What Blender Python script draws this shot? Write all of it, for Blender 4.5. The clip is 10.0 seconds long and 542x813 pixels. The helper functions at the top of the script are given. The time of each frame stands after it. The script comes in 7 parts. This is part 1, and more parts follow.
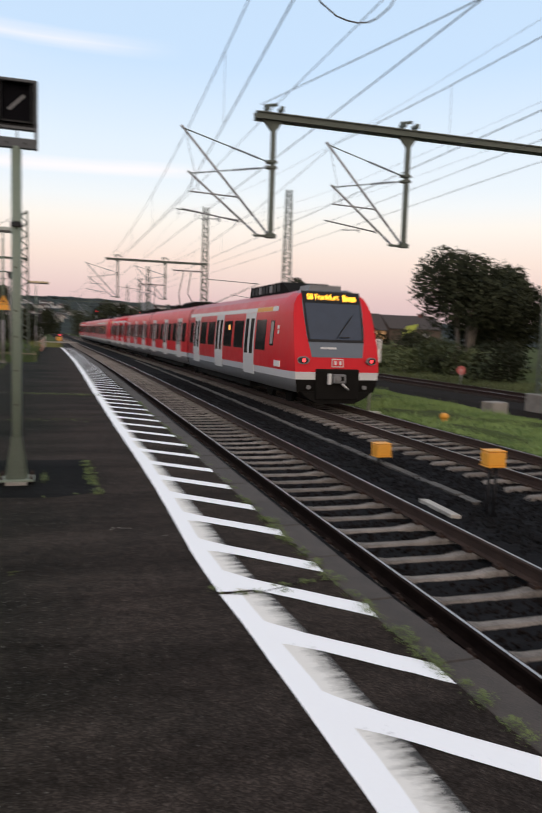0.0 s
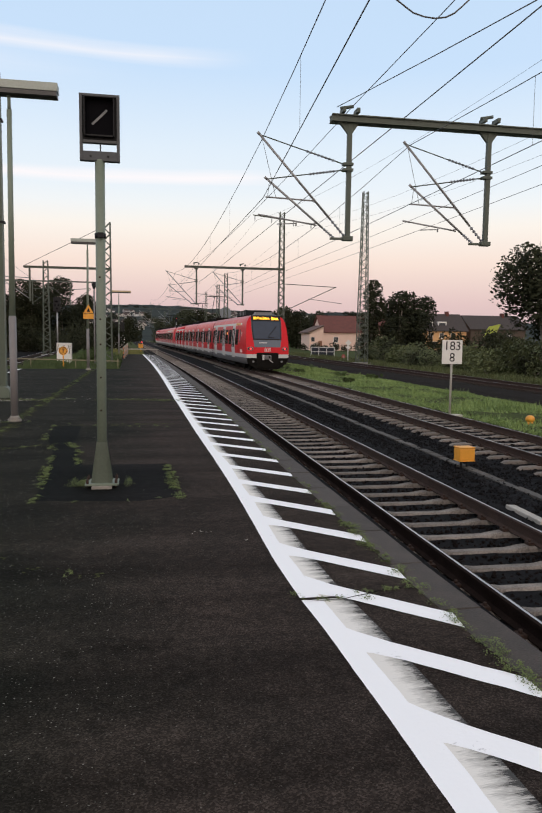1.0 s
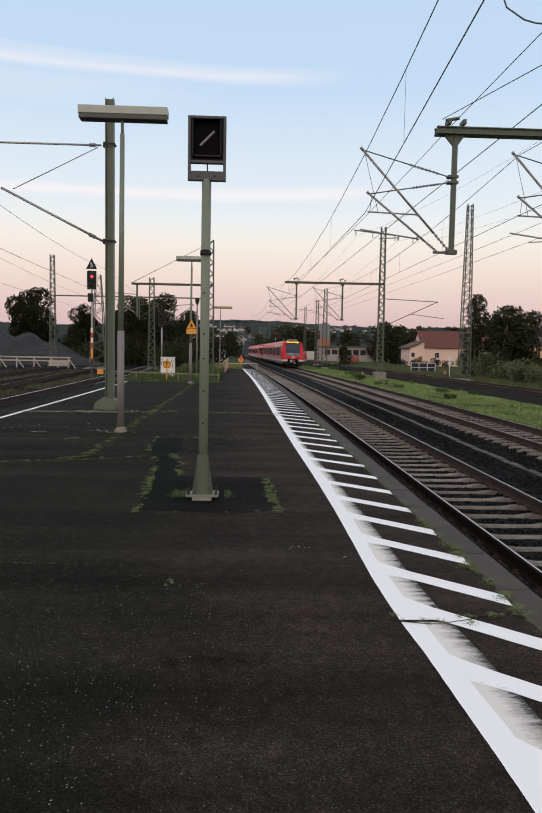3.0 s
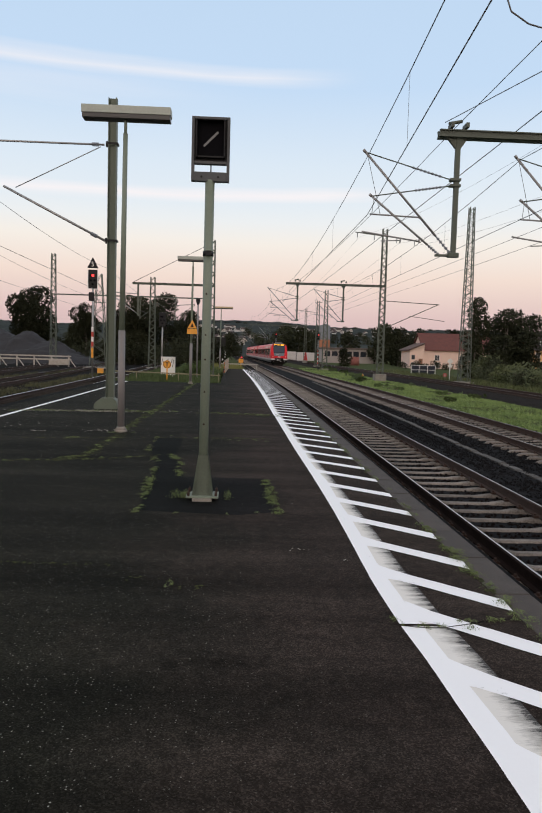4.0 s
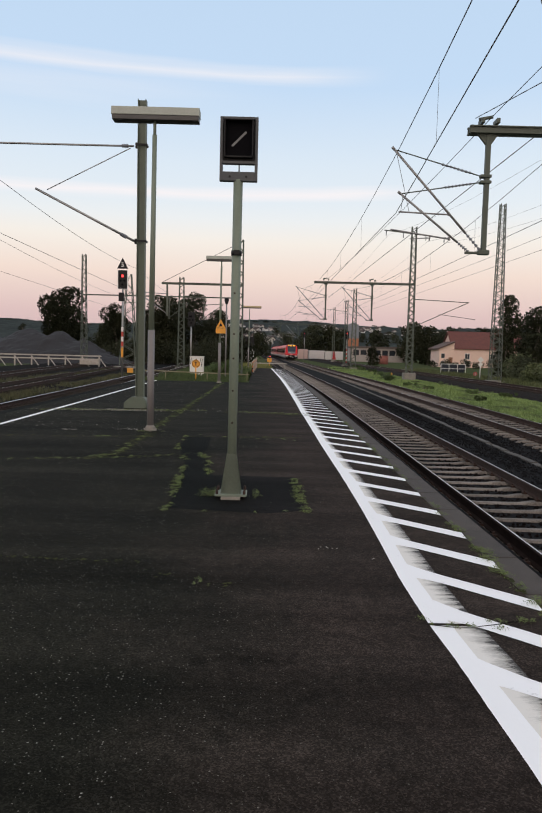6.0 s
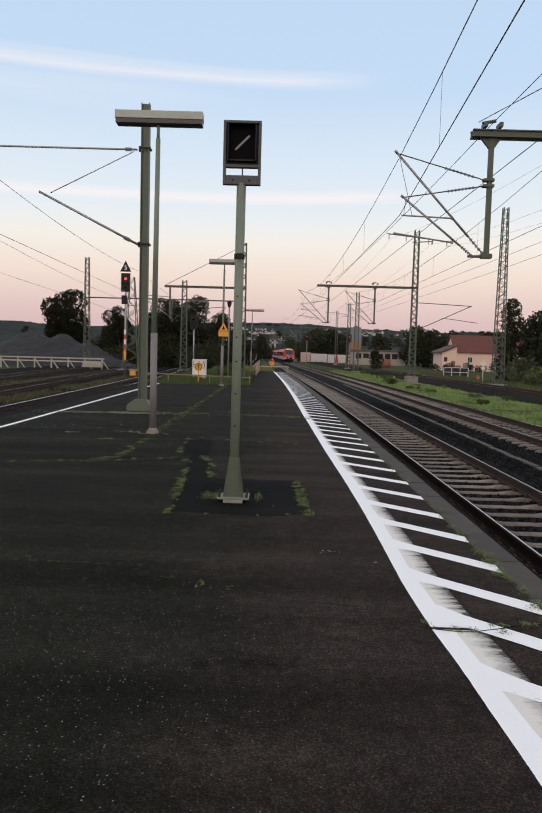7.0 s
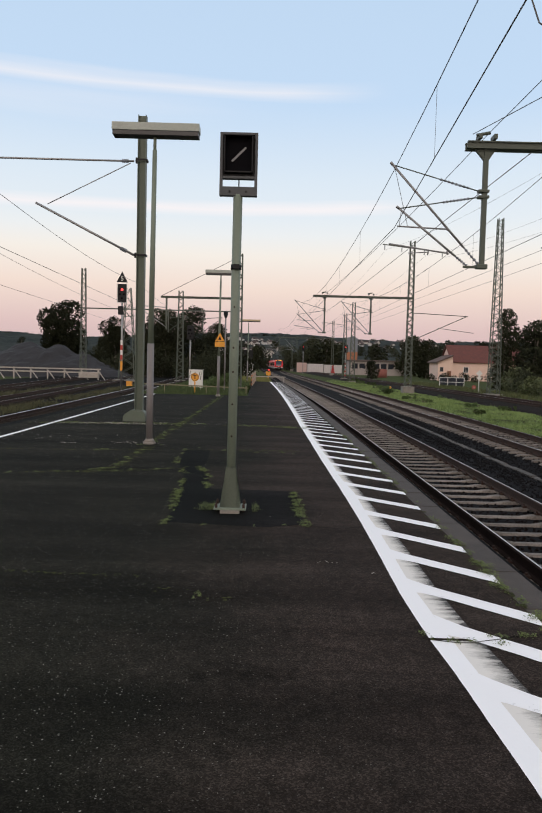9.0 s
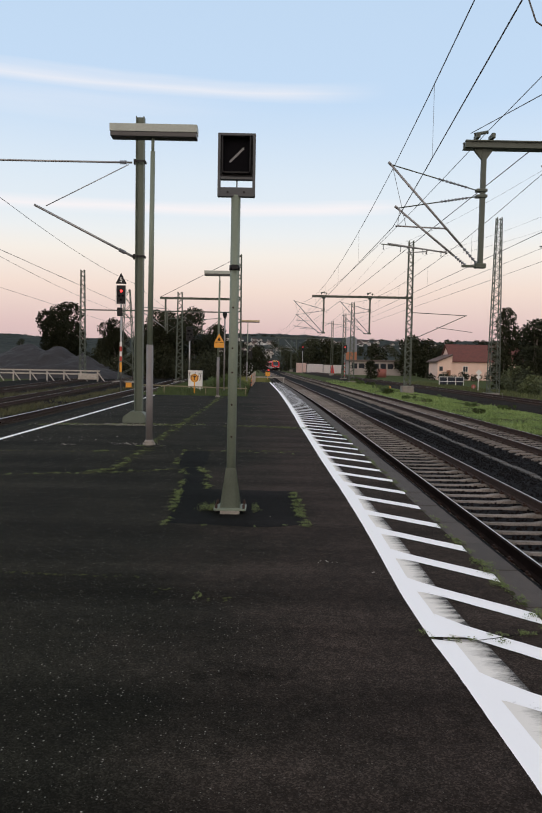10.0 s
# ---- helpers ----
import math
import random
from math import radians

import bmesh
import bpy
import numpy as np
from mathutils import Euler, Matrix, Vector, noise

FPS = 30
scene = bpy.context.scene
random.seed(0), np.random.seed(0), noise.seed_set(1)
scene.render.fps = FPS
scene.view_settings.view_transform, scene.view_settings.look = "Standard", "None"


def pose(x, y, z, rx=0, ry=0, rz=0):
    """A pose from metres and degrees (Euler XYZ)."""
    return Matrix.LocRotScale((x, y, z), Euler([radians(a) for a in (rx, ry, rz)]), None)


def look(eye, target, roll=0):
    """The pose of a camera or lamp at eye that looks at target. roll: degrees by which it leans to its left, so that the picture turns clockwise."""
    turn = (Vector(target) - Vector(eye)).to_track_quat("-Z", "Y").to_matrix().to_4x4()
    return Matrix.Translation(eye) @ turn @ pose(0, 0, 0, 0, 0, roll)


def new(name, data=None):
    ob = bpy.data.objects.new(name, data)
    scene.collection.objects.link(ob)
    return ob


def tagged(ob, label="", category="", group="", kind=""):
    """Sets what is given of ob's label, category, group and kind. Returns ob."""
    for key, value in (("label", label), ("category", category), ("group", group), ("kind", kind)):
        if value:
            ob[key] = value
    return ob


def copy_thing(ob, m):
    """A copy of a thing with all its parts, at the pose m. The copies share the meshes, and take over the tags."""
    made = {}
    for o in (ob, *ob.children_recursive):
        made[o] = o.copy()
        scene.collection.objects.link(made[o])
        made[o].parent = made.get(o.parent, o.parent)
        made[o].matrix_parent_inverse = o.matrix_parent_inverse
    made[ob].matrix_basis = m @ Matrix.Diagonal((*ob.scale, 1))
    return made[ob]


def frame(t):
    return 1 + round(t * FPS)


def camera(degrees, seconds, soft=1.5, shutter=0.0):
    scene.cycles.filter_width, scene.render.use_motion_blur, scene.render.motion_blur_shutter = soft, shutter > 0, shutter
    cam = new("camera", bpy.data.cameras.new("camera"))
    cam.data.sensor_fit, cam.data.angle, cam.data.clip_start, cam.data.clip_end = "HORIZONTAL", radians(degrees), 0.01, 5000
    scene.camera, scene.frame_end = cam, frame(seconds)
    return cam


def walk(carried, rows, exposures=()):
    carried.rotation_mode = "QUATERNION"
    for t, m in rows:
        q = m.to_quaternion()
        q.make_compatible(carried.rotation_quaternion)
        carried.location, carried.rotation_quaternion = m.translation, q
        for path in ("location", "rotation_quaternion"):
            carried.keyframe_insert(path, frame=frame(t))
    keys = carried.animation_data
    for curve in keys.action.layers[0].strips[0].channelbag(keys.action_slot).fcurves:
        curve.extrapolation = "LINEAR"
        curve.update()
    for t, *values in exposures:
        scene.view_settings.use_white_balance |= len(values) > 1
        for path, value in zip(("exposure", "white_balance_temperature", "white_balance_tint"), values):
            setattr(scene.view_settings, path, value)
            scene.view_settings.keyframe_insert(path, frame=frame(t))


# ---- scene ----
# Camera: held in the hand on a station platform, turning after a departing train.
cam = camera(42.12, 10.0, soft=1.7, shutter=0.5)
ROWS = [
    (0.0, 0.039, -0.061, 1.861, -16.92, -5.78, 1.82),
    (0.1, 0.010, -0.070, 1.866, -15.33, -5.42, 1.95),
    (0.2, -0.005, -0.062, 1.870, -13.77, -5.20, 2.05),
    (0.3, 0.005, -0.052, 1.875, -12.31, -5.06, 1.95),
    (0.5, 0.030, -0.033, 1.868, -11.16, -4.96, 1.52),
    (0.7, 0.012, -0.020, 1.872, -10.93, -5.34, 0.95),
    (1.0, 0.030, -0.018, 1.857, -10.58, -5.59, 0.72),
    (1.5, 0.012, -0.021, 1.861, -6.88, -5.71, 0.05),
    (2.0, 0.013, 0.032, 1.856, -3.84, -5.28, 0.20),
    (2.5, 0.014, 0.008, 1.852, -2.75, -4.63, 0.64),
    (4.0, -0.009, 0.017, 1.865, -2.64, -4.43, 1.60),
    (4.5, -0.008, 0.019, 1.858, -1.69, -5.31, 1.47),
    (5.0, -0.004, 0.014, 1.854, -1.28, -5.27, 1.21),
    (5.5, -0.005, 0.001, 1.858, -0.68, -4.87, 1.22),
    (7.0, -0.008, -0.002, 1.862, -0.12, -4.31, 1.52),
    (7.5, -0.009, -0.007, 1.863, -0.18, -4.11, 1.45),
    (8.0, -0.011, 0.000, 1.866, -0.16, -3.84, 1.36),
    (8.5, -0.016, 0.004, 1.867, -0.17, -3.58, 1.43),
    (9.0, -0.013, -0.002, 1.863, -0.39, -3.47, 1.43),
    (9.5, -0.013, -0.004, 1.858, -0.57, -3.40, 1.33),
    (10.0, -0.009, -0.007, 1.861, -0.41, -3.43, 1.06),
]


def camera_pose(x, y, z, yaw, pitch, roll):
    """Yaw to the left and pitch upwards, in degrees; roll leans the camera to its left."""
    a, p = radians(yaw), radians(pitch)
    way = Vector((-math.sin(a) * math.cos(p), math.cos(a) * math.cos(p), math.sin(p)))
    return look((x, y, z), Vector((x, y, z)) + way, roll)


walk(cam, [(t, camera_pose(*row)) for t, *row in ROWS], [(0.0, .13), (0.7, .12), (1.2, .05), (2.0, 0.0), (10.0, 0.0)])

# ---- light: clear sky just after sunset, the glow behind the camera ----
world = bpy.data.worlds.new("dusk_sky")
scene.world = world
world.use_nodes = True
wn, wl = world.node_tree.nodes, world.node_tree.links
wn.clear()


def wnode(kind, **inputs):
    n = wn.new(kind)
    for k, v in inputs.items():
        n.inputs[int(k[1:])].default_value = v
    return n


def wmath(op, a, b=None):
    n = wn.new("ShaderNodeMath")
    n.operation = op
    for i, v in enumerate((a, b)):
        if v is None:
            continue
        if isinstance(v, (int, float)):
            n.inputs[i].default_value = v
        else:
            wl.new(v, n.inputs[i])
    return n.outputs[0]


coord = wn.new("ShaderNodeTexCoord")
sep = wn.new("ShaderNodeSeparateXYZ")
wl.new(coord.outputs["Generated"], sep.inputs[0])
elev = wmath("MULTIPLY", wmath("ARCSINE", sep.outputs[2]), 180 / math.pi)
azim = wmath("MULTIPLY", wmath("ARCTAN2", sep.outputs[0], sep.outputs[1]), 180 / math.pi)
ramp = wn.new("ShaderNodeValToRGB")
wl.new(wmath("MULTIPLY", wmath("MAXIMUM", elev, 0.0), 1 / 90), ramp.inputs[0])
stops = [(0.0, (.60, .45, .46)), (.03, (.735, .540, .526)), (.065, (.90, .733, .645)), (.095, (.925, .865, .795)), (.113, (.85, .875, .885)), (.127, (.79, .855, .91)),
         (.16, (.72, .82, .92)), (.22, (.56, .72, .92)), (.30, (.53, .69, .89)), (.45, (.56, .65, .78)), (1.0, (.64, .66, .69))]
ramp.color_ramp.elements[0].position, ramp.color_ramp.elements[1].position = 0.0, 1.0
ramp.color_ramp.elements[0].color, ramp.color_ramp.elements[1].color = (*stops[0][1], 1), (*stops[-1][1], 1)
for pos, col in stops[1:-1]:
    ramp.color_ramp.elements.new(pos).color = (*col, 1)


def cirrus(height, slope, thick, a0, a1, amount):
    """A long thin streak of cloud at that elevation, fading out between two bearings."""
    off = wmath("SUBTRACT", wmath("SUBTRACT", elev, height), wmath("MULTIPLY", azim, slope))
    comb = wn.new("ShaderNodeCombineXYZ")
    wl.new(wmath("MULTIPLY", azim, .05), comb.inputs[0])
    wl.new(wmath("MULTIPLY", elev, .9), comb.inputs[1])
    tex = wnode("ShaderNodeTexNoise")
    tex.inputs["Scale"].default_value, tex.inputs["Detail"].default_value = 1.0, 4
    wl.new(comb.outputs[0], tex.inputs["Vector"])
    wav = wmath("MULTIPLY", wmath("SUBTRACT", tex.outputs[0], .5), thick * 1.6)
    band = wmath("SUBTRACT", 1.0, wmath("ABSOLUTE", wmath("DIVIDE", wmath("ADD", off, wav), thick)))
    band = wmath("MAXIMUM", band, 0.0)
    fade = wn.new("ShaderNodeMapRange")
    fade.interpolation_type = "SMOOTHSTEP"
    for i, v in enumerate((a0, a1, 1.0, 0.0)):
        fade.inputs[i + 1].default_value = v
    wl.new(azim, fade.inputs[0])
    return wmath("MULTIPLY", wmath("MULTIPLY", band, fade.outputs[0]), amount)


cloud = wmath("ADD", cirrus(12.15, .02, .62, 6, 14, 1.0), cirrus(20.6, .0, .75, 0, 10, .62))
cloud = wmath("ADD", cloud, cirrus(19.3, .02, 1.3, -14, 2, .22))
mixer = wn.new("ShaderNodeMix")
mixer.data_type = "RGBA"
wl.new(cloud, mixer.inputs[0])
wl.new(ramp.outputs[0], mixer.inputs[6])
mixer.inputs[7].default_value = (.93, .90, .92, 1)
# the western half of the sky, behind the camera, is brighter and warmer
west = wn.new("ShaderNodeMapRange")
west.interpolation_type = "SMOOTHSTEP"
for i, v in enumerate((.25, -1.0, 0.0, 1.0)):
    west.inputs[i + 1].default_value = v
wl.new(sep.outputs[1], west.inputs[0])
glow = wn.new("ShaderNodeMix")
glow.data_type = "RGBA"
wl.new(wmath("MULTIPLY", west.outputs[0], .85), glow.inputs[0])
wl.new(mixer.outputs[2], glow.inputs[6])
glow.inputs[7].default_value = (1.25, 1.02, .88, 1)
back = wnode("ShaderNodeBackground", i1=1.0)
wl.new(glow.outputs[2], back.inputs[0])
wl.new(back.outputs[0], wn.new("ShaderNodeOutputWorld").inputs[0])

sun = new("sun", bpy.data.lights.new("sun", "SUN"))
sun.data.energy, sun.data.angle, sun.data.color = 0.35, radians(40), (1, .86, .74)
sun.matrix_world = look((-20, -60, 22), (0, 30, 0))

# ---- materials ----
MATS = {}


def mat(name, base, rough=.7, dark=.75, scale=6.0, fine=90.0, bump=.15, metal=0.0, spec=.5, tint=None, spread=.0, stretch=(1, 1, 1), glow_colour=None, power=0.0, where="Object"):
    """A painted, stone, metal or earth surface: two scales of noise in colour and roughness, and fine relief."""
    if name in MATS:
        return MATS[name]
    m = bpy.data.materials.new(name)
    m.use_nodes = True
    n, l = m.node_tree.nodes, m.node_tree.links
    p = n["Principled BSDF"]
    tc = n.new("ShaderNodeTexCoord")
    mp = n.new("ShaderNodeMapping")
    mp.inputs["Scale"].default_value = stretch
    l.new(tc.outputs[where], mp.inputs[0])
    big, small = n.new("ShaderNodeTexNoise"), n.new("ShaderNodeTexNoise")
    for tex, sc in ((big, scale), (small, fine)):
        tex.inputs["Scale"].default_value, tex.inputs["Detail"].default_value = sc, 5
        l.new(mp.outputs[0], tex.inputs["Vector"])
    add = n.new("ShaderNodeMath")
    add.operation = "MULTIPLY_ADD"
    add.inputs[1].default_value = .5
    l.new(small.outputs[0], add.inputs[0])
    half = n.new("ShaderNodeMath")
    half.operation = "MULTIPLY"
    half.inputs[1].default_value = .5
    l.new(big.outputs[0], half.inputs[0])
    l.new(half.outputs[0], add.inputs[2])
    cr = n.new("ShaderNodeValToRGB")
    e = cr.color_ramp.elements
    low = tint or tuple(c * dark for c in base)
    e[0].position, e[1].position = .34, .66
    e[0].color, e[1].color = (*low, 1), (*base, 1)
    l.new(add.outputs[0], cr.inputs[0])
    col = cr.outputs[0]
    if spread:
        info = n.new("ShaderNodeObjectInfo")
        mr = n.new("ShaderNodeMapRange")
        mr.inputs[3].default_value, mr.inputs[4].default_value = 1 - spread, 1 + spread
        l.new(info.outputs["Random"], mr.inputs[0])
        mul = n.new("ShaderNodeMix")
        mul.data_type, mul.blend_type = "RGBA", "MULTIPLY"
        mul.inputs[0].default_value = 1
        l.new(col, mul.inputs[6])
        l.new(mr.outputs[0], mul.inputs[7])
        col = mul.outputs[2]
    l.new(col, p.inputs["Base Color"])
    rr = n.new("ShaderNodeMapRange")
    rr.inputs[3].default_value, rr.inputs[4].default_value = max(rough - .12, .02), min(rough + .12, 1)
    l.new(big.outputs[0], rr.inputs[0])
    l.new(rr.outputs[0], p.inputs["Roughness"])
    p.inputs["Metallic"].default_value = metal
    p.inputs["Specular IOR Level"].default_value = spec
    if bump:
        b = n.new("ShaderNodeBump")
        b.inputs["Strength"].default_value, b.inputs["Distance"].default_value = bump, .01
        l.new(small.outputs[0], b.inputs["Height"])
        l.new(b.outputs[0], p.inputs["Normal"])
    if glow_colour:
        p.inputs["Emission Color"].default_value = (*glow_colour, 1)
        p.inputs["Emission Strength"].default_value = power
    MATS[name] = m
    return m


CONCRETE = mat("concrete", (.30, .28, .25), .9, .55, 3, 60, .4)
SLEEPER = mat("sleeper_concrete", (.27, .24, .215), .9, .34, 4, 50, .35, spread=.2, spec=.1)
SLEEPER_OLD = mat("blackened_sleeper", (.050, .042, .036), .95, .5, 4, 50, .35, spread=.18, spec=.05)
EDGE = mat("edge_concrete", (.082, .067, .058), .92, .42, 4, 70, .5, spread=.12)
RAILTOP = mat("polished_rail_head", (.56, .52, .50), .38, .8, 5, 60, .02, metal=1)
RUST = mat("rusty_rail", (.066, .042, .034), .85, .5, 5, 60, .3, spec=.2)
DARKRAIL = mat("grease_blackened_rail", (.026, .017, .0145), .95, .5, 5, 60, .3, spec=.04)
BALLAST = mat("ballast_stone", (.0185, .0183, .0195), .95, .45, 6, 45, .6, spec=.03)
BALLAST_SIDING = mat("sooty_ballast", (.0150, .0135, .0125), .95, .45, 6, 45, .6, spec=.03)
BALLAST_RUST = mat("rusty_ballast", (.0165, .0130, .012), .95, .45, 6, 45, .6, spec=.03)
EARTH = mat("grassy_earth", (.066, .090, .028), .95, .45, .6, 9, .5, tint=(.038, .040, .020), spec=.03)
GREEN = mat("grey_green_paint", (.185, .225, .175), .55, .8, 3, 40, .06)
MASTGREEN = mat("lattice_green_paint", (.095, .115, .09), .6, .7, 3, 40, .06)
TUBE = mat("dull_zinc_tube", (.32, .32, .325), .5, .7, 6, 50, .05, metal=.3)
DARKGREEN = mat("dark_green_steel", (.080, .098, .078), .55, .75, 3, 40, .06)
GALV = mat("galvanised_steel", (.36, .36, .36), .45, .75, 8, 60, .05, metal=.6)
LAMPGREY = mat("pole_grey", (.205, .195, .195), .5, .8, 4, 40, .05)
BLACK = mat("black_plastic", (.014, .014, .016), .55, .7, 5, 60, .05, spec=.25)
LENS = mat("black_lens", (.006, .006, .008), .6, .7, 5, 60, .0, spec=.03)
WIRE = mat("copper_wire", (.10, .10, .10), .6, .7, 5, 60, .0)
WHITEPAINT = mat("white_enamel", (.78, .78, .76), .45, .85, 3, 50, .04)
YELLOW = mat("yellow_orange_paint", (.80, .36, .035), .5, .82, 4, 50, .08)
INSUL = mat("brown_insulator", (.20, .22, .26), .3, .7, 5, 60, .0)
WOOD_WHITE = mat("weathered_white_wood", (.46, .43, .385), .8, .6, 4, 50, .2)
REDLAMP = mat("red_lamp", (.5, .02, .02), .3, .9, 5, 60, 0, glow_colour=(1, .04, .04), power=2.2)
LEAF = mat("leaf_green", (.115, .135, .055), .85, .4, .5, 8, 0, tint=(.045, .058, .025), spread=.25)
LEAF_DARK = mat("leaf_dark_green", (.045, .050, .027), .9, .4, .5, 8, 0, spec=.1, tint=(.017, .020, .012), spread=.25)
BARK = mat("bark", (.17, .145, .12), .95, .5, 4, 40, .5)
GRASS = mat("grass_blades", (.27, .37, .12), .8, .5, .9, 14, 0, tint=(.10, .165, .05))
MOSS = mat("moss_tufts", (.175, .225, .065), .85, .5, 6, 60, 0, tint=(.075, .10, .03))


# ---- building blocks ----
def part(name, bm, material, parent=None, label="", smooth=False):
    me = bpy.data.meshes.new(name)
    bm.to_mesh(me)
    bm.free()
    if smooth:
        me.shade_smooth()
    for m in (material if isinstance(material, (list, tuple)) else (material,)):
        me.materials.append(m)
    ob = new(name, me)
    if parent:
        ob.parent = parent
    return tagged(ob, label)


def mesh_part(name, verts, faces, material, parent=None, label=""):
    me = bpy.data.meshes.new(name)
    me.from_pydata(verts, [], faces)
    for m in (material if isinstance(material, (list, tuple)) else (material,)):
        me.materials.append(m)
    me.update()
    ob = new(name, me)
    if parent:
        ob.parent = parent
    return tagged(ob, label)


def share(ob, m, parent=None):
    """Another object on the same mesh, at the pose m in its parent's space."""
    c = new(ob.name.split(".")[0], ob.data)
    c.parent = parent or ob.parent
    c.matrix_basis = m
    return c


def thing(name, label, category, group="", kind="", at=(0, 0, 0), turn=0):
    e = new(name)
    e.empty_display_size = .2
    e.matrix_basis = pose(*at, 0, 0, turn)
    return tagged(e, label, category, group, kind)


def box(bm, x0, x1, y0, y1, z0, z1, bevel=0.0, m=None, index=0):
    v = [bm.verts.new((x, y, z)) for z in (z0, z1) for y in (y0, y1) for x in (x0, x1)]
    fs = [bm.faces.new([v[i] for i in f]) for f in ((0, 2, 3, 1), (4, 5, 7, 6), (0, 1, 5, 4), (2, 6, 7, 3), (0, 4, 6, 2), (1, 3, 7, 5))]
    for f in fs:
        f.material_index = index
    if bevel:
        out = bmesh.ops.bevel(bm, geom=list({e for f in fs for e in f.edges}), offset=bevel, segments=2, affect="EDGES", profile=.5)
        v = list({w for f in out["faces"] for w in f.verts} | {w for w in v if w.is_valid})
    if m is not None:
        bmesh.ops.transform(bm, matrix=m, verts=v)
    return bm


def rod(bm, a, b, r, n=8, r2=None, index=0):
    a, b = Vector(a), Vector(b)
    d = (b - a).normalized()
    s = d.orthogonal().normalized()
    u = d.cross(s)
    r2 = r if r2 is None else r2
    rings = []
    for p, q in ((a, r), (b, r2)):
        rings.append([bm.verts.new(p + (s * math.cos(i * math.tau / n) + u * math.sin(i * math.tau / n)) * q) for i in range(n)])
    for i in range(n):
        f = bm.faces.new((rings[0][i], rings[0][(i + 1) % n], rings[1][(i + 1) % n], rings[1][i]))
        f.smooth, f.material_index = n > 5, index
    for ring in (rings[0][::-1], rings[1]):
        bm.faces.new(ring).material_index = index
    return bm


def bar(bm, a, b, w, h):
    """A square bar between two points."""
    a, b = Vector(a), Vector(b)
    d = (b - a).normalized()
    s = d.cross(Vector((0, 0, 1)))
    s = s.normalized() if s.length > .01 else Vector((1, 0, 0))
    u = s.cross(d).normalized()
    v = [bm.verts.new(p + s * i * w / 2 + u * j * h / 2) for p in (a, b) for i, j in ((-1, -1), (1, -1), (1, 1), (-1, 1))]
    for f in ((3, 2, 1, 0), (4, 5, 6, 7), (0, 1, 5, 4), (1, 2, 6, 5), (2, 3, 7, 6), (3, 0, 4, 7)):
        bm.faces.new([v[i] for i in f])
    return bm


def prism(bm, outline, y0, y1, index=0):
    """Extrude an outline in x and z from y0 to y1."""
    a = [bm.verts.new((x, y0, z)) for x, z in outline]
    b = [bm.verts.new((x, y1, z)) for x, z in outline]
    k = len(a)
    fs = [bm.faces.new(a), bm.faces.new(b[::-1])]
    fs += [bm.faces.new((a[(i + 1) % k], a[i], b[i], b[(i + 1) % k])) for i in range(k)]
    for f in fs:
        f.material_index = index
    return bm


def B():
    return bmesh.new()


def bend(y):
    """The line runs straight past the platform and swings a little to the left farther on."""
    if y < 18:
        return 0.0
    if y < 58:
        return -.00027 * (y - 18) ** 2
    return -.432 - .0216 * (y - 58)


def rnd(a, b):
    return random.uniform(a, b)


RAIL = -.38      # top of the rails, with the platform's surface at 0
NEAR, FAR, THIRD = 3.92, 8.49, 19.45
# ---- ground ----
def ground():
    ys = [-60, -30, -10, 0, 10, 20, 30, 40, 55, 70, 90, 120, 160, 220, 300, 420, 600, 900, 1500, 3000]
    xs = [-3000, -900, -300, -120, -60, -30, -16, -8, 0, 2.5, 6, 11, 18, 24, 30, 45, 80, 150, 400, 1000, 3000]
    v, f = [], []
    for y in ys:
        for x in xs:
            v.append((x, y, -.78))
    w = len(xs)
    for j in range(len(ys) - 1):
        for i in range(w - 1):
            a = j * w + i
            f.append((a, a + 1, a + 1 + w, a + w))
    tagged(mesh_part("ground", v, f, EARTH), "rough grassy earth spreading to the horizon", "ground", kind="structure")


ground()


def ballast_bed(name, x0, x1, y0, y1, step, top, material, label, drift=0.0):
    """A lumpy bed of stones with sloping shoulders."""
    nx, ny = max(int((x1 - x0) / step), 2), max(int((y1 - y0) / step), 2)
    v, f = [], []
    for j in range(ny + 1):
        y = y0 + (y1 - y0) * j / ny
        off = bend(y) + drift * (y - 30)
        for i in range(nx + 1):
            u = i / nx
            x = x0 + (x1 - x0) * u
            z = top + .035 * noise.noise((x * 7, y * 7, 0)) + .03 * noise.noise((x * 1.1, y * .6, 3))
            if min(abs(x - NEAR), abs(x - FAR)) < 1.28 and step < .3:
                z = top + .010 + .35 * (z - top)
            if 2.2 < x < 3.06:
                z += .15
            elif 4.85 < x < 5.7:
                z += .075
            if i in (0, nx):
                z = -.80
            elif i in (1, nx - 1) and step < .3:
                z -= .05
            v.append((x + off, y, z))
    w = nx + 1
    for j in range(ny):
        for i in range(nx):
            a = j * w + i
            f.append((a, a + 1, a + 1 + w, a + w))
    return tagged(mesh_part(name, v, f, material), label, "ballast", kind="structure")


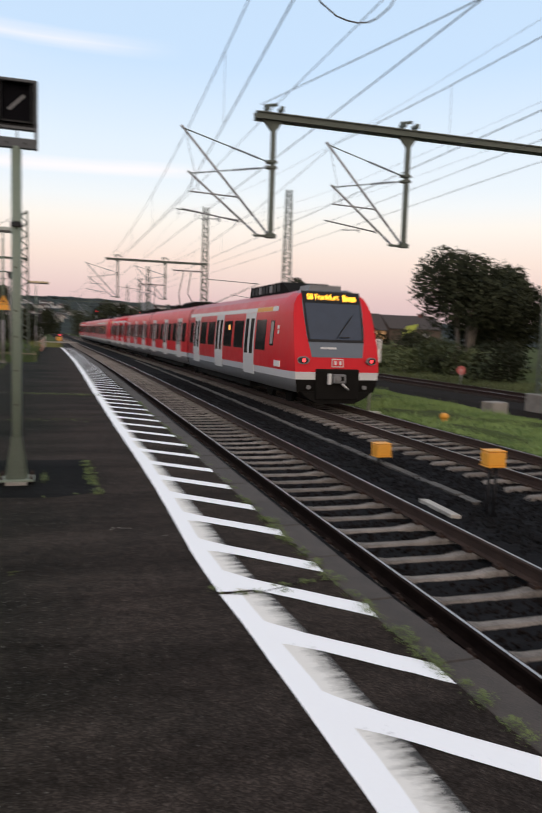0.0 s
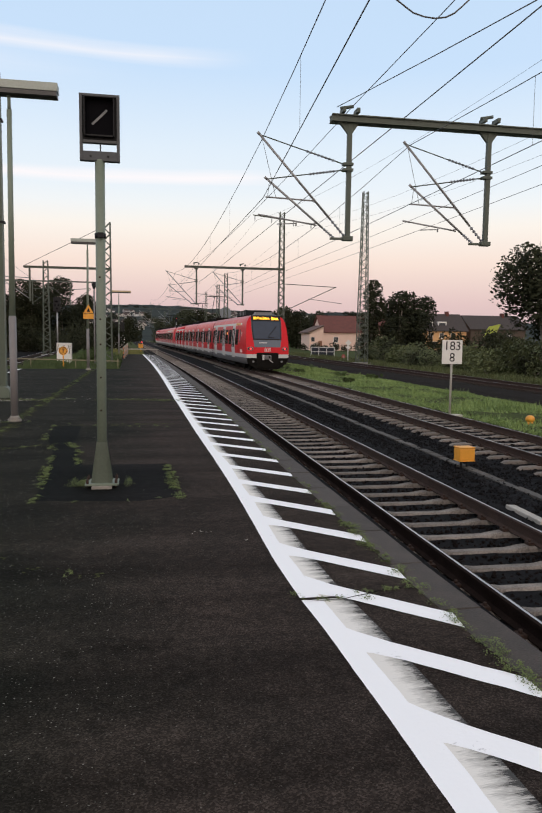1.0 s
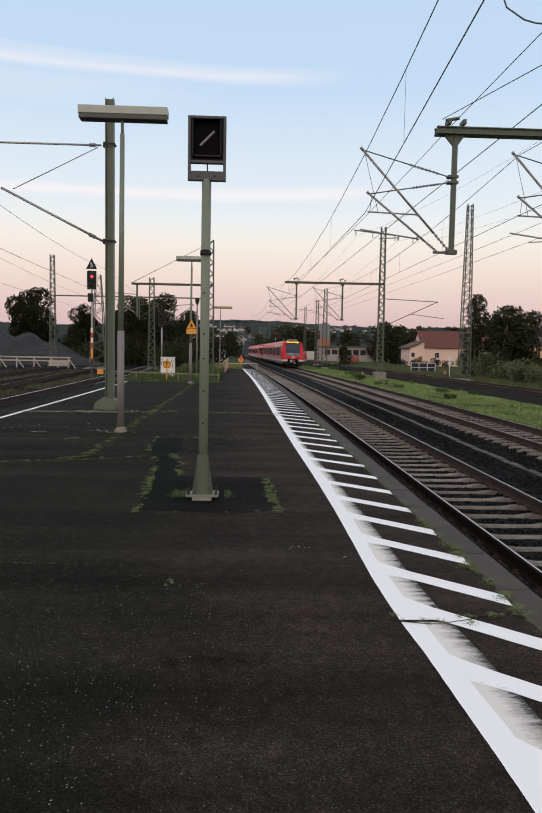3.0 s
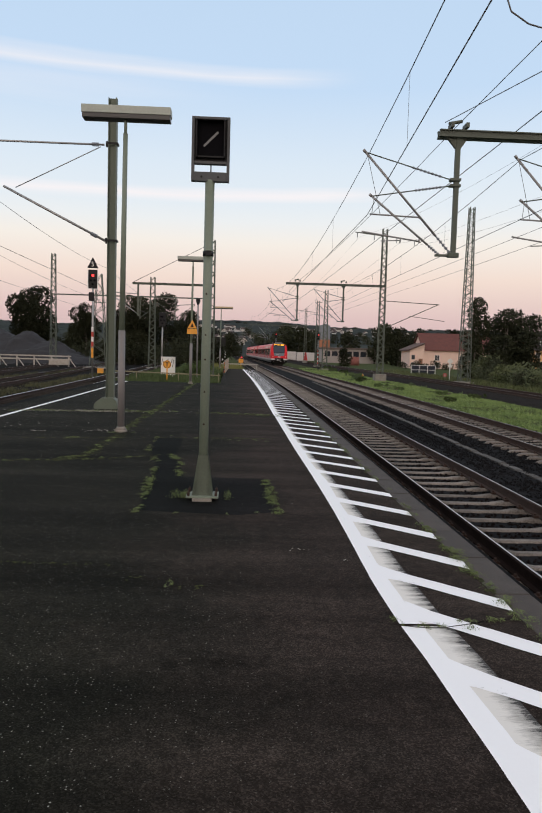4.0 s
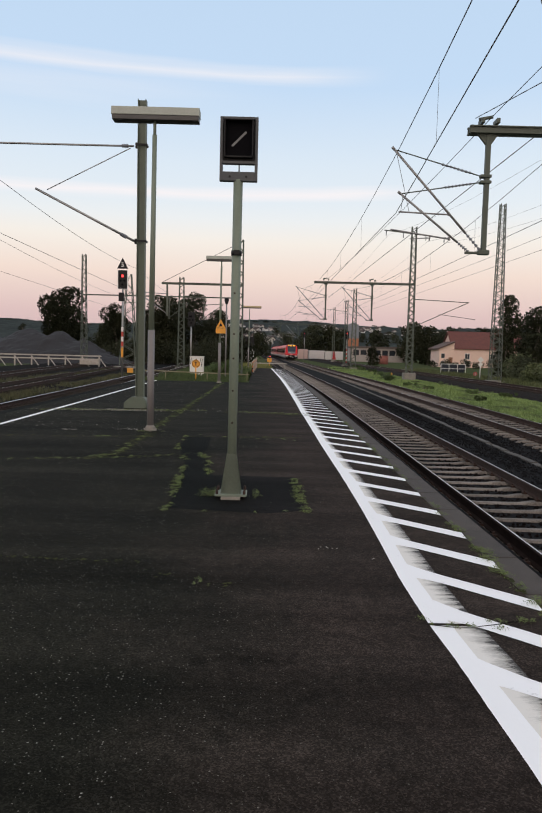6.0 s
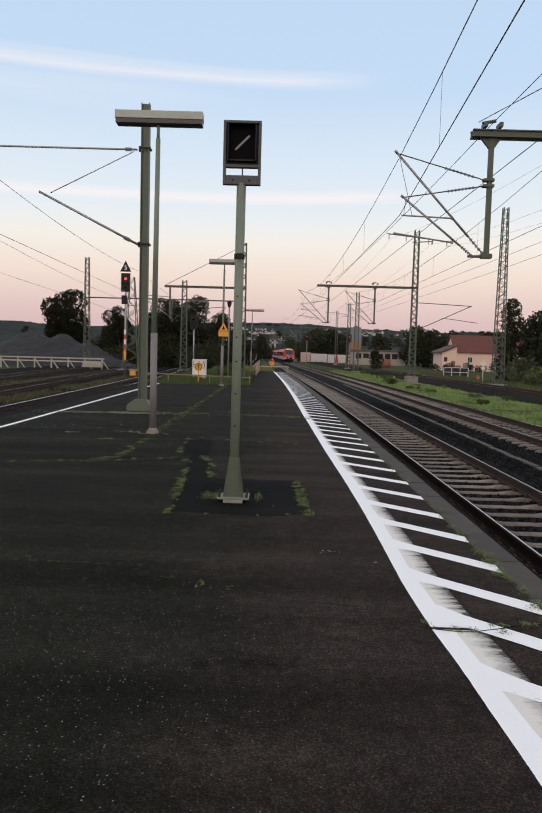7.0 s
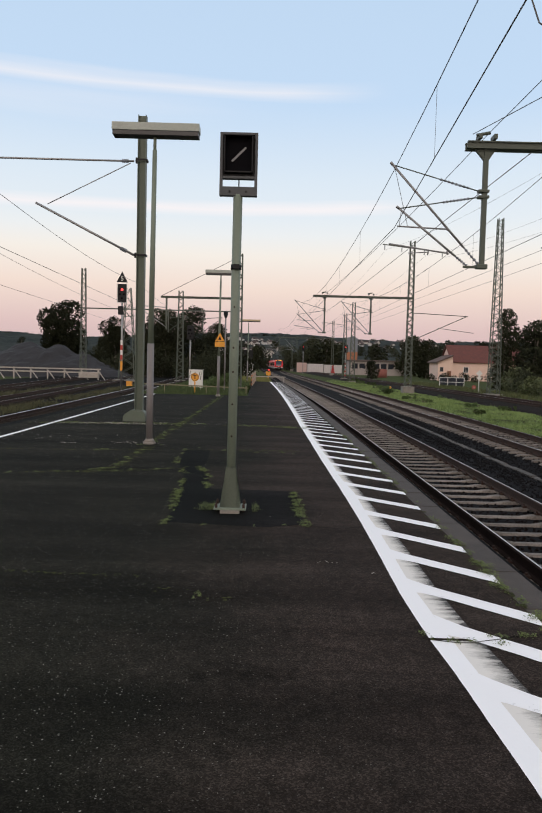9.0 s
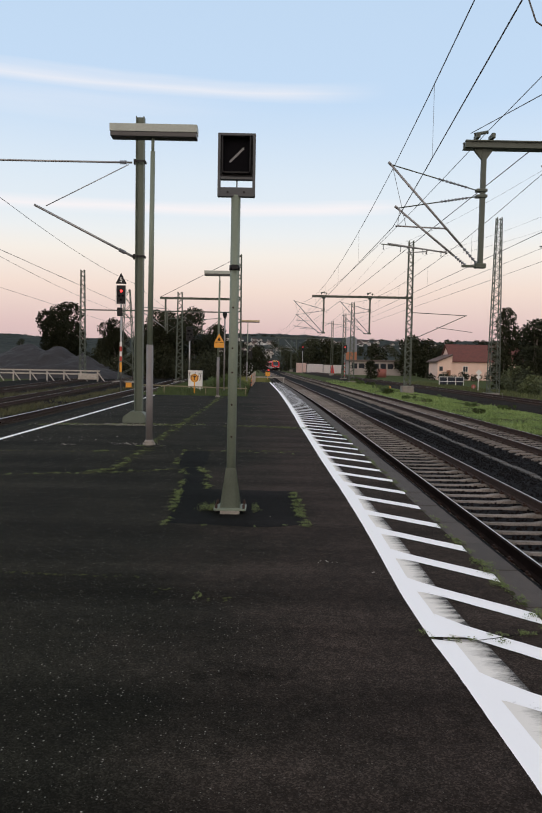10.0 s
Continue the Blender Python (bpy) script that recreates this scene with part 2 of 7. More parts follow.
ballast_bed("ballast", 2.2, 10.6, 2.0, 42.0, .11, -.625, BALLAST, "dark crushed-stone ballast under the two main tracks")
ballast_bed("ballast", 2.2, 10.6, -40.0, 2.0, .6, -.625, BALLAST, "dark crushed-stone ballast under the two main tracks")
ballast_bed("ballast", 2.2, 10.6, 42.0, 120.0, .6, -.625, BALLAST, "dark crushed-stone ballast under the two main tracks")
ballast_bed("ballast", 2.2, 10.6, 120.0, 520.0, 3.0, -.60, BALLAST, "dark crushed-stone ballast under the two main tracks")
ballast_bed("ballast", 14.8, 21.8, -40.0, 500.0, 1.2, -.58, mat("brown_ballast", (.024, .0195, .017), .95, .45, 6, 45, .6, spec=.03), "dark brown ballast under the single track beyond the grass")
ballast_bed("ballast", -30.0, -7.9, -40.0, 260.0, 1.2, -.62, BALLAST_SIDING, "dark sooty ballast of the siding tracks")


def stones():
    """Loose stones on the bed between and beside the nearest rails."""
    shapes = []
    for k in range(6):
        shapes.append([(Vector(d) * rnd(.7, 1.2)) for d in ((1, 0, 0), (-1, 0, 0), (0, 1, 0), (0, -1, 0), (0, 0, .8), (0, 0, -.8))])
    tri = ((0, 2, 4), (2, 1, 4), (1, 3, 4), (3, 0, 4), (2, 0, 5), (1, 2, 5), (3, 1, 5), (0, 3, 5))
    for name, x0, x1, count, material, label in (("ballast_stones", 4.85, 7.6, 11000, BALLAST, "loose dark grey ballast stones between the rails"), ("ballast_stones", 3.0, 4.85, 9000, BALLAST_RUST, "loose brown ballast stones in the near track"), ("ballast_stones", 7.3, 9.7, 9000, BALLAST_RUST, "loose brown ballast stones in the far track")):
        v, f = [], []
        for _ in range(count):
            y = 3 + 33 * random.random() ** 1.5
            x = rnd(x0, x1)
            if abs(x - NEAR) < 1.3 and abs((y - 2.05 + .3) % .6 - .3) < .15:
                continue
            r = rnd(.016, .034)
            m = pose(x, y, (-.607 if abs(x - 5.3) > .45 else -.53) + rnd(-.02, .010), rnd(0, 360), rnd(0, 360), rnd(0, 360)) @ Matrix.Scale(r, 4)
            k = len(v)
            v += [tuple(m @ p) for p in random.choice(shapes)]
            f += [tuple(i + k for i in t) for t in tri]
        tagged(mesh_part(name, v, f, material), label, "stones", kind="stuff")


stones()


def rail_mesh(name, x, y0, y1, parent, drift=0.0, dark_left=False):
    """A rail swept along the line: foot, web and polished head."""
    prof = [(-.062, -.172), (.062, -.172), (.062, -.160), (.012, -.140), (.009, -.055), (.034, -.040), (.036, -.010), (.012, 0), (-.012, 0), (-.036, -.010), (-.034, -.040), (-.009, -.055), (-.012, -.140), (-.062, -.160)]
    ys = list(np.arange(y0, min(y1, 120), 3.0)) + list(np.arange(max(120, y0), y1 + 1, 20.0))
    v, f, mi = [], [], []
    k = len(prof)
    for y in ys:
        o = x + bend(y) + drift * (y - 30)
        v += [(o + px, y, RAIL + pz) for px, pz in prof]
    for j in range(len(ys) - 1):
        for i in range(k):
            a, b = j * k + i, j * k + (i + 1) % k
            f.append((a, b, b + k, a + k))
            # faces 8 to 13, the rail's left side, can take the darker brown
            mi.append(1 if i == 7 or -12 < x < 0 and i == 6 else 2 if dark_left and 8 <= i <= 13 else 0)
    ob = mesh_part(name, v, f, (RUST, RAILTOP, DARKRAIL), parent)
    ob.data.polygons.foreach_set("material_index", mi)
    return ob


def sleeper_mesh():
    """Concrete sleeper, waisted in the middle and thick under the rails."""
    bm = B()
    secs = [(-1.30, -.05, .075), (-1.22, -.01, .085), (-.85, 0, .092), (-.55, -.008, .085), (-.35, -.035, .070), (.35, -.035, .070), (.55, -.008, .085), (.85, 0, .092), (1.22, -.01, .085), (1.30, -.05, .075)]
    rings = []
    for x, z, hw in secs:
        rings.append([bm.verts.new(p) for p in ((x, -hw - .05, -.20), (x, -hw, z - .02), (x, -hw + .02, z), (x, hw - .02, z), (x, hw, z - .02), (x, hw + .05, -.20))])
    for a, b in zip(rings, rings[1:]):
        for i in range(5):
            bm.faces.new((a[i], a[i + 1], b[i + 1], b[i]))
    bm.faces.new(rings[0])
    bm.faces.new(rings[-1][::-1])
    return bm


def fastening_mesh():
    bm = B()
    for s in (-.75, .75):
        for k in (-.10, .10):
            box(bm, s + k - .035, s + k + .035, -.05, .05, 0, .035)
            rod(bm, (s + k, 0, .03), (s + k, 0, .065), .018, 6)
    return bm


def track(name, x, y0, ymid, y1, label, drift=0.0, first_sleeper=0.0, wood=None):
    t = thing(name, label, "railway track", "railway tracks", "structure")
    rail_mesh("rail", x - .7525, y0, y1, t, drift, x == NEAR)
    rail_mesh("rail", x + .7525, y0, y1, t, drift)
    if ymid > y0:
        proto = part("sleeper", sleeper_mesh(), wood or SLEEPER, t)
        clip = part("rail_fastening", fastening_mesh(), RUST, t)
    y, k = first_sleeper or y0, 0
    far_v, far_f = [], []
    while y < min(y1, 200):
        o = x + bend(y) + drift * (y - 30)
        m = pose(o, y, RAIL - .172, 0, rnd(-.2, .2), rnd(-.4, .4))
        if y < ymid:
            if k == 0:
                proto.matrix_basis = m
                clip.matrix_basis = m
            else:
                share(proto, m, t)
                if -1 < y < 30:
                    share(clip, m, t)
            k += 1
        else:
            n = len(far_v)
            far_v += [(o + a * 1.3, y + b * .09, RAIL - .172 + c) for c in (-.15, 0) for a, b in ((-1, -1), (1, -1), (1, 1), (-1, 1))]
            far_f += [tuple(n + i for i in q) for q in ((4, 5, 6, 7), (0, 1, 5, 4), (1, 2, 6, 5), (2, 3, 7, 6), (3, 0, 4, 7))]
        y += .6
    if far_v:
        tagged(mesh_part("distant_sleepers", far_v, far_f, wood or SLEEPER, t), kind="stuff")
    return t


track("railway_track", NEAR, -30, 70, 560, "near main track, rusty rails with shiny heads on concrete sleepers", first_sleeper=2.05 - 54 * .6)
track("railway_track", FAR, -30, 75, 560, "far main track, rusty rails with shiny heads on concrete sleepers", first_sleeper=6.3 - 60 * .6)
track("railway_track", THIRD, -30, -30, 480, "single track beyond the grass strip, dark rusty rails", wood=SLEEPER_OLD)
track("railway_track", -9.35, -30, 50, 260, "siding track along the other platform edge, rusty rails", drift=-.016, wood=SLEEPER_OLD)
track("railway_track", -13.9, -30, -30, 260, "siding track with dark rusty rails", drift=-.05, wood=SLEEPER_OLD)
track("railway_track", -18.4, -30, -30, 260, "outer siding track with dark rusty rails", drift=-.07, wood=SLEEPER_OLD)


# ---- platform ----
def asphalt_material(name, base, low, speck, scale=1.1):
    """Worn asphalt: bays and blotches, a grain of small stones, pale chips, one oily stain."""
    m = bpy.data.materials.new(name)
    m.use_nodes = True
    n, l = m.node_tree.nodes, m.node_tree.links
    p = n["Principled BSDF"]
    tc = n.new("ShaderNodeTexCoord")

    def noise_tex(sc, det, stretch=(1, 1, 1)):
        mp = n.new("ShaderNodeMapping")
        mp.inputs["Scale"].default_value = stretch
        l.new(tc.outputs["Object"], mp.inputs[0])
        t = n.new("ShaderNodeTexNoise")
        t.inputs["Scale"].default_value, t.inputs["Detail"].default_value = sc, det
        l.new(mp.outputs[0], t.inputs["Vector"])
        return t.outputs[0]

    def calc(op, a, b=None, c=None):
        q = n.new("ShaderNodeMath")
        q.operation = op
        for i, v in enumerate((a, b, c)):
            if v is None:
                continue
            if isinstance(v, (int, float)):
                q.inputs[i].default_value = v
            else:
                l.new(v, q.inputs[i])
        return q.outputs[0]

    def ranged(v, a, b, c, d):
        q = n.new("ShaderNodeMapRange")
        for i, w in enumerate((a, b, c, d)):
            q.inputs[i + 1].default_value = w
        l.new(v, q.inputs[0])
        return q.outputs[0]

    def blend(kind, fac, a, b):
        q = n.new("ShaderNodeMix")
        q.data_type, q.blend_type = "RGBA", kind
        for i, v in ((0, fac), (6, a), (7, b)):
            if isinstance(v, (int, float)):
                q.inputs[i].default_value = v
            elif isinstance(v, tuple):
                q.inputs[i].default_value = (*v, 1)
            else:
                l.new(v, q.inputs[i])
        return q.outputs[2]

    wide, mid, fine = noise_tex(scale * .55, 6), noise_tex(9, 6), noise_tex(240, 3)
    bays = noise_tex(1.0, 5, (.10, 1.5, 1))
    tone = blend("MIX", ranged(wide, .32, .70, 0, 1), low, base)
    sep = n.new("ShaderNodeSeparateXYZ")
    l.new(tc.outputs["Object"], sep.inputs[0])
    lane = ranged(calc("MULTIPLY_ADD", wide, 3.2, sep.outputs[0]), .5, 2.3, 0, 1)
    tone = blend("MULTIPLY", 1.0, tone, blend("MIX", lane, (.64, .72, .60), (1.26, 1.14, 1.06)))
    # bays laid at different times, darker tar seams between them, and middling blotches
    tone = blend("MULTIPLY", 1.0, tone, ranged(bays, .30, .70, .62, 1.38))
    tone = blend("MULTIPLY", 1.0, tone, ranged(mid, .25, .75, .66, 1.34))
    # one long oily stain in front of the post
    spot = n.new("ShaderNodeMapping")
    spot.inputs["Location"].default_value, spot.inputs["Scale"].default_value = (.25, -4.13 * 7.5, 0), (2.5, 7.5, 0)
    l.new(tc.outputs["Object"], spot.inputs[0])
    far = n.new("ShaderNodeVectorMath")
    far.operation = "LENGTH"
    l.new(spot.outputs[0], far.inputs[0])
    oily = ranged(calc("MULTIPLY_ADD", mid, 1.8, far.outputs["Value"]), 1.0, 2.0, .42, 1.0)
    tone = blend("MULTIPLY", 1.0, tone, oily)
    # grain: every small stone its own tone
    cells = n.new("ShaderNodeTexVoronoi")
    cells.voronoi_dimensions = "2D"
    cells.inputs["Scale"].default_value = 130
    l.new(tc.outputs["Object"], cells.inputs["Vector"])
    split = n.new("ShaderNodeSeparateColor")
    l.new(cells.outputs["Color"], split.inputs[0])
    stone = calc("POWER", split.outputs[0], 2.4)
    tone = blend("MULTIPLY", 1.0, tone, calc("MULTIPLY_ADD", stone, 1.25, .64))
    tone = blend("MULTIPLY", 1.0, tone, ranged(fine, .3, .7, .72, 1.28))
    # pale chips of all sizes, mostly in the older bay
    for sc, limit, biggest in ((23, .83, .105), (46, .87, .22)):
        vor = n.new("ShaderNodeTexVoronoi")
        vor.voronoi_dimensions = "2D"
        vor.inputs["Scale"].default_value = sc
        warp = n.new("ShaderNodeVectorMath")
        warp.operation = "MULTIPLY_ADD"
        lump = n.new("ShaderNodeTexNoise")
        lump.inputs["Scale"].default_value = 130
        l.new(tc.outputs["Object"], lump.inputs["Vector"])
        l.new(lump.outputs["Color"], warp.inputs[0])
        warp.inputs[1].default_value = (.005, .005, 0)
        l.new(tc.outputs["Object"], warp.inputs[2])
        l.new(warp.outputs[0], vor.inputs["Vector"])
        rgb = n.new("ShaderNodeSeparateColor")
        l.new(vor.outputs["Color"], rgb.inputs[0])
        chip = calc("LESS_THAN", vor.outputs["Distance"], calc("MULTIPLY", rgb.outputs[1], biggest))
        chip = calc("MULTIPLY", chip, calc("GREATER_THAN", rgb.outputs[0], limit))
        patchy = calc("MULTIPLY", ranged(mid, .35, .58, .35, 1.0), ranged(lane, 0, 1, 1.0, .16))
        chip = calc("MULTIPLY", chip, calc("MULTIPLY", patchy, ranged(rgb.outputs[2], 0, 1, .35, 1.0)))
        tone = blend("MIX", chip, tone, speck)
    l.new(tone, p.inputs["Base Color"])
    l.new(ranged(mid, 0, 1, .72, .98), p.inputs["Roughness"])
    p.inputs["Specular IOR Level"].default_value = .03
    b = n.new("ShaderNodeBump")
    b.inputs["Strength"].default_value, b.inputs["Distance"].default_value = .45, .004
    l.new(stone, b.inputs["Height"])
    b2 = n.new("ShaderNodeBump")
    b2.inputs["Strength"].default_value, b2.inputs["Distance"].default_value = .25, .03
    l.new(mid, b2.inputs["Height"])
    l.new(b.outputs[0], b2.inputs["Normal"])
    l.new(b2.outputs[0], p.inputs["Normal"])
    return m


ASPHALT = asphalt_material("platform_asphalt", (.0335, .0285, .0255), (.0195, .0172, .0160), (.36, .35, .31))
PATCH = asphalt_material("patched_asphalt", (.0125, .0125, .0135), (.009, .009, .0095), (.06, .06, .06))
CRACK = mat("crack_dirt", (.010, .009, .008), .98, .6, 8, 60, .3, spec=.02)


def edge_off(y):
    """The platform's edge and its paint swing out a little at the near end."""
    return .045 * min(max(4.9 - y, 0), 2.4)


def strip(name, x0, x1, y0, y1, z, material, step=1.0, parent=None, label="", kind="", category="", down=0.0, wob=0.0, edge=(0, 0)):
    """A flat strip that follows the line; down: how far its sides reach below."""
    n = max(int(math.ceil((y1 - y0) / step)), 1)
    v, f = [], []
    for j in range(n + 1):
        y = y0 + (y1 - y0) * j / n
        a, b = (noise.noise((y * 1.7, x0, 1)) * wob, noise.noise((y * 1.7, x1, 5)) * wob) if wob else (0, 0)
        a, b = a + edge[0] * edge_off(y), b + edge[1] * edge_off(y)
        v += [(x0 + bend(y) + a, y, z), (x1 + bend(y) + b, y, z)]
        if down:
            v += [(x0 + bend(y) + a, y, z - down), (x1 + bend(y) + b, y, z - down)]
    k = 4 if down else 2
    for j in range(n):
        a = j * k
        f.append((a, a + 1, a + 1 + k, a + k))
        if down:
            f += [(a + 1, a + 3, a + 3 + k, a + 1 + k), (a + 2, a, a + k, a + 2 + k)]
    if down:
        f += [(0, 2, 3, 1), (n * k, n * k + 1, n * k + 3, n * k + 2)]
    return tagged(mesh_part(name, v, f, material, parent, label), "", category, "", kind)


platform = thing("platform", "dark worn asphalt station platform with concrete edge and white hatching", "platform", kind="structure")
strip("asphalt_surface", -7.05, 2.045, -14, 40.2, 0, ASPHALT, .6, platform, down=.95, edge=(0, 1))
strip("asphalt_surface", -.95, 2.045, 40.2, 73.0, 0, ASPHALT, 2.0, platform, down=.95)
strip("edge_wall", 2.05, 2.28, -14, 73, -.105, CONCRETE, .6, platform, down=.85, edge=(1, 1))
strip("edge_wall", -7.40, -7.06, -14, 40, -.004, PATCH, 2.0, platform, down=.9)


def edge_slabs():
    proto, y, k = None, -12.6, 0
    while y < 72:
        bm = B()
        if proto is None:
            box(bm, 0, .30, .004, .992, -.10, 0, .008)
            proto = part("edge_slab", bm, EDGE, platform)
            proto.matrix_basis = pose(2.05 + bend(y) + edge_off(y + .5), y, -.003)
        else:
            share(proto, pose(2.05 + bend(y + .5) + edge_off(y) + rnd(-.004, .004), y, -.003 + rnd(-.006, .002), 0, rnd(-.4, .4), math.degrees(edge_off(y) - edge_off(y + 1)) + rnd(-.2, .2)), platform)
        y += 1.0


# worn white paint: thin, scuffed, dark asphalt showing through
def paint_material(name, cover, soft, tone=(.80, .81, .83), across=None):
    m = bpy.data.materials.new(name)
    m.use_nodes = True
    n, l = m.node_tree.nodes, m.node_tree.links
    p = n["Principled BSDF"]
    tc = n.new("ShaderNodeTexCoord")
    mp = n.new("ShaderNodeMapping")
    mp.inputs["Scale"].default_value = (.55, 5.0, 1) if across else (1, 1, 1)
    l.new(tc.outputs["Object"], mp.inputs[0])
    a, b = n.new("ShaderNodeTexNoise"), n.new("ShaderNodeTexNoise")
    for t, sc in ((a, 3.5), (b, 45)):
        t.inputs["Scale"].default_value, t.inputs["Detail"].default_value = sc, 6
        l.new(mp.outputs[0], t.inputs["Vector"])
    s = n.new("ShaderNodeMath")
    s.operation, s.inputs[1].default_value = "MULTIPLY_ADD", .45
    l.new(b.outputs[0], s.inputs[0])
    h = n.new("ShaderNodeMath")
    h.operation, h.inputs[1].default_value = "MULTIPLY", .55
    l.new(a.outputs[0], h.inputs[0])
    l.new(h.outputs[0], s.inputs[2])
    val = s.outputs[0]
    if across:
        uv = n.new("ShaderNodeAttribute")
        uv.attribute_name = "across"
        plus = n.new("ShaderNodeMath")
        plus.operation, plus.inputs[1].default_value = "MULTIPLY_ADD", across
        l.new(uv.outputs["Fac"], plus.inputs[0])
        l.new(val, plus.inputs[2])
        val = plus.outputs[0]
    r = n.new("ShaderNodeValToRGB")
    e = r.color_ramp.elements
    e[0].position, e[1].position = cover - soft, cover + soft
    e[0].color, e[1].color = (*tone, 1), (.04, .037, .034, 1)
    if across:
        mid = e.new(cover)
        mid.color = (.30, .285, .26, 1)
    l.new(val, r.inputs[0])
    l.new(r.outputs[0], p.inputs["Base Color"])
    p.inputs["Roughness"].default_value = .75
    bp = n.new("ShaderNodeBump")
    bp.inputs["Strength"].default_value, bp.inputs["Distance"].default_value = .35, .006
    l.new(b.outputs[0], bp.inputs["Height"])
    l.new(bp.outputs[0], p.inputs["Normal"])
    return m


PAINT = paint_material("white_road_paint", .70, .07, (.92, .92, .93))
SMEAR = paint_material("scuffed_white_paint", .97, .26, (.76, .73, .68), across=.55)

CRACK_Y = 4.72
GAP_Y = 20.45
LINE_EDGE = [(-14, 1.25), (2.4, 1.245), (3.3, 1.215), (4.2, 1.180), (4.72, 1.148), (5.0, 1.136), (5.8, 1.124), (6.8, 1.138), (8.2, 1.148), (10.2, 1.138), (13.6, 1.093), (20.3, 1.045)]


def line_edge(y):
    """Where the safety line's inner side runs; it was painted by hand in two runs."""
    if y > GAP_Y:
        return 1.03
    for (a, xa), (b, xb) in zip(LINE_EDGE, LINE_EDGE[1:]):
        if y <= b:
            u = max(0, (y - a) / (b - a))
            return xa + (xb - xa) * u
    return LINE_EDGE[-1][1]


def paint_band(name, y0, y1, left, right, z, material, step, label, columns=1, wob=.008):
    """A painted band between two offsets from the line's inner side; 'across' runs from 0 to 1 over it."""
    n = int((y1 - y0) / step)
    v, f, at = [], [], []
    for j in range(n + 1):
        y = y0 + (y1 - y0) * j / n
        a = left(y) + noise.noise((y * 2.1, 1, 1)) * wob * .6 + noise.noise((y * 9, 2, 1)) * wob * .3
        b = right(y) + noise.noise((y * 1.7, 5, 5)) * wob + noise.noise((y * 7, 6, 5)) * wob * .5
        for i in range(columns + 1):
            u = i / columns
            v.append((line_edge(y) + bend(y) + a + (b - a) * u, y, z))
            at.append(u)
    k = columns + 1
    for j in range(n):
        for i in range(columns):
            q = j * k + i
            f.append((q, q + 1, q + 1 + k, q + k))
    ob = mesh_part(name, v, f, material, platform, label)
    ob.data.attributes.new("across", "FLOAT", "POINT").data.foreach_set("value", at)
    return ob


def line_width(y):
    return .150 + .030 * noise.noise((y * .55, 8, 2))


def scuff_width(y):
    return max(.22, .36 - .012 * max(0, y - 4))


for y0, y1, st in ((-13, CRACK_Y - .02, .06), (CRACK_Y + .02, GAP_Y - .12, .08), (GAP_Y, 72.6, .3)):
    paint_band("white_line", y0, y1, lambda y: 0.0, line_width, .0045, PAINT, st, "white painted safety line")
    paint_band("scuffed_paint", y0, min(y1, 50), lambda y: .10, scuff_width, .0036, SMEAR, .1, "worn and smeared white paint", 6, .004)


def stripe_rows():
    """Where the stripes meet the edge: closer together near the end of the platform."""
    y, out = 3.26, []
    while y < 71.5:
        out.append(y)
        y += .94 if y < 5 else 1.0 if y < 7.5 else 1.075 if y < 13 else 1.045
    y = 3.26 - .97
    while y > -12:
        out.append(y)
        y -= .97
    return out


def hatch_stripes():
    """Slanting white stripes between the safety line and the edge, each spreading where it joins the line."""
    made = []
    for k in range(5):
        v, n = [], 10
        for i in range(n + 1):
            u = i / n
            x = -.82 + .82 * u
            y = -.96 * x
            w = .128 + .010 * noise.noise((i * .7, k, 4)) + .07 * max(0, 1 - u * 3.2) ** 2
            tip = .035 * max(0, u - .86) / .14
            v += [(x, y - w, .0048), (x + tip * rnd(.2, .8), y + w * (1 - 3 * tip), .0048)]
        f = [(2 * i, 2 * i + 2, 2 * i + 3, 2 * i + 1) for i in range(n)]
        made.append(mesh_part("hatch_stripe", v, f, PAINT, platform))
    for k, y in enumerate(stripe_rows()):
        far_shift = 0 if y < GAP_Y - 1 else -.05
        m = pose(2.05 + bend(y) + edge_off(y) + far_shift + rnd(-.012, .012), y + rnd(-.015, .015), 0, 0, 0, rnd(-.9, .9))
        if k < 5:
            made[k].matrix_basis = m
        else:
            share(made[(k * 7) % 5], m, platform)


hatch_stripes()


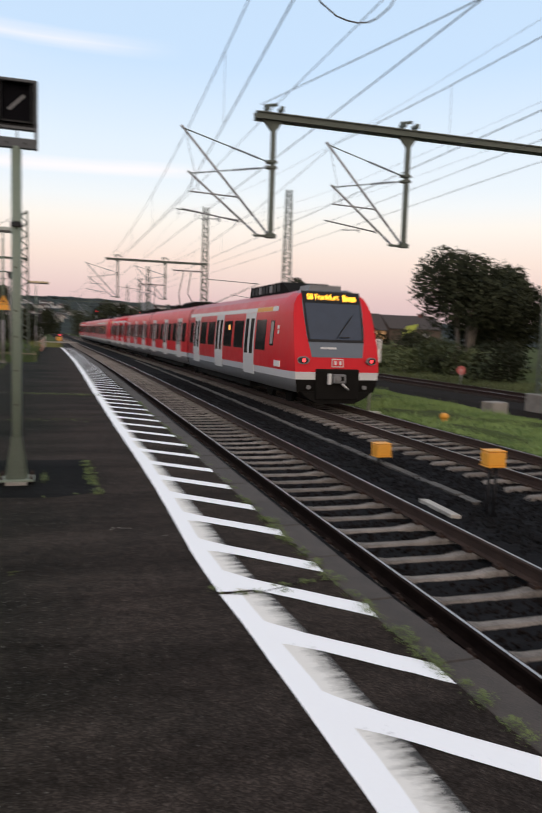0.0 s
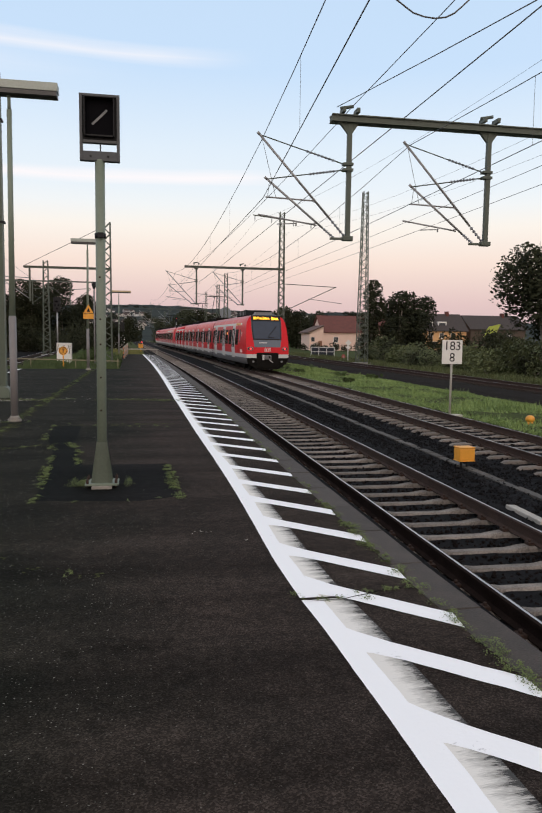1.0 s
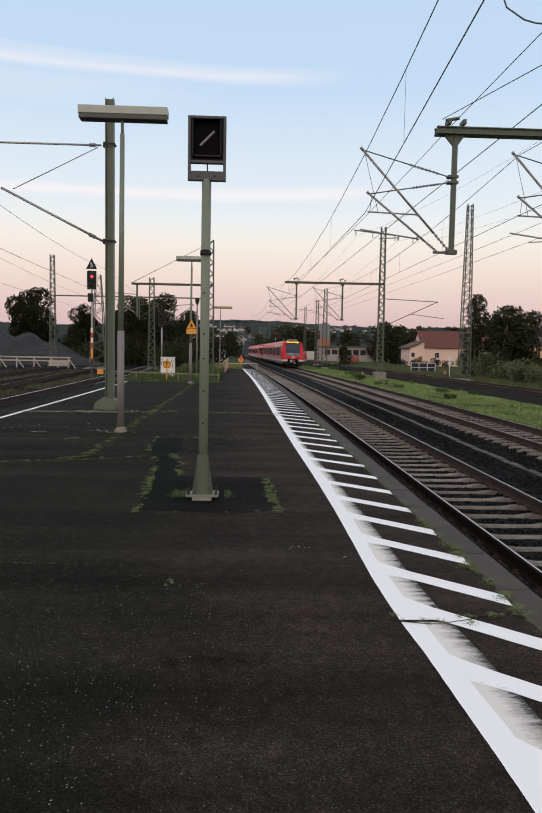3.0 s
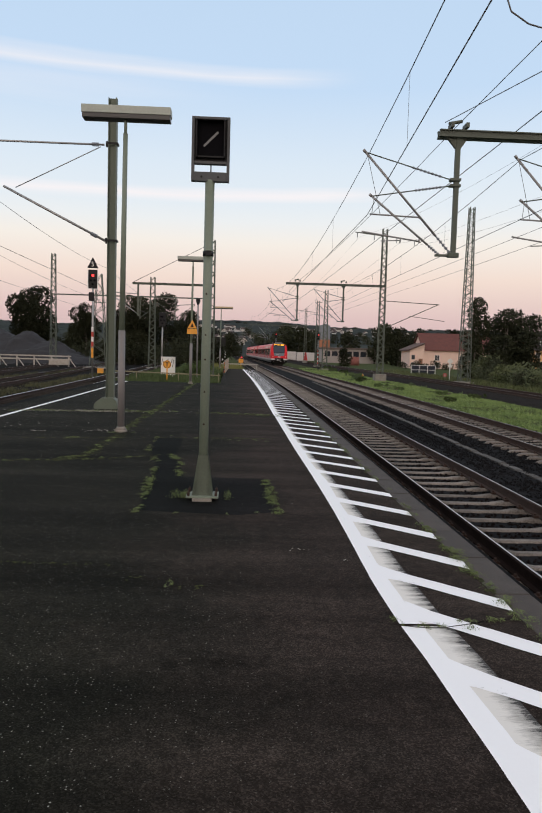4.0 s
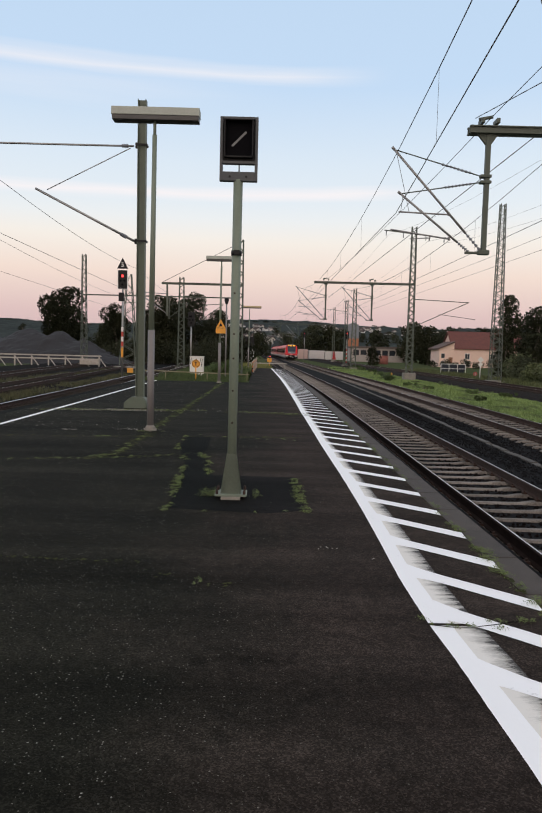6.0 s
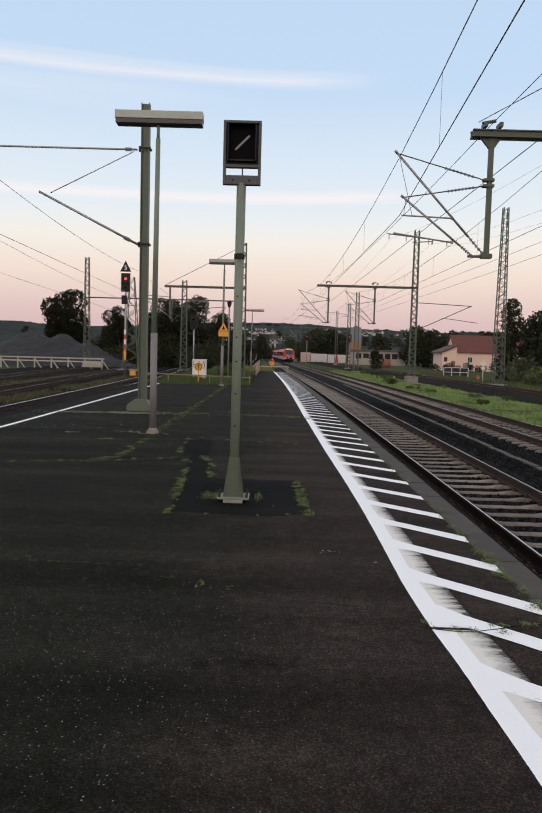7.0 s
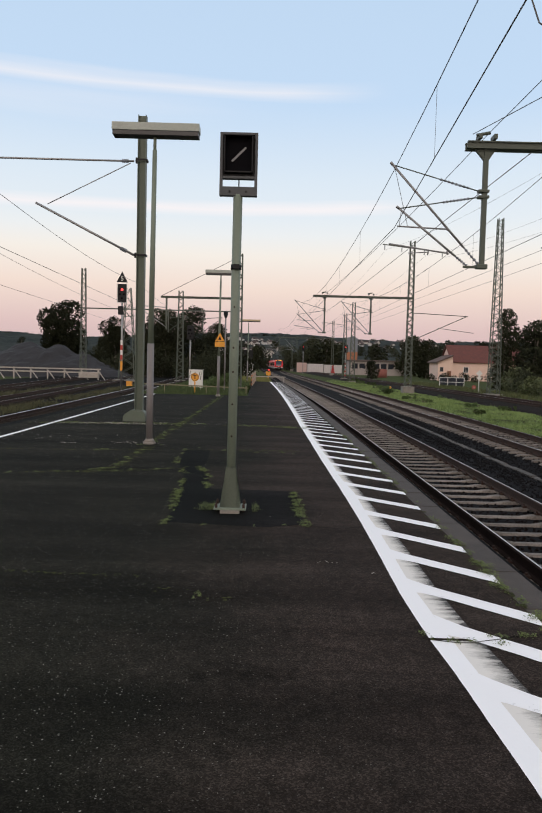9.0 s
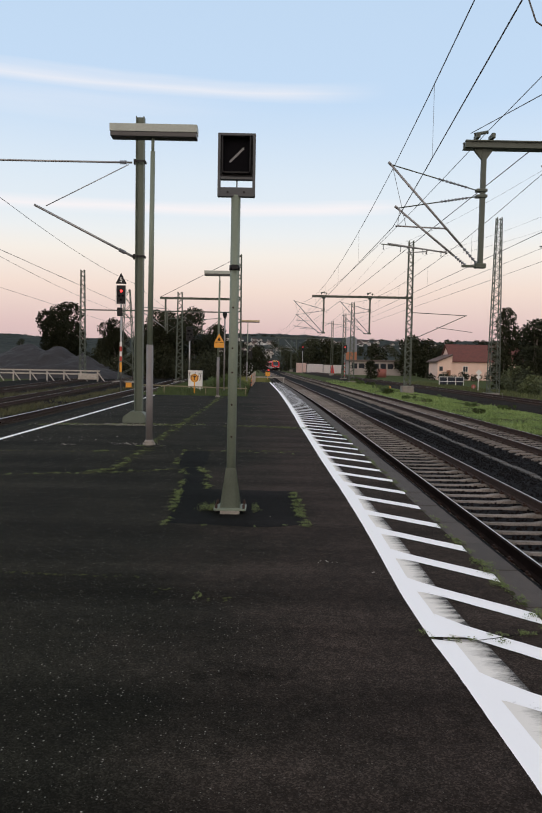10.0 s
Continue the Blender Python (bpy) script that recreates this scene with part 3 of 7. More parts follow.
def ribbon(name, pts, w, z, material, parent, label="", wob=.4):
    """A narrow crooked ribbon on the ground through a few points."""
    path = []
    for (x0, y0), (x1, y1) in zip(pts, pts[1:]):
        n = max(int(math.hypot(x1 - x0, y1 - y0) / .08), 2)
        for i in range(n):
            u = i / n
            path.append((x0 + (x1 - x0) * u, y0 + (y1 - y0) * u))
    path.append(pts[-1])
    v, f = [], []
    for i, (x, y) in enumerate(path):
        a, b = path[max(i - 1, 0)], path[min(i + 1, len(path) - 1)]
        d = math.hypot(b[0] - a[0], b[1] - a[1]) or 1
        nx, ny = -(b[1] - a[1]) / d, (b[0] - a[0]) / d
        o = noise.noise((x * 2.3, y * 2.3, 7)) * w * 3 * wob + noise.noise((x * 9, y * 9, 2)) * w * wob
        h = w * (.5 + .45 * noise.noise((x * 6, y * 6, 9)))
        v += [(x + nx * (o - h), y + ny * (o - h), z), (x + nx * (o + h), y + ny * (o + h), z)]
    for i in range(len(path) - 1):
        f.append((2 * i, 2 * i + 1, 2 * i + 3, 2 * i + 2))
    return mesh_part(name, v, f, material, parent, label)


SEAM = mat("old_seam_tar", (.013, .012, .0115), .95, .6, 8, 60, .3, spec=.02)
ribbon("crack", [(.08, 4.83), (.36, 4.76), (.52, 4.79), (.68, 4.73), (.94, 4.80), (1.05, 4.76)], .0035, .0062, CRACK, platform, "fine dark crack across the asphalt", wob=2.6)
ribbon("crack", [(1.0, 4.77), (1.15, 4.71), (1.30, 4.66), (1.45, 4.66), (1.62, 4.72), (1.75, 4.79), (2.03, 4.86)], .010, .0066, CRACK, platform, "dark open crack across the white line", wob=.9)
ribbon("crack", [(-.89, 5.63), (-.54, 5.52), (-.3, 5.45), (-.12, 5.33), (.23, 5.18), (.7, 5.1)], .003, .0062, CRACK, platform, wob=3)
for yy, xa, xb in ((12.1, -.9, 2.0), (8.0, .5, 1.1), (14.3, -1.0, 1.1), (12.42, -.6, 2.0), (17.6, -7, -2.6), (28, -7, 1.9), (33, -7, 1.9)):
    ribbon("seam", [(xa, yy + rnd(-.1, .1)), ((xa + xb) / 2, yy + rnd(-.1, .1)), (xb, yy)], .011, .003, SEAM, platform, wob=1.4)


def film_blots(name, runs, material, label, parent):
    """Broken film of moss and dirt: many small ragged blots strewn along cracks and joints."""
    v, f = [], []
    for pts, per_metre, spread, size in runs:
        for (x0, y0), (x1, y1) in zip(pts, pts[1:]):
            ln = math.hypot(x1 - x0, y1 - y0)
            for _ in range(int(ln * per_metre)):
                u = random.random()
                cx, cy = x0 + (x1 - x0) * u, y0 + (y1 - y0) * u
                if noise.noise((cx * 1.3, cy * 1.3, 21)) < rnd(-.45, .25):
                    continue
                cx, cy = cx + random.gauss(0, spread), cy + random.gauss(0, spread)
                r, k, m = size * rnd(.25, 1.2), len(v), 7
                for i in range(m):
                    a = i * math.tau / m
                    q = r * rnd(.45, 1.2)
                    v.append((cx + math.cos(a) * q, cy + math.sin(a) * q, .0032 + .0012 * random.random()))
                f.append(tuple(range(k, k + m)))
    return tagged(mesh_part(name, v, f, material, parent, label), kind="stuff")


def leafy_clumps(name, runs, material, label, rise=.022):
    """Low rosettes of small leaves, in clumps of uneven size with bare stretches between."""
    v, f = [], []
    for pts, per_metre, spread, size in runs:
        for (x0, y0), (x1, y1) in zip(pts, pts[1:]):
            ln = math.hypot(x1 - x0, y1 - y0)
            for _ in range(max(1, int(ln * per_metre))):
                u = random.random()
                cx, cy = x0 + (x1 - x0) * u, y0 + (y1 - y0) * u
                if ln > .3 and noise.noise((cx * 2.2, cy * 2.2, 33)) < rnd(-.5, .3):
                    continue
                cx, cy = cx + random.gauss(0, spread), cy + random.gauss(0, spread)
                r = size * rnd(.35, 1.25)
                for _ in range(int(30 + 3000 * r * r + 500 * r)):
                    q = Vector((random.gauss(0, .38), random.gauss(0, .38), 0)) * r
                    a, s = rnd(0, math.tau), rnd(.005, .012) * (1 + 4 * r)
                    d = Vector((math.cos(a), math.sin(a), rnd(.0, .9))) * s
                    w = Vector((-math.sin(a), math.cos(a), rnd(-.3, .3))) * s * .30
                    c = Vector((cx, cy, .003)) + q + Vector((0, 0, rise * rnd(0, 1) * max(0, 1 - q.length / r)))
                    k = len(v)
                    v += [tuple(c), tuple(c + d * .55 + w), tuple(c + d), tuple(c + d * .55 - w)]
                    f.append((k, k + 1, k + 2, k + 3))
    return tagged(mesh_part(name, v, f, material), label, "weeds", kind="stuff")


MOSSY = mat("moss_film", (.070, .078, .030), .95, .5, 5, 40, .4, tint=(.034, .036, .020), spec=.02)
LONG_JOINT = [(-2.62, 15.7), (-2.55, 22), (-2.5, 30), (-2.55, 39.9)]
CROSS_JOINT = [(-6.6, 20.45), (-3.7, 20.9), (-1.07, 21.1), (1.1, 20.55)]
BENT_CRACK = [(-2.55, 15.4), (-2.62, 13.6), (-2.58, 12.24), (-2.97, 11.75)]
LOW_CRACK = [(-6.9, 10.9), (-3.9, 11.4), (-2.53, 11.76), (-1.36, 12.3)]
film_blots("moss_film", [
    (LONG_JOINT, 60, .07, .06), (CROSS_JOINT, 170, .15, .07), (BENT_CRACK, 60, .06, .05), (LOW_CRACK, 45, .06, .045),
    ([(-6.9, 14.2), (-3.5, 14.5), (-1.66, 14.85), (.8, 15.0)], 40, .08, .05), ([(-2.6, 6.1), (-1.82, 6.04), (-1.07, 6.0)], 60, .018, .016),
    ([(-1.0, 5.8), (-.3, 5.45)], 25, .05, .02), ([(2.05, 5), (2.05, 30)], 26, .02, .03)], MOSSY, "thin mossy film along cracks and joints", platform)
leafy_clumps("joint_weeds", [
    (LONG_JOINT, 9, .07, .07), (CROSS_JOINT, 18, .12, .09), (BENT_CRACK, 12, .05, .09), (LOW_CRACK, 6, .05, .07),
    ([(-2.85, 15.5), (-2.2, 15.55)], 16, .06, .10), ([(-3.55, 14.6), (-3.4, 14.5)], 30, .06, .09), ([(-1.6, 14.9), (.6, 14.6)], 5, .12, .06),
    ([(-5.0, 11.2), (-4.6, 11.3)], 12, .06, .08)], MOSS, "yellow-green moss and weeds in the platform joints")
leafy_clumps("patch_weeds", [
    ([(-1.16, 7.96), (-1.17, 8.6), (-1.24, 9.8), (-1.33, 11.38)], 30, .028, .06), ([(-1.33, 11.38), (-1.68, 13.17), (-1.7, 14.93)], 15, .04, .06),
    ([(-.86, 10.3), (-.90, 11.44), (-1.15, 12.4)], 20, .035, .07), ([(.48, 7.95), (.44, 8.9), (.42, 10.1)], 34, .03, .075),
    ([(-1.15, 8.02), (-.5, 7.97), (.46, 8.05)], 6, .025, .04)], MOSS, "green weeds along the edge of the asphalt patch")
leafy_clumps("edge_weeds", [
    ([(2.06 + edge_off(2.6), 2.6), (2.06 + edge_off(3.6), 3.6), (2.06, 4.9)], 19, .03, .075), ([(2.06, 4.9), (2.06, 6.6)], 19, .03, .08), ([(2.07, 6.6), (2.07, 9.6)], 14, .028, .07),
    ([(2.07, 9.6), (2.06, 19)], 9, .03, .065)], MOSS, "green weeds growing in the joint of the platform edge", .04)
leafy_clumps("crack_weeds", [
    ([(.92, 4.84), (1.22, 4.74)], 40, .03, .04), ([(1.28, 4.67), (1.5, 4.68)], 26, .02, .03), ([(1.6, 4.73), (2.04, 4.87)], 36, .025, .05), ([(-.6, 5.56), (-.5, 5.5)], 30, .04, .03)],
    MOSS, "small weeds at the crack in the white line", .03)


def scraps(spots, label):
    """Pale chips of rubble and litter lying on the asphalt."""
    v, f = [], []
    for x, y, spread, count in spots:
        for _ in range(count):
            px, py, r = x + random.gauss(0, spread), y + random.gauss(0, spread * .4), rnd(.008, .03) * (.4 if y < 10 else 1)
            a = rnd(0, math.tau)
            k = len(v)
            for i in range(4):
                b = a + i * math.tau / 4 + rnd(-.3, .3)
                v.append((px + math.cos(b) * r, py + math.sin(b) * r, .002))
            v.append((px, py, r * .6))
            f += [(k + i, k + (i + 1) % 4, k + 4) for i in range(4)]
    tagged(mesh_part("rubble_scraps", v, f, mat("pale_rubble", (.34, .32, .28), .9, .6, 9, 60, .2)), label, "rubble", kind="stuff")


scraps([(-4.6, 20.7, .45, 130), (-3.9, 20.75, .4, 130), (-5.6, 20.5, .5, 50), (-3.0, 15.9, .3, 25), (-4.4, 15.6, .12, 10), (.62, 6.55, .06, 7), (-2.2, 21.1, .9, 30), (.15, 8.4, .35, 8), (-3.0, 15.9, .5, 14), (1.02, 6.2, .05, 4), (-6, 17, 1.5, 30)], "pale rubble scraps on the asphalt")
# newer square patch of asphalt round the mirror post, with a narrow trench fill running on
patch = B()
for pts in ([(-1.15, 8.08), (0, 7.92), (.47, 8.1), (.43, 10.25), (-.80, 10.3), (-1.2, 9.8)], [(-1.2, 9.8), (-.80, 10.3), (-.94, 11.44), (-1.15, 12.38), (-1.09, 12.9), (-1.17, 14.85), (-1.68, 14.93), (-1.64, 13.2), (-1.33, 11.4)]):
    patch.faces.new([patch.verts.new((x, y, .003)) for x, y in pts])
part("asphalt_patch", patch, PATCH, platform, "newer black asphalt patch")


leafy_clumps("post_weeds", [([(-.78, 8.82), (-.64, 8.9)], 60, .05, .11), ([(-.14, 8.7), (-.1, 8.95)], 25, .03, .06)], MOSS, "weeds at the foot of the signal post", .11)
# ---- things on the platform ----
def mirror_post():
    t = thing("dispatch_signal", "grey-green post with a black framed signal box, bolted on the platform", "signal post", at=(-.435, 8.78, 0))
    bm = B()
    rod(bm, (0, 0, .06), (.012, 0, 3.92), .057, 18)
    part("post", bm, GREEN, t)
    for turn in range(4):
        bm = B()
        v = [bm.verts.new(p) for p in ((-.13, -.10, .06), (.13, -.10, .06), (.06, -.062, .56), (-.06, -.062, .56))]
        bm.faces.new(v)
        bmesh.ops.solidify(bm, geom=bm.faces[:], thickness=.012)
        part("foot_bracket", bm, GREEN, t).matrix_basis = pose(0, 0, 0, 0, 0, 90 * turn)
    bm = B()
    box(bm, -.20, .20, -.17, .17, .04, .065, .006)
    part("base_plate", bm, GREEN, t)
    bm = B()
    box(bm, -.12, .12, -.185, .11, -.02, .04, .006)
    part("footing", bm, CONCRETE, t, "broken concrete footing block")
    for x in (-.17, .17):
        for y in (-.13, .13):
            bm = B()
            rod(bm, (x, y, .06), (x, y, .11), .018, 6)
            rod(bm, (x, y, .02), (x, y, .13), .009, 6)
            part("bolt", bm, RUST, t)
    for z in (3.04,):
        bm = B()
        rod(bm, (.008, 0, z - .03), (.008, 0, z + .03), .066, 18)
        box(bm, -.02, .05, -.10, -.05, z - .03, z + .03, .004)
        part("clamp", bm, BLACK, t, "black pole clamp")
    for z in (.95, 1.35, 2.05, 2.55, 1.75):
        bm = B()
        rod(bm, (0, -.05, z), (0, -.064, z), .012, 8)
        part("rivet", bm, RUST, t)
    # box: frame with a gap below, deep dark hood and a pale slanted bar behind the glass
    fr = B()
    x0, x1, z0, z1 = -.215, .245, 3.90, 4.66
    box(fr, x0, x0 + .035, -.05, .03, z0, z1, .004)
    box(fr, x1 - .035, x1, -.05, .03, z0, z1, .004)
    box(fr, x0 + .035, x1 - .035, -.05, .03, z1 - .03, z1, .004)
    box(fr, x0 + .035, x1 - .035, -.05, .03, z0, z0 + .11, .004)
    box(fr, x0 + .035, x1 - .035, -.045, .03, z0 + .205, z0 + .24, .004)
    part("frame", fr, mat("grey_frame_paint", (.055, .062, .070), .5, .8, 4, 40, .05), t, "grey metal frame")
    bm = B()
    box(bm, x0 + .035, x1 - .035, -.005, .09, z0 + .24, z1 - .03)
    part("signal_box", bm, BLACK, t, "black box")
    bm = B()
    hx0, hx1, hz0, hz1 = x0 + .055, x1 - .06, z0 + .275, z1 - .045
    box(bm, hx0, hx1, -.115, -.005, hz1 - .012, hz1, .003)
    box(bm, hx0, hx0 + .012, -.115, -.005, hz0, hz1 - .012, .003)
    box(bm, hx1 - .012, hx1, -.115, -.005, hz0, hz1 - .012, .003)
    box(bm, hx0 + .012, hx1 - .012, -.07, -.005, hz0, hz0 + .02, .003)
    part("hood", bm, BLACK, t)
    bm = B()
    box(bm, hx0 + .012, hx1 - .012, -.012, -.006, hz0 + .02, hz1 - .012)
    part("lens", bm, LENS, t, "glossy black lens")
    bm = B()
    bar(bm, (.015 - .085, -.016, 4.32), (.015 + .085, -.016, 4.49), .006, .024)
    part("signal_bar", bm, mat("white_bar", (.21, .215, .225), .4, .8, 6, 60, 0), t, "pale slanted bar")
    for x in (-.09, .11):
        bm = B()
        rod(bm, (x, -.05, z0 + .05), (x, -.058, z0 + .05), .014, 8)
        part("screw", bm, BLACK, t)
    bm = B()
    rod(bm, (.02, .0, z0 + .11), (.02, .0, z0 + .24), .008, 6)
    part("cable", bm, BLACK, t)
    return t


mirror_post()


def lamp_post(at, height, width, label, tone, off=0.0, foot=True):
    t = thing("platform_lamp", label, "lamp post", "platform lamps", at=at)
    bm = B()
    rod(bm, (0, 0, 0), (0, 0, height * .32), .078, 16, .076)
    part("lower_pole", bm, LAMPGREY, t)
    bm = B()
    rod(bm, (0, 0, height * .32), (.03, 0, height - .55), .064, 16, .050)
    rod(bm, (.03, 0, height - .55), (.03, 0, height - .25), .034, 12)
    part("upper_pole", bm, GREEN, t)
    bm = B()
    rod(bm, (0, 0, 0), (0, 0, .05), .145, 14, .14)
    rod(bm, (0, 0, .05), (0, 0, .12), .13, 14, .085)
    part("foot_collar", bm, CONCRETE, t, "pale mortar collar")
    h = width / 2
    bm = B()
    box(bm, -h + off, h + off, -.16, .16, height - .17, height, .012)
    part("luminaire", bm, tone, t, "long box-shaped lamp housing")
    bm = B()
    box(bm, -h + off + .015, h + off - .015, -.15, .15, height - .27, height - .171, .01)
    part("diffuser", bm, mat("dull_diffuser", (.035, .035, .037), .4, .8, 5, 50, 0), t, "unlit dark diffuser")
    return t


HOUSING = mat("housing_grey", (.40, .44, .40), .5, .8, 3, 40, .04)
lamp_post((-2.62, 15.75, 0), 7.02, 1.90, "tall grey-green platform lamp with a long unlit box head", HOUSING, .06)
lamp_post((-2.69, 38.85, 0), 6.9, 1.62, "tall thin platform lamp carrying a yellow warning sign", HOUSING)
lamp_post((-2.25, 80.0, -.1), 6.9, 2.1, "distant platform lamp with a yellowish box head", mat("housing_cream", (.55, .45, .28), .5, .8, 3, 40, .04), .3)


def warning_sign():
    t = thing("warning_sign", "yellow warning triangle above a yellow panel, on the lamp pole", "sign", at=(-2.66, 38.72, 0))
    bm = B()
    prism(bm, [(-.25, 2.72), (.29, 2.72), (.29, 3.0), (-.25, 3.0)], -.012, .012)
    part("panel", bm, YELLOW, t)
    bm = B()
    prism(bm, [(-.24, 3.03), (.28, 3.03), (.02, 3.48)], -.012, .012)
    part("triangle", bm, YELLOW, t)
    bm = B()
    prism(bm, [(-.07, 3.10), (.11, 3.10), (.02, 3.32)], -.02, -.013)
    part("symbol", bm, BLACK, t)
    bm = B()
    box(bm, -.05, .05, .012, .10, 2.8, 2.86)
    part("bracket", bm, GALV, t)


warning_sign()


MASTPAINT = mat("mast_green_paint", (.115, .145, .112), .55, .75, 3, 40, .06)


def green_mast():
    t = thing("catenary_mast", "stout grey-green steel catenary mast with wire arms, standing on the platform", "mast", at=(-3.93, 21.66, 0))
    bm = B()
    prism(bm, [(-.122, -.12), (-.102, -.12), (-.102, -.006), (.102, -.006), (.102, -.12), (.122, -.12), (.122, .12), (.102, .12), (.102, .006), (-.102, .006), (-.102, .12), (-.122, .12)], -9.2, -.3)
    bmesh.ops.transform(bm, matrix=pose(0, 0, 0, -90), verts=bm.verts[:])
    bmesh.ops.recalc_face_normals(bm, faces=bm.faces[:])
    part("mast_beam", bm, MASTPAINT, t, "grey-green H-section steel beam")
    bm = B()
    prism(bm, [(-.46, -.02), (.24, -.02), (.24, .20), (.15, .34), (-.20, .36), (-.44, .19)], -.26, .26)
    bmesh.ops.bevel(bm, geom=bm.edges[:], offset=.03, segments=2, affect="EDGES")
    part("foot_shroud", bm, MASTPAINT, t, "flared green foot shroud")
    for z in (7.88, 5.05):
        bm = B()
        box(bm, -.15, .17, -.135, -.121, z - .03, z + .03, .003)
        box(bm, -.15, .17, .121, .135, z - .03, z + .03, .003)
        box(bm, .14, .17, -.12, .12, z - .03, z + .03, .003)
        box(bm, -.20, -.123, -.05, .05, z - .08, z + .08, .01)
        part("clamp", bm, BLACK, t)
    bm = B()
    rod(bm, (-.25, 0, 7.86), (-6.0, 0, 7.86), .03, 8)
    part("top_tube", bm, GALV, t)
    bm = B()
    rod(bm, (-.2, 0, 5.05), (-3.2, 0, 6.55), .036, 8)
    part("bracket_tube", bm, GALV, t)
    bm = B()
    rod(bm, (-.35, 0, 7.80), (-2.85, 0, 6.52), .014, 6)
    part("stay", bm, GALV, t)
    for x, z, dx, dz in ((-.42, 7.86, -1, 0), (-.45, 5.17, -.9, .44)):
        bm = B()
        for i in range(4):
            rod(bm, (x + dx * i * .05, 0, z + dz * i * .05), (x + dx * (i * .05 + .03), 0, z + dz * (i * .05 + .03)), .06, 10)
        part("insulator", bm, INSUL, t)


green_mast()


def far_end():
    """Barrier, boards and signs where the platform ends."""
    t = thing("barrier", "low white barrier rail closing the platform end", "barrier", at=(0, 44, 0))
    for z in (.37,):
        bm = B()
        bar(bm, (-8.2, 0, z + .08), (-1.2, 0, z - .06), .05, .065)
        part("rail", bm, mat("dull_cream_rail", (.27, .245, .16), .8, .6, 4, 50, .1), t)
    for x in (-8.1, -6.4, -3.8, -1.3):
        bm = B()
        bar(bm, (x, .05, -.5), (x, .05, .45), .05, .05)
        part("post", bm, MATS["dull_cream_rail"], t)
    t = thing("t_sign", "round yellow sign with a black T on a short post", "sign", at=(-4.72, 46.1, -.25))
    bm = B()
    rod(bm, (0, 0, 0), (0, 0, 1.0), .04, 8)
    part("post", bm, YELLOW, t)
    bm = B()
    rod(bm, (0, -.02, 1.12), (0, .02, 1.12), .27, 24)
    part("disc", bm, YELLOW, t)
    bm = B()
    rod(bm, (0, -.024, 1.12), (0, -.0205, 1.12), .235, 24)
    part("black_ring", bm, BLACK, t)
    bm = B()
    rod(bm, (0, -.0275, 1.12), (0, -.0245, 1.12), .205, 24)
    part("sign_face", bm, YELLOW, t)
    bm = B()
    box(bm, -.03, .03, -.036, -.028, .98, 1.25)
    box(bm, -.10, .10, -.036, -.0285, 1.20, 1.26)
    part("letter", bm, BLACK, t)
    t = thing("switch_cabinet", "white switch cabinet with black scrawl", "cabinet", at=(-5.75, 57, -.4))
    bm = B()
    box(bm, -.55, .55, -.3, .3, 0, 1.6, .02)
    part("body", bm, WHITEPAINT, t)
    for i in range(9):
        bm = B()
        bar(bm, (-.5 + i * .11, -.31, 1.0 + .2 * math.sin(i * 2.1)), (-.42 + i * .11, -.31, 1.32 + .2 * math.cos(i * 1.7)), .01, .04)
        part("scrawl", bm, BLACK, t)
    bm = B()
    box(bm, -.58, .58, -.33, .33, 1.6, 1.65, .01)
    part("lid", bm, WHITEPAINT, t)
    t = thing("barrier", "weathered orange plastic barrier beside the path", "barrier", at=(-1.25, 66, -.3))
    for i in range(3):
        bm = B()
        box(bm, -.04, .04, -8, 8, .35 + i * .35, .52 + i * .35, .01)
        part("board", bm, mat("faded_orange", (.55, .20, .09), .7, .7, 3, 40, .1), t)
    for y in (-7.5, -2.5, 2.5, 7.5):
        bm = B()
        bar(bm, (.06, y, 0), (.06, y, 1.4), .08, .08)
        part("post", bm, WOOD_WHITE, t)
    t = thing("t_sign", "round yellow sign with a black T on a short post", "sign", at=(.15, 92, -.4))
    bm = B()
    rod(bm, (0, 0, 0), (0, 0, 1.2), .05, 8)
    part("post", bm, YELLOW, t)
    bm = B()
    box(bm, -.30, .30, -.02, .02, .75, 1.3, .03)
    part("disc", bm, YELLOW, t)
    bm = B()
    box(bm, -.05, .05, -.035, -.022, .85, 1.35)
    box(bm, -.2, .2, -.035, -.022, 1.25, 1.35)
    part("letter", bm, BLACK, t)
    t = thing("barrier", "low white barrier rail across the far platform end", "barrier", at=(0, 84, -.3))
    for z in (.62,):
        bm = B()
        bar(bm, (-2.2, 0, z), (2.2, 0, z), .05, .12)
        part("rail", bm, WOOD_WHITE, t)
    for x in (-2, 2):
        bm = B()
        bar(bm, (x, .05, -.3), (x, .05, .68), .09, .09)
        part("post", bm, WOOD_WHITE, t)
    t = thing("signal_back", "black rectangular back of a signal on a thin post", "signal", at=(-3.2, 118, -.5))
    bm = B()
    rod(bm, (0, 0, 0), (0, 0, 4.6), .08, 8)
    part("post", bm, GALV, t)
    bm = B()
    box(bm, -.75, .75, -.06, .06, 2.6, 4.6, .03)
    part("board", bm, BLACK, t)
    t = thing("switch_cabinet", "pale switch cabinet under the signal", "cabinet", at=(-3.1, 116, -.5))
    bm = B()
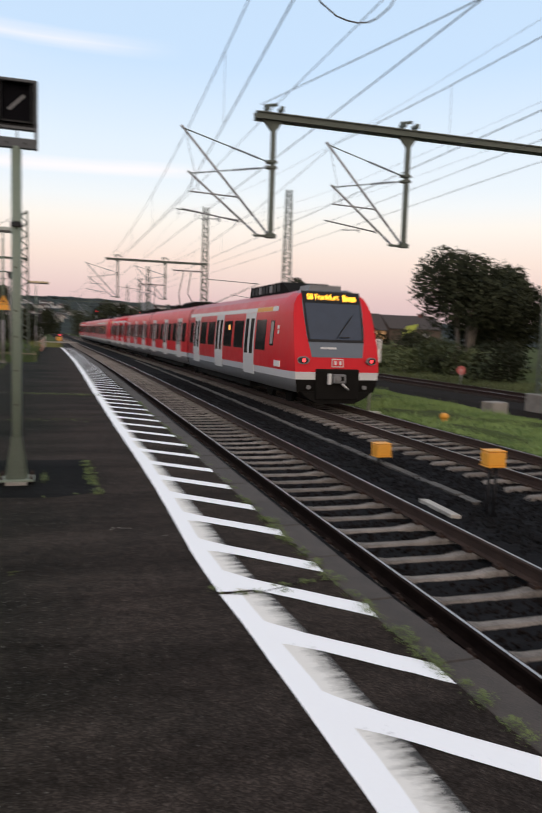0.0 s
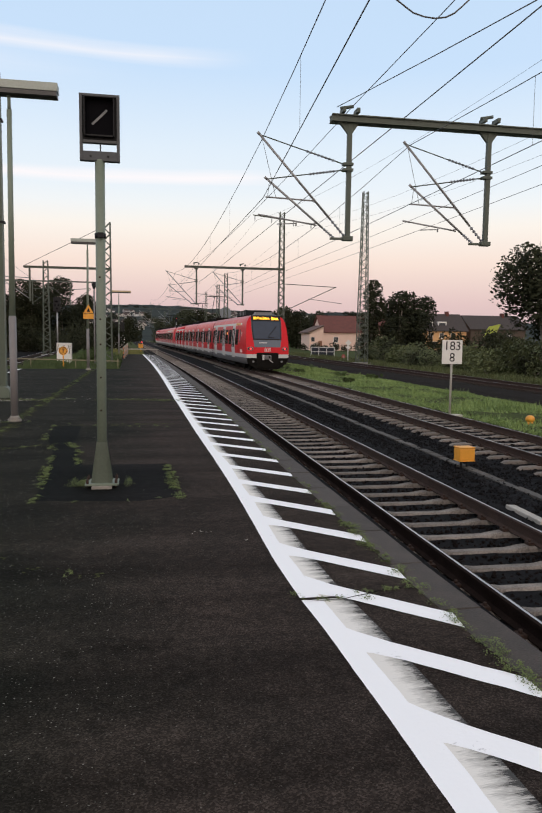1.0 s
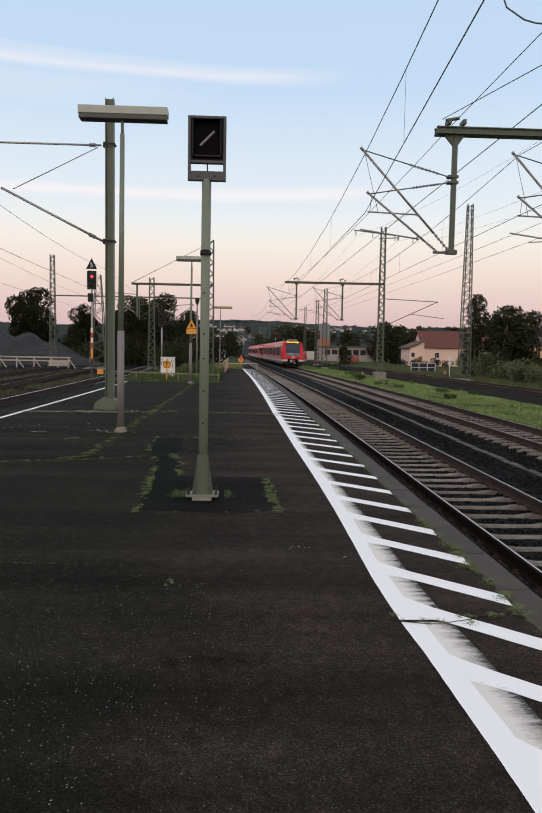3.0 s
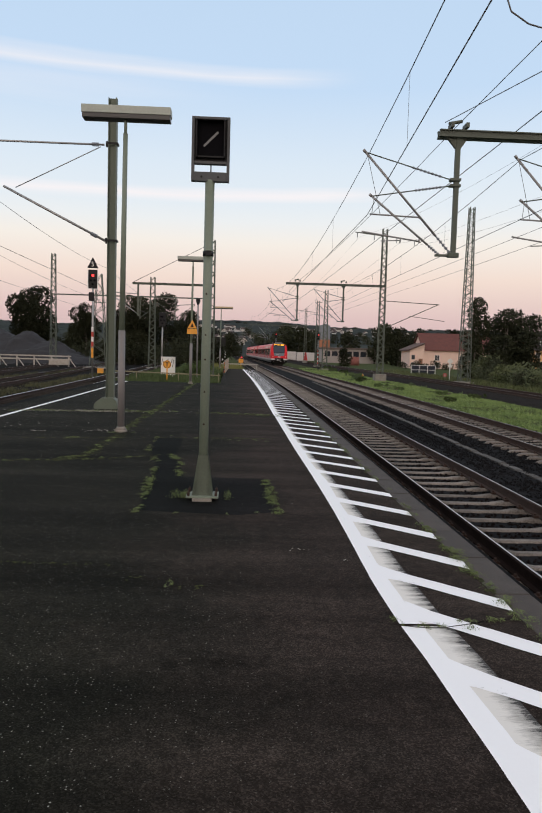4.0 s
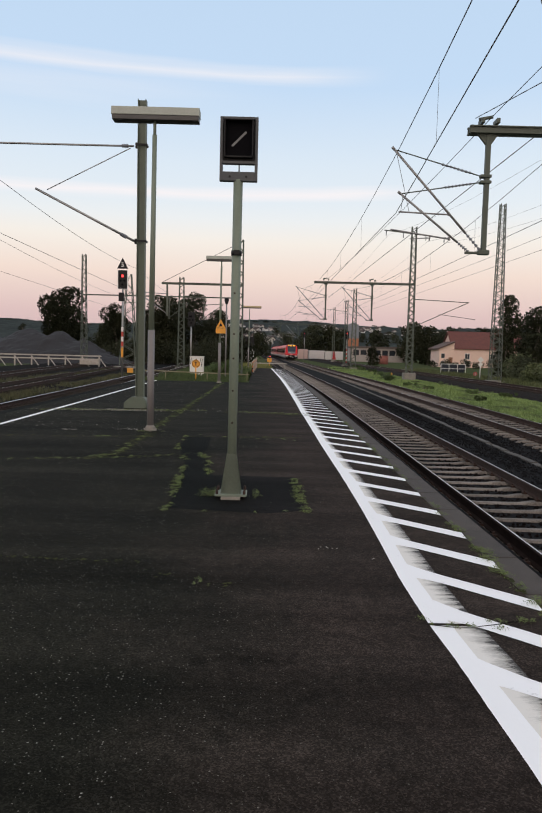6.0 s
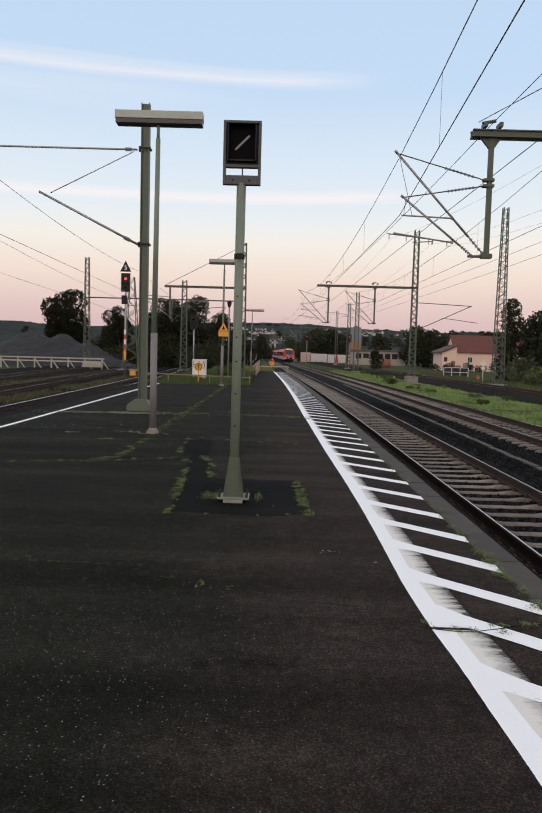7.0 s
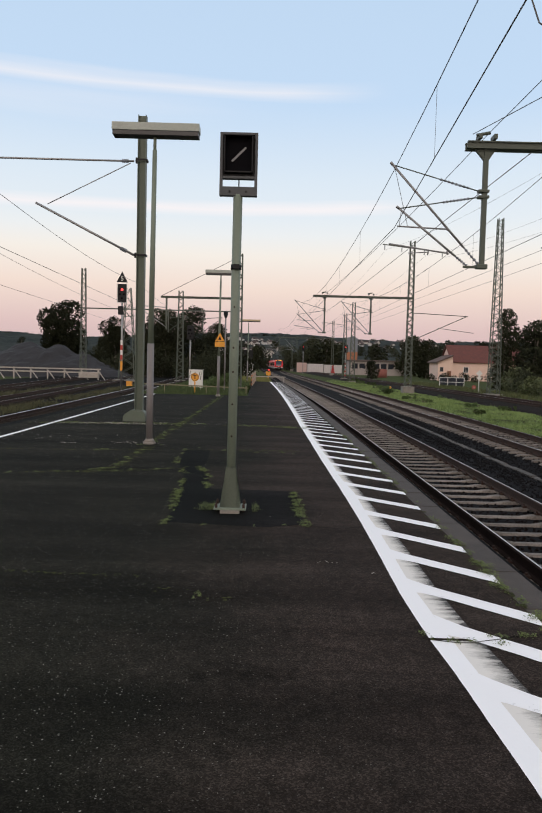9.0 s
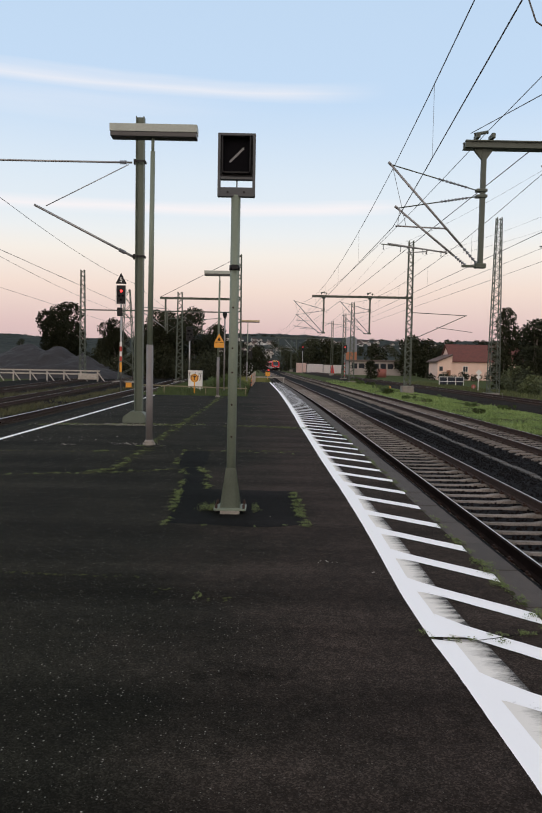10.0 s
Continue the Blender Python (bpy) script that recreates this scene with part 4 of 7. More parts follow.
    box(bm, -.8, .8, -.3, .3, 0, 2.4, .03)
    part("body", bm, WHITEPAINT, t)
    bm = B()
    box(bm, -.85, .85, -.35, .35, 2.4, 2.47, .01)
    part("lid", bm, WHITEPAINT, t)
    t = thing("loudspeaker_post", "thin post with a dark rounded loudspeaker on top", "loudspeaker", at=(-2.9, 48, -.3))
    bm = B()
    rod(bm, (0, 0, 0), (0, 0, 5.3), .05, 8)
    part("post", bm, LAMPGREY, t)
    bm = B()
    rod(bm, (0, 0, 5.2), (0, 0, 5.45), .07, 10, .16)
    rod(bm, (0, 0, 5.45), (0, 0, 5.62), .16, 10, .13)
    part("horn", bm, BLACK, t)


far_end()


# ---- lattice masts, portals and wires ----
def lattice(t, x, y, z0, z1, w0, w1, d0, d1, panels, material, name="lattice_mast"):
    """Four corner angles with zigzag bracing on the faces, tapering upwards."""
    legs = []
    for sx in (-1, 1):
        for sy in (-1, 1):
            bm = B()
            a, b = (x + sx * w0 / 2, y + sy * d0 / 2, z0), (x + sx * w1 / 2, y + sy * d1 / 2, z1)
            bar(bm, a, b, .072, .072)
            legs.append(part("leg", bm, material, t))
    bm = B()
    for i in range(panels):
        u, v = i / panels, (i + 1) / panels
        for sy in (-1, 1):
            s = 1 if i % 2 else -1
            wa, wb = w0 + (w1 - w0) * u, w0 + (w1 - w0) * v
            da, db = d0 + (d1 - d0) * u, d0 + (d1 - d0) * v
            bar(bm, (x - s * wa / 2, y + sy * da / 2, z0 + (z1 - z0) * u), (x + s * wb / 2, y + sy * db / 2, z0 + (z1 - z0) * v), .05, .05)
            bar(bm, (x + sy * wa / 2, y - s * da / 2, z0 + (z1 - z0) * u), (x + sy * wb / 2, y + s * db / 2, z0 + (z1 - z0) * v), .05, .05)
    part("bracing", bm, material, t)


def insulator(bm, a, b, r=.055, n=6):
    a, b = Vector(a), Vector(b)
    for i in range(n):
        u, v = i / n, (i + .55) / n
        rod(bm, a.lerp(b, u), a.lerp(b, v), r, 10, r * .55)
    rod(bm, a, b, .018, 6)


def cantilever(t, x, y, steel, s=1.0):
    """Drop post with the swivelling arms that carry the wires over one track; x: the post. s: turn side."""
    bm = B()
    box(bm, x - .07, x + .07, y - .07, y + .07, 4.86, 8.34, .01)
    part("drop_post", bm, steel, t)
    bm = B()
    v = [(x - .36, 8.36), (x + .30, 8.36), (x + .07, 8.02), (x - .07, 8.02)]
    prism(bm, [(a, b) for a, b in v][::-1], y - .05, y + .05)
    part("gusset", bm, steel, t)
    bm = B()
    box(bm, x - .16, x + .16, y - .10, y + .10, 4.84, 4.98, .02)
    box(bm, x - .55, x - .1, y - .04, y + .04, 4.86, 4.93, .01)
    part("bottom_bracket", bm, DARKGREEN, t)
    for z in (7.12, 6.95):
        bm = B()
        box(bm, x - .2, x + .12, y - .11, y + .11, z - .04, z + .04, .01)
        part("post_clamp", bm, DARKGREEN, t)
    d = -s
    tip = (x + d * 2.75, y, 7.83)
    low = (x + d * 2.52, y, 6.56)
    for name, a, b, r in (("bracket_tube", (x + d * .12, y, 5.0), tip, .036), ("steady_tube", (x + d * .45, y, 4.93), low, .034)):
        bm = B()
        a, b = Vector(a), Vector(b)
        rod(bm, a.lerp(b, .16), b, r, 10)
        rod(bm, b, b + (b - a).normalized() * .1, r * 1.2, 10)
        part(name, bm, TUBE, t)
        bm = B()
        insulator(bm, a, a.lerp(b, .16), .055, 5)
        part("insulator", bm, INSUL, t)
    for name, a, b in (("top_tie", tip, (x + d * .15, y, 7.12)), ("lower_tie", low, (x + d * .15, y, 6.95))):
        a, b = Vector(a), Vector(b)
        bm = B()
        rod(bm, a, b, .018, 8)
        part(name, bm, steel, t)
        bm = B()
        insulator(bm, a.lerp(b, .55), a.lerp(b, .9), .045, 8)
        part("insulator", bm, INSUL, t)
    bm = B()
    rod(bm, (x + d * 2.56, y, 6.04), (x + d * 1.05, y, 5.99), .024, 8)
    rod(bm, (x + d * 1.05, y, 5.95), (x + d * 1.08, y, 6.06), .032, 8)
    part("registration_arm", bm, TUBE, t)
    bm = B()
    rod(bm, (x + d * 2.78, y, 5.52), (x + d * 1.02, y, 5.28), .024, 8)
    rod(bm, (x + d * 1.02, y, 5.24), (x + d * 1.05, y, 5.34), .032, 8)
    part("registration_arm", bm, TUBE, t)
    bm = B()
    rod(bm, (x + d * 2.2, y, 5.26), (x + d * 1.62, y, 5.30), .016, 8)
    rod(bm, (x + d * 1.62, y, 5.22), (x + d * 1.60, y, 5.37), .022, 8)
    part("steady_arm", bm, TUBE, t)
    bm = B()
    rod(bm, (x + d * 2.70, y, 7.80), (x + d * 2.25, y, 6.05), .008, 5)
    rod(bm, (x + d * 2.45, y, 6.5), (x + d * 2.5, y, 6.02), .008, 5)
    part("hanger_wire", bm, WIRE, t)


def beam(t, x0, x1, y, z0, z1, material):
    bm = B()
    for s in (-1, 1):
        box(bm, x0, x1, y + s * .10 - .035, y + s * .10 + .035, z0, z1)
        box(bm, x0, x1, y + s * .14 - .05, y + s * .14 + .05, z1 - .03, z1 + .002)
        box(bm, x0, x1, y + s * .14 - .05, y + s * .14 + .05, z0 - .002, z0 + .03)
    x = x0 + .1
    while x < x1:
        box(bm, x - .05, x + .05, y - .1, y + .1, z1 + .004, z1 + .02)
        x += 1.1
    part("beam", bm, material, t)


def portal(y, x_left, x_mast, posts, z, top, label, foot=True, feeder=False, steel=DARKGREEN):
    t = thing("catenary_portal", label, "catenary mast", "catenary portals")
    o = bend(y)
    beam(t, x_left + o, x_mast + o + .2, y, z, z + (.21 if y < 30 else .18), steel)
    for px in posts:
        cantilever(t, px + o, y, steel)
        bm = B()
        for dx in (-.22, .22):
            box(bm, px + o + dx - .05, px + o + dx + .05, y - .2, y + .2, z + .28, z + .42, .01)
        rod(bm, (px + o - .3, y, z + .42), (px + o + .1, y, z + .5), .05, 8)
        part("beam_fitting", bm, DARKGREEN, t)
    lattice(t, x_mast + o, y, -.1, top, .56, .40, .56, .40, 38, MASTGREEN)
    bm = B()
    box(bm, x_mast + o - .55, x_mast + o + .55, y - .55, y + .55, -.9, .05, .03)
    part("footing", bm, CONCRETE, t, "concrete footing")
    if feeder:
        bm = B()
        bar(bm, (x_mast + o - 2.8, y, top - .35), (x_mast + o + 3.0, y, top - .95), .08, .08)
        part("cross_arm", bm, MASTGREEN, t)
        for dx in (-2.6, -1.0, 1.1, 2.8):
            bm = B()
            zz = top - .35 - .6 * (dx + 2.8) / 5.8
            insulator(bm, (x_mast + o + dx, y, zz), (x_mast + o + dx, y, zz - .5), .06, 6)
            part("insulator", bm, INSUL, t)
        bm = B()
        rod(bm, (x_mast + o + .3, y, 6.95), (x_mast + o + 5.4, y, 6.75), .035, 8)
        rod(bm, (x_mast + o + .3, y, 4.4), (x_mast + o + 5.4, y, 6.78), .035, 8)
        rod(bm, (x_mast + o + 2.6, y, 5.6), (x_mast + o + 6.0, y, 5.2), .025, 8)
        part("side_arm", bm, MASTGREEN, t)
    return t


portal(21.2, 5.72, 16.9, (6.31, 10.86), 8.33, 11.5, "grey-green catenary portal beam with drop posts over both tracks")
portal(66.4, 4.75, 13.9, (5.85, 10.18), 8.22, 13.6, "second catenary portal with a lattice mast and feeder arm", feeder=True)
portal(170, 4.6, 18.5, (5.6, 9.9), 8.2, 12.5, "distant catenary portal with a lattice mast", feeder=True)
portal(262, 4.6, 13.9, (5.6, 9.9), 8.2, 11.0, "distant catenary portal with a lattice mast")


def lone_mast(x, y, top, w0, w1, label, steel=MASTGREEN, panels=26):
    t = thing("lattice_mast", label, "mast", "lattice masts")
    lattice(t, x, y, -.6, top, w0, w1, w0, w1, panels, steel)
    bm = B()
    box(bm, x - w0 * .8, x + w0 * .8, y - w0 * .8, y + w0 * .8, -.9, -.45, .03)
    part("footing", bm, CONCRETE, t)
    return t


lone_mast(21.35, 66.2, 15.85, .95, .44, "tall slender lattice mast beyond the third track", panels=42)
lone_mast(13.0, 108, 11.5, .75, .4, "lattice mast on the grass strip")
lone_mast(14.3, 131, 11.5, .75, .4, "lattice mast on the grass strip")
lone_mast(-2.2, 52.0, 9.8, .55, .4, "grey-green lattice mast at the platform end")
lone_mast(-24.0, 92.0, 13.6, .72, .45, "lattice mast among the sidings")
lone_mast(-16.6, 84.0, 10.4, 1.9, .5, "spread-legged lattice mast among the sidings", panels=12)
lone_mast(-10.9, 88.0, 10.6, .8, .5, "lattice mast in front of the trees")


def left_portal():
    t = thing("catenary_portal", "long thin catenary beam over the siding tracks", "catenary mast", "catenary portals")
    y = 52.0
    beam(t, -7.9, -2.0, y, 6.5, 6.63, MASTGREEN)
    for x in (-7.5,):
        bm = B()
        box(bm, x - .06, x + .06, y - .06, y + .06, 4.2, 6.5)
        part("drop_post", bm, MASTGREEN, t)
    bm = B()
    rod(bm, (-7.5, y, 4.35), (-9.7, y, 5.9), .03, 8)
    rod(bm, (-7.5, y, 5.8), (-9.7, y, 5.9), .03, 8)
    part("bracket_tube", bm, GALV, t)
    bm = B()
    rod(bm, (-7.85, y, 6.65), (-2.25, y, 9.6), .018, 6)
    part("tie_rod", bm, WIRE, t)
    y = 92
    t = thing("catenary_portal", "distant catenary beam over the siding tracks", "catenary mast", "catenary portals")
    beam(t, -24, -4.5, y, 8.42, 8.55, MASTGREEN)
    for x in (-19, -13, -8.5):
        bm = B()
        box(bm, x - .06, x + .06, y - .06, y + .06, 5.6, 8.42)
        rod(bm, (x, y, 5.8), (x + 2.5, y, 7.6), .04, 6)
        rod(bm, (x, y, 7.5), (x + 2.5, y, 7.7), .04, 6)
        part("drop_post", bm, MASTGREEN, t)


left_portal()


def wire(name, pts, r, label, sag=0.0):
    bm = B()
    for a, b in zip(pts, pts[1:]):
        a, b = Vector(a), Vector(b)
        n = 10 if sag else 1
        for i in range(n):
            u, v = i / n, (i + 1) / n
            p, q = a.lerp(b, u), a.lerp(b, v)
            p.z -= sag * 4 * u * (1 - u)
            q.z -= sag * 4 * v * (1 - v)
            rod(bm, p, q, r, 5)
    return tagged(part(name, bm, WIRE), label, "overhead wire", "overhead wires", "structure")


SPANS = [-42.0, 21.2, 66.4, 118.0, 170.0, 216.0, 262.0, 420.0]


def catenary(x, side, label, stagger=.15, start=None):
    sup = [(x + bend(y) + (-stagger if k % 2 else stagger) * side, y) for k, y in enumerate(SPANS)]
    if start is not None:
        sup[0] = (start, SPANS[0])
    wire("contact_wire", [(a, b, 6.0) for a, b in sup], .0105, "copper contact wire over " + label)
    wire("messenger_wire", [(a, b, 7.80) for a, b in sup], .0105, "sagging carrier wire over " + label, sag=.95)
    t = thing("droppers", "thin droppers between carrier and contact wire over " + label, "overhead wire", "overhead wires", "structure")
    for (xa, ya), (xb, yb) in list(zip(sup, sup[1:]))[:4]:
        n = int((yb - ya) / 7)
        for i in range(1, n):
            u = i / n
            bm = B()
            p = (xa + (xb - xa) * u, ya + (yb - ya) * u)
            rod(bm, (*p, 6.0), (*p, 7.8 - .95 * 4 * u * (1 - u)), .0045, 4)
            part("dropper", bm, WIRE, t)


catenary(NEAR - .1, 1, "the near track", start=-.6)
catenary(FAR - .1, 1, "the far track")
LINE = [(13.3, -42, 7.5, 6.9), (13.25, 21.3, 7.68, 7.06), (13.2, 62, 7.95, 7.25), (13.0, 108, 8.2, 7.6), (13.2, 131, 8.2, 7.6), (13.0, 216, 8.2, 7.5), (12.6, 300, 8.0, 7.3)]
wire("messenger_wire", [(x, y, z) for x, y, z, _ in LINE], .010, "upper line wire along the lattice masts", sag=.05)
wire("contact_wire", [(x, y, z) for x, y, _, z in LINE], .010, "lower line wire along the lattice masts", sag=.05)
for dx, z, zz in ((-2.6, 12.8, 9.2), (1.1, 12.3, 8.6), (2.8, 12.2, 8.3)):
    wire("feeder_wire", [(13.9 + dx + 3, -42, z), (13.9 + dx + 2.6, 21.2, zz + 2.4), (13.47 + dx, 66.4, z), (13 + dx, 170, 11.5), (12 + dx, 300, 11)], .0065, "feeder wire on the mast tops", sag=.7)
wire("feeder_wire", [(6.4, -42, 9.2), (6.4, 21.2, 8.85), (5.3, 66.4, 8.6), (4.4, 105, 8.6)], .011, "strand along the portal beams", sag=.3)
SIDE = [(-9.2, -30), (-9.25, 21.66), (-9.7, 52), (-10.4, 92), (-12, 170)]
wire("contact_wire", [(x, y, 5.65) for x, y in SIDE], .010, "contact wire over the siding track")
wire("messenger_wire", [(x, y, 7.55) for x, y in SIDE], .010, "carrier wire over the siding track", sag=.35)
SIDE2 = [(-13.5, -30), (-14.0, 30), (-16.5, 92), (-20, 170)]
wire("contact_wire", [(x, y, 5.7) for x, y in SIDE2], .010, "contact wire over the middle siding track")
wire("messenger_wire", [(x, y, 7.6) for x, y in SIDE2], .010, "carrier wire over the middle siding track", sag=.6)
# ---- train ----
RED = mat("traffic_red_paint", (.60, .010, .020), .38, .92, 2, 40, .01, spec=.22)
ROOF = mat("roof_red_grey", (.55, .15, .16), .5, .85, 2, 40, .03)
LIGHTGREY = mat("light_grey_paint", (.60, .60, .60), .35, .9, 2, 40, .01)
SKIRT = mat("skirt_grey", (.19, .19, .195), .5, .75, 3, 40, .03)
# dirty underframe colour, dark enough to paint the coupler recess's shade as well
UNDER = mat("underframe_dirt", (.012, .011, .010), .95, .6, 3, 30, .2, spec=.1)
TGLASS = mat("tinted_train_glass", (.015, .017, .02), .06, .9, 4, 40, 0)
MASK = mat("cab_mask_grey", (.105, .130, .165), .45, .9, 3, 40, .01)
SCREEN = mat("cab_glass", (.026, .042, .072), .06, .85, 3, 40, 0, spec=.42)
AMBER = mat("amber_display", (.3, .12, .01), .5, .9, 5, 60, 0, glow_colour=(1, .47, .03), power=2.6)
CABIN = mat("lit_cabin", (.3, .12, .03), .5, .9, 5, 60, 0, glow_colour=(1, .40, .08), power=1.2)
TAIL = mat("tail_lamp", (.5, .02, .02), .3, .9, 5, 60, 0, glow_colour=(1, .05, .06), power=2.2)


def section(z):
    """Half width of the car body at a height over the rails."""
    pts = [(.50, 1.40), (.80, 1.47), (1.3, 1.51), (2.0, 1.50), (2.9, 1.43), (3.25, 1.36), (3.5, 1.22), (3.68, .98), (3.78, .6), (3.82, 0)]
    for (a, wa), (b, wb) in zip(pts, pts[1:]):
        if a <= z <= b:
            return wa + (wb - wa) * (z - a) / (b - a)
    return pts[0][1]


def rake(z):
    """How far the cab's end leans back at that height."""
    return 0.10 if z < .8 else (0.02 if z < 1.35 else .02 + .30 * (z - 1.35) ** 1.25)


RING = [.50, .90, 1.14, 1.60, 2.0, 2.5, 2.9, 3.25, 3.5, 3.68, 3.78, 3.82]


def car_body(t, length, cab):
    """Lofted body shell; with a raked, narrowed cab at its rear end when it has one."""
    bm = B()
    ys = [0, .10, .30, .7, 1.3, 2.2, length] if cab else [0, .08, length - .08, length]
    rings = []
    for y in ys:
        w = max(0, 1 - y / 2.2) if cab else 0
        ring = []
        for s in (1, -1):
            zs = RING if s == 1 else RING[-2::-1]
            for z in zs:
                pinch = 1 - .06 * w ** 2.2 if cab else 1
                yy = y + rake(z) * w
                if cab and z > 3.6:
                    z = z - .05 * w
                ring.append(bm.verts.new((s * section(min(z, 3.82)) * pinch, yy, z)))
        rings.append(ring)
    k = len(rings[0])
    half = len(RING)
    for ring_no, (a, b) in enumerate(zip(rings, rings[1:])):
        for i in range(k):
            j = (i + 1) % k
            f = bm.faces.new((a[i], a[j], b[j], b[i]))
            z = (a[i].co.z + a[j].co.z) / 2
            f.material_index = 3 if i == k - 1 else (2 if z < .78 else 1 if z < 1.15 else 0 if z < 3.42 else 5 if cab and ring_no < 4 and z > 3.6 else 0 if cab and ring_no < 4 else 4)
            f.smooth = True
    # end faces as strips between the two sides
    for ring, flip in ((rings[0], False), (rings[-1], True)):
        for i in range(half - 1):
            lo, hi = (ring[i], ring[k - 1 - i]), (ring[i + 1], ring[(k - 2 - i)])
            vs = [lo[0], hi[0], hi[1], lo[1]] if hi[0] is not hi[1] else [lo[0], hi[0], lo[1]]
            try:
                f = bm.faces.new(vs if flip else vs[::-1])
            except ValueError:
                continue
            z = (lo[0].co.z + hi[0].co.z) / 2
            f.material_index = (3 if z < .78 else 1 if z < 1.15 else 0 if z < 3.6 else 5) if not flip and cab else 3
    bmesh.ops.recalc_face_normals(bm, faces=bm.faces[:])
    part("body", bm, (RED, LIGHTGREY, SKIRT, UNDER, ROOF, MASK), t)


def side_panel(name, y0, y1, z0, z1, s, material, parent, out=.012, label="", trim=0.0):
    """A panel lying on the curved car side."""
    bm = B()
    zs = [z0 + (z1 - z0) * i / 4 for i in range(5)]
    a = [[bm.verts.new((s * (section(z) + out), y, z)) for y in (y0, y1)] for z in zs]
    b = [[bm.verts.new((s * (section(z) - .03), y, z)) for y in (y0, y1)] for z in zs]
    for i in range(4):
        bm.faces.new((a[i][0], a[i][1], a[i + 1][1], a[i + 1][0]))
        bm.faces.new((a[i][0], a[i + 1][0], b[i + 1][0], b[i][0]))
        bm.faces.new((a[i][1], b[i][1], b[i + 1][1], a[i + 1][1]))
    bm.faces.new((a[0][0], b[0][0], b[0][1], a[0][1]))
    bm.faces.new((a[4][0], a[4][1], b[4][1], b[4][0]))
    bmesh.ops.recalc_face_normals(bm, faces=bm.faces[:])
    return part(name, bm, material, parent, label)


def face_panel(name, outline, out, material, parent, label=""):
    """A panel on the raked cab end, from an outline in x and z."""
    bm = B()
    a = [bm.verts.new((x, rake(z) - out, z)) for x, z in outline]
    b = [bm.verts.new((x, rake(z) + .05, z)) for x, z in outline]
    k = len(a)
    bm.faces.new(a)
    bm.faces.new(b[::-1])
    for i in range(k):
        bm.faces.new((a[(i + 1) % k], a[i], b[i], b[(i + 1) % k]))
    bmesh.ops.recalc_face_normals(bm, faces=bm.faces[:])
    bmesh.ops.triangulate(bm, faces=bm.faces[:])
    return part(name, bm, material, parent, label)


def doors_and_windows(t, length, doors, first, last):
    for s in (-1, 1):
        for d in doors:
            door = side_panel("door", d - .72, d + .72, .80, 3.05, s, LIGHTGREY, t, .016, "light grey double door")
            for k in (-1, 1):
                side_panel("door_window", d + k * .36 - .20, d + k * .36 + .20, 1.55, 2.85, s, TGLASS, door, .024)
        edges = [first] + [v for d in doors for v in (d - .72, d + .72)] + [last]
        for a, b in zip(edges[::2], edges[1::2]):
            if b - a < .9:
                continue
            n = max(1, round((b - a) / 1.75))
            w = (b - a) / n
            for i in range(n):
                side_panel("window", a + i * w + .22, a + (i + 1) * w - .22, 1.72, 2.78, s, TGLASS, t, .014, "dark tinted window")


def bogie(t, y):
    bm = B()
    box(bm, -1.2, 1.2, y - 1.5, y + 1.5, .35, .60, .03)
    for s in (-1, 1):
        box(bm, s * 1.05 - .1, s * 1.05 + .1, y - 1.7, y + 1.7, .42, .66, .03)
    part("bogie_frame", bm, UNDER, t)
    for dy in (-1.1, 1.1):
        bm = B()
        for s in (-1, 1):
            rod(bm, (s * .69, y + dy, .43), (s * .83, y + dy, .43), .43, 20)
        rod(bm, (-.7, y + dy, .43), (.7, y + dy, .43), .08, 10)
        part("wheelset", bm, UNDER, t)


def roof_gear(t, y0, y1, h, w, material=UNDER):
    bm = B()
    prism(bm, [(-w, 3.70), (w, 3.70), (w * .96, 3.70 + h * .7), (w * .8, 3.70 + h), (-w * .8, 3.70 + h), (-w * .96, 3.70 + h * .7)], y0, y1)
    n = int((y1 - y0) / .5)
    for i in range(n):
        y = y0 + .2 + i * .5
        for s in (-1, 1):
            box(bm, s * w - .02, s * w + .02, y, y + .22, 3.82, 3.70 + h * .6)
    part("roof_equipment", bm, material, t, "dark roof equipment box")


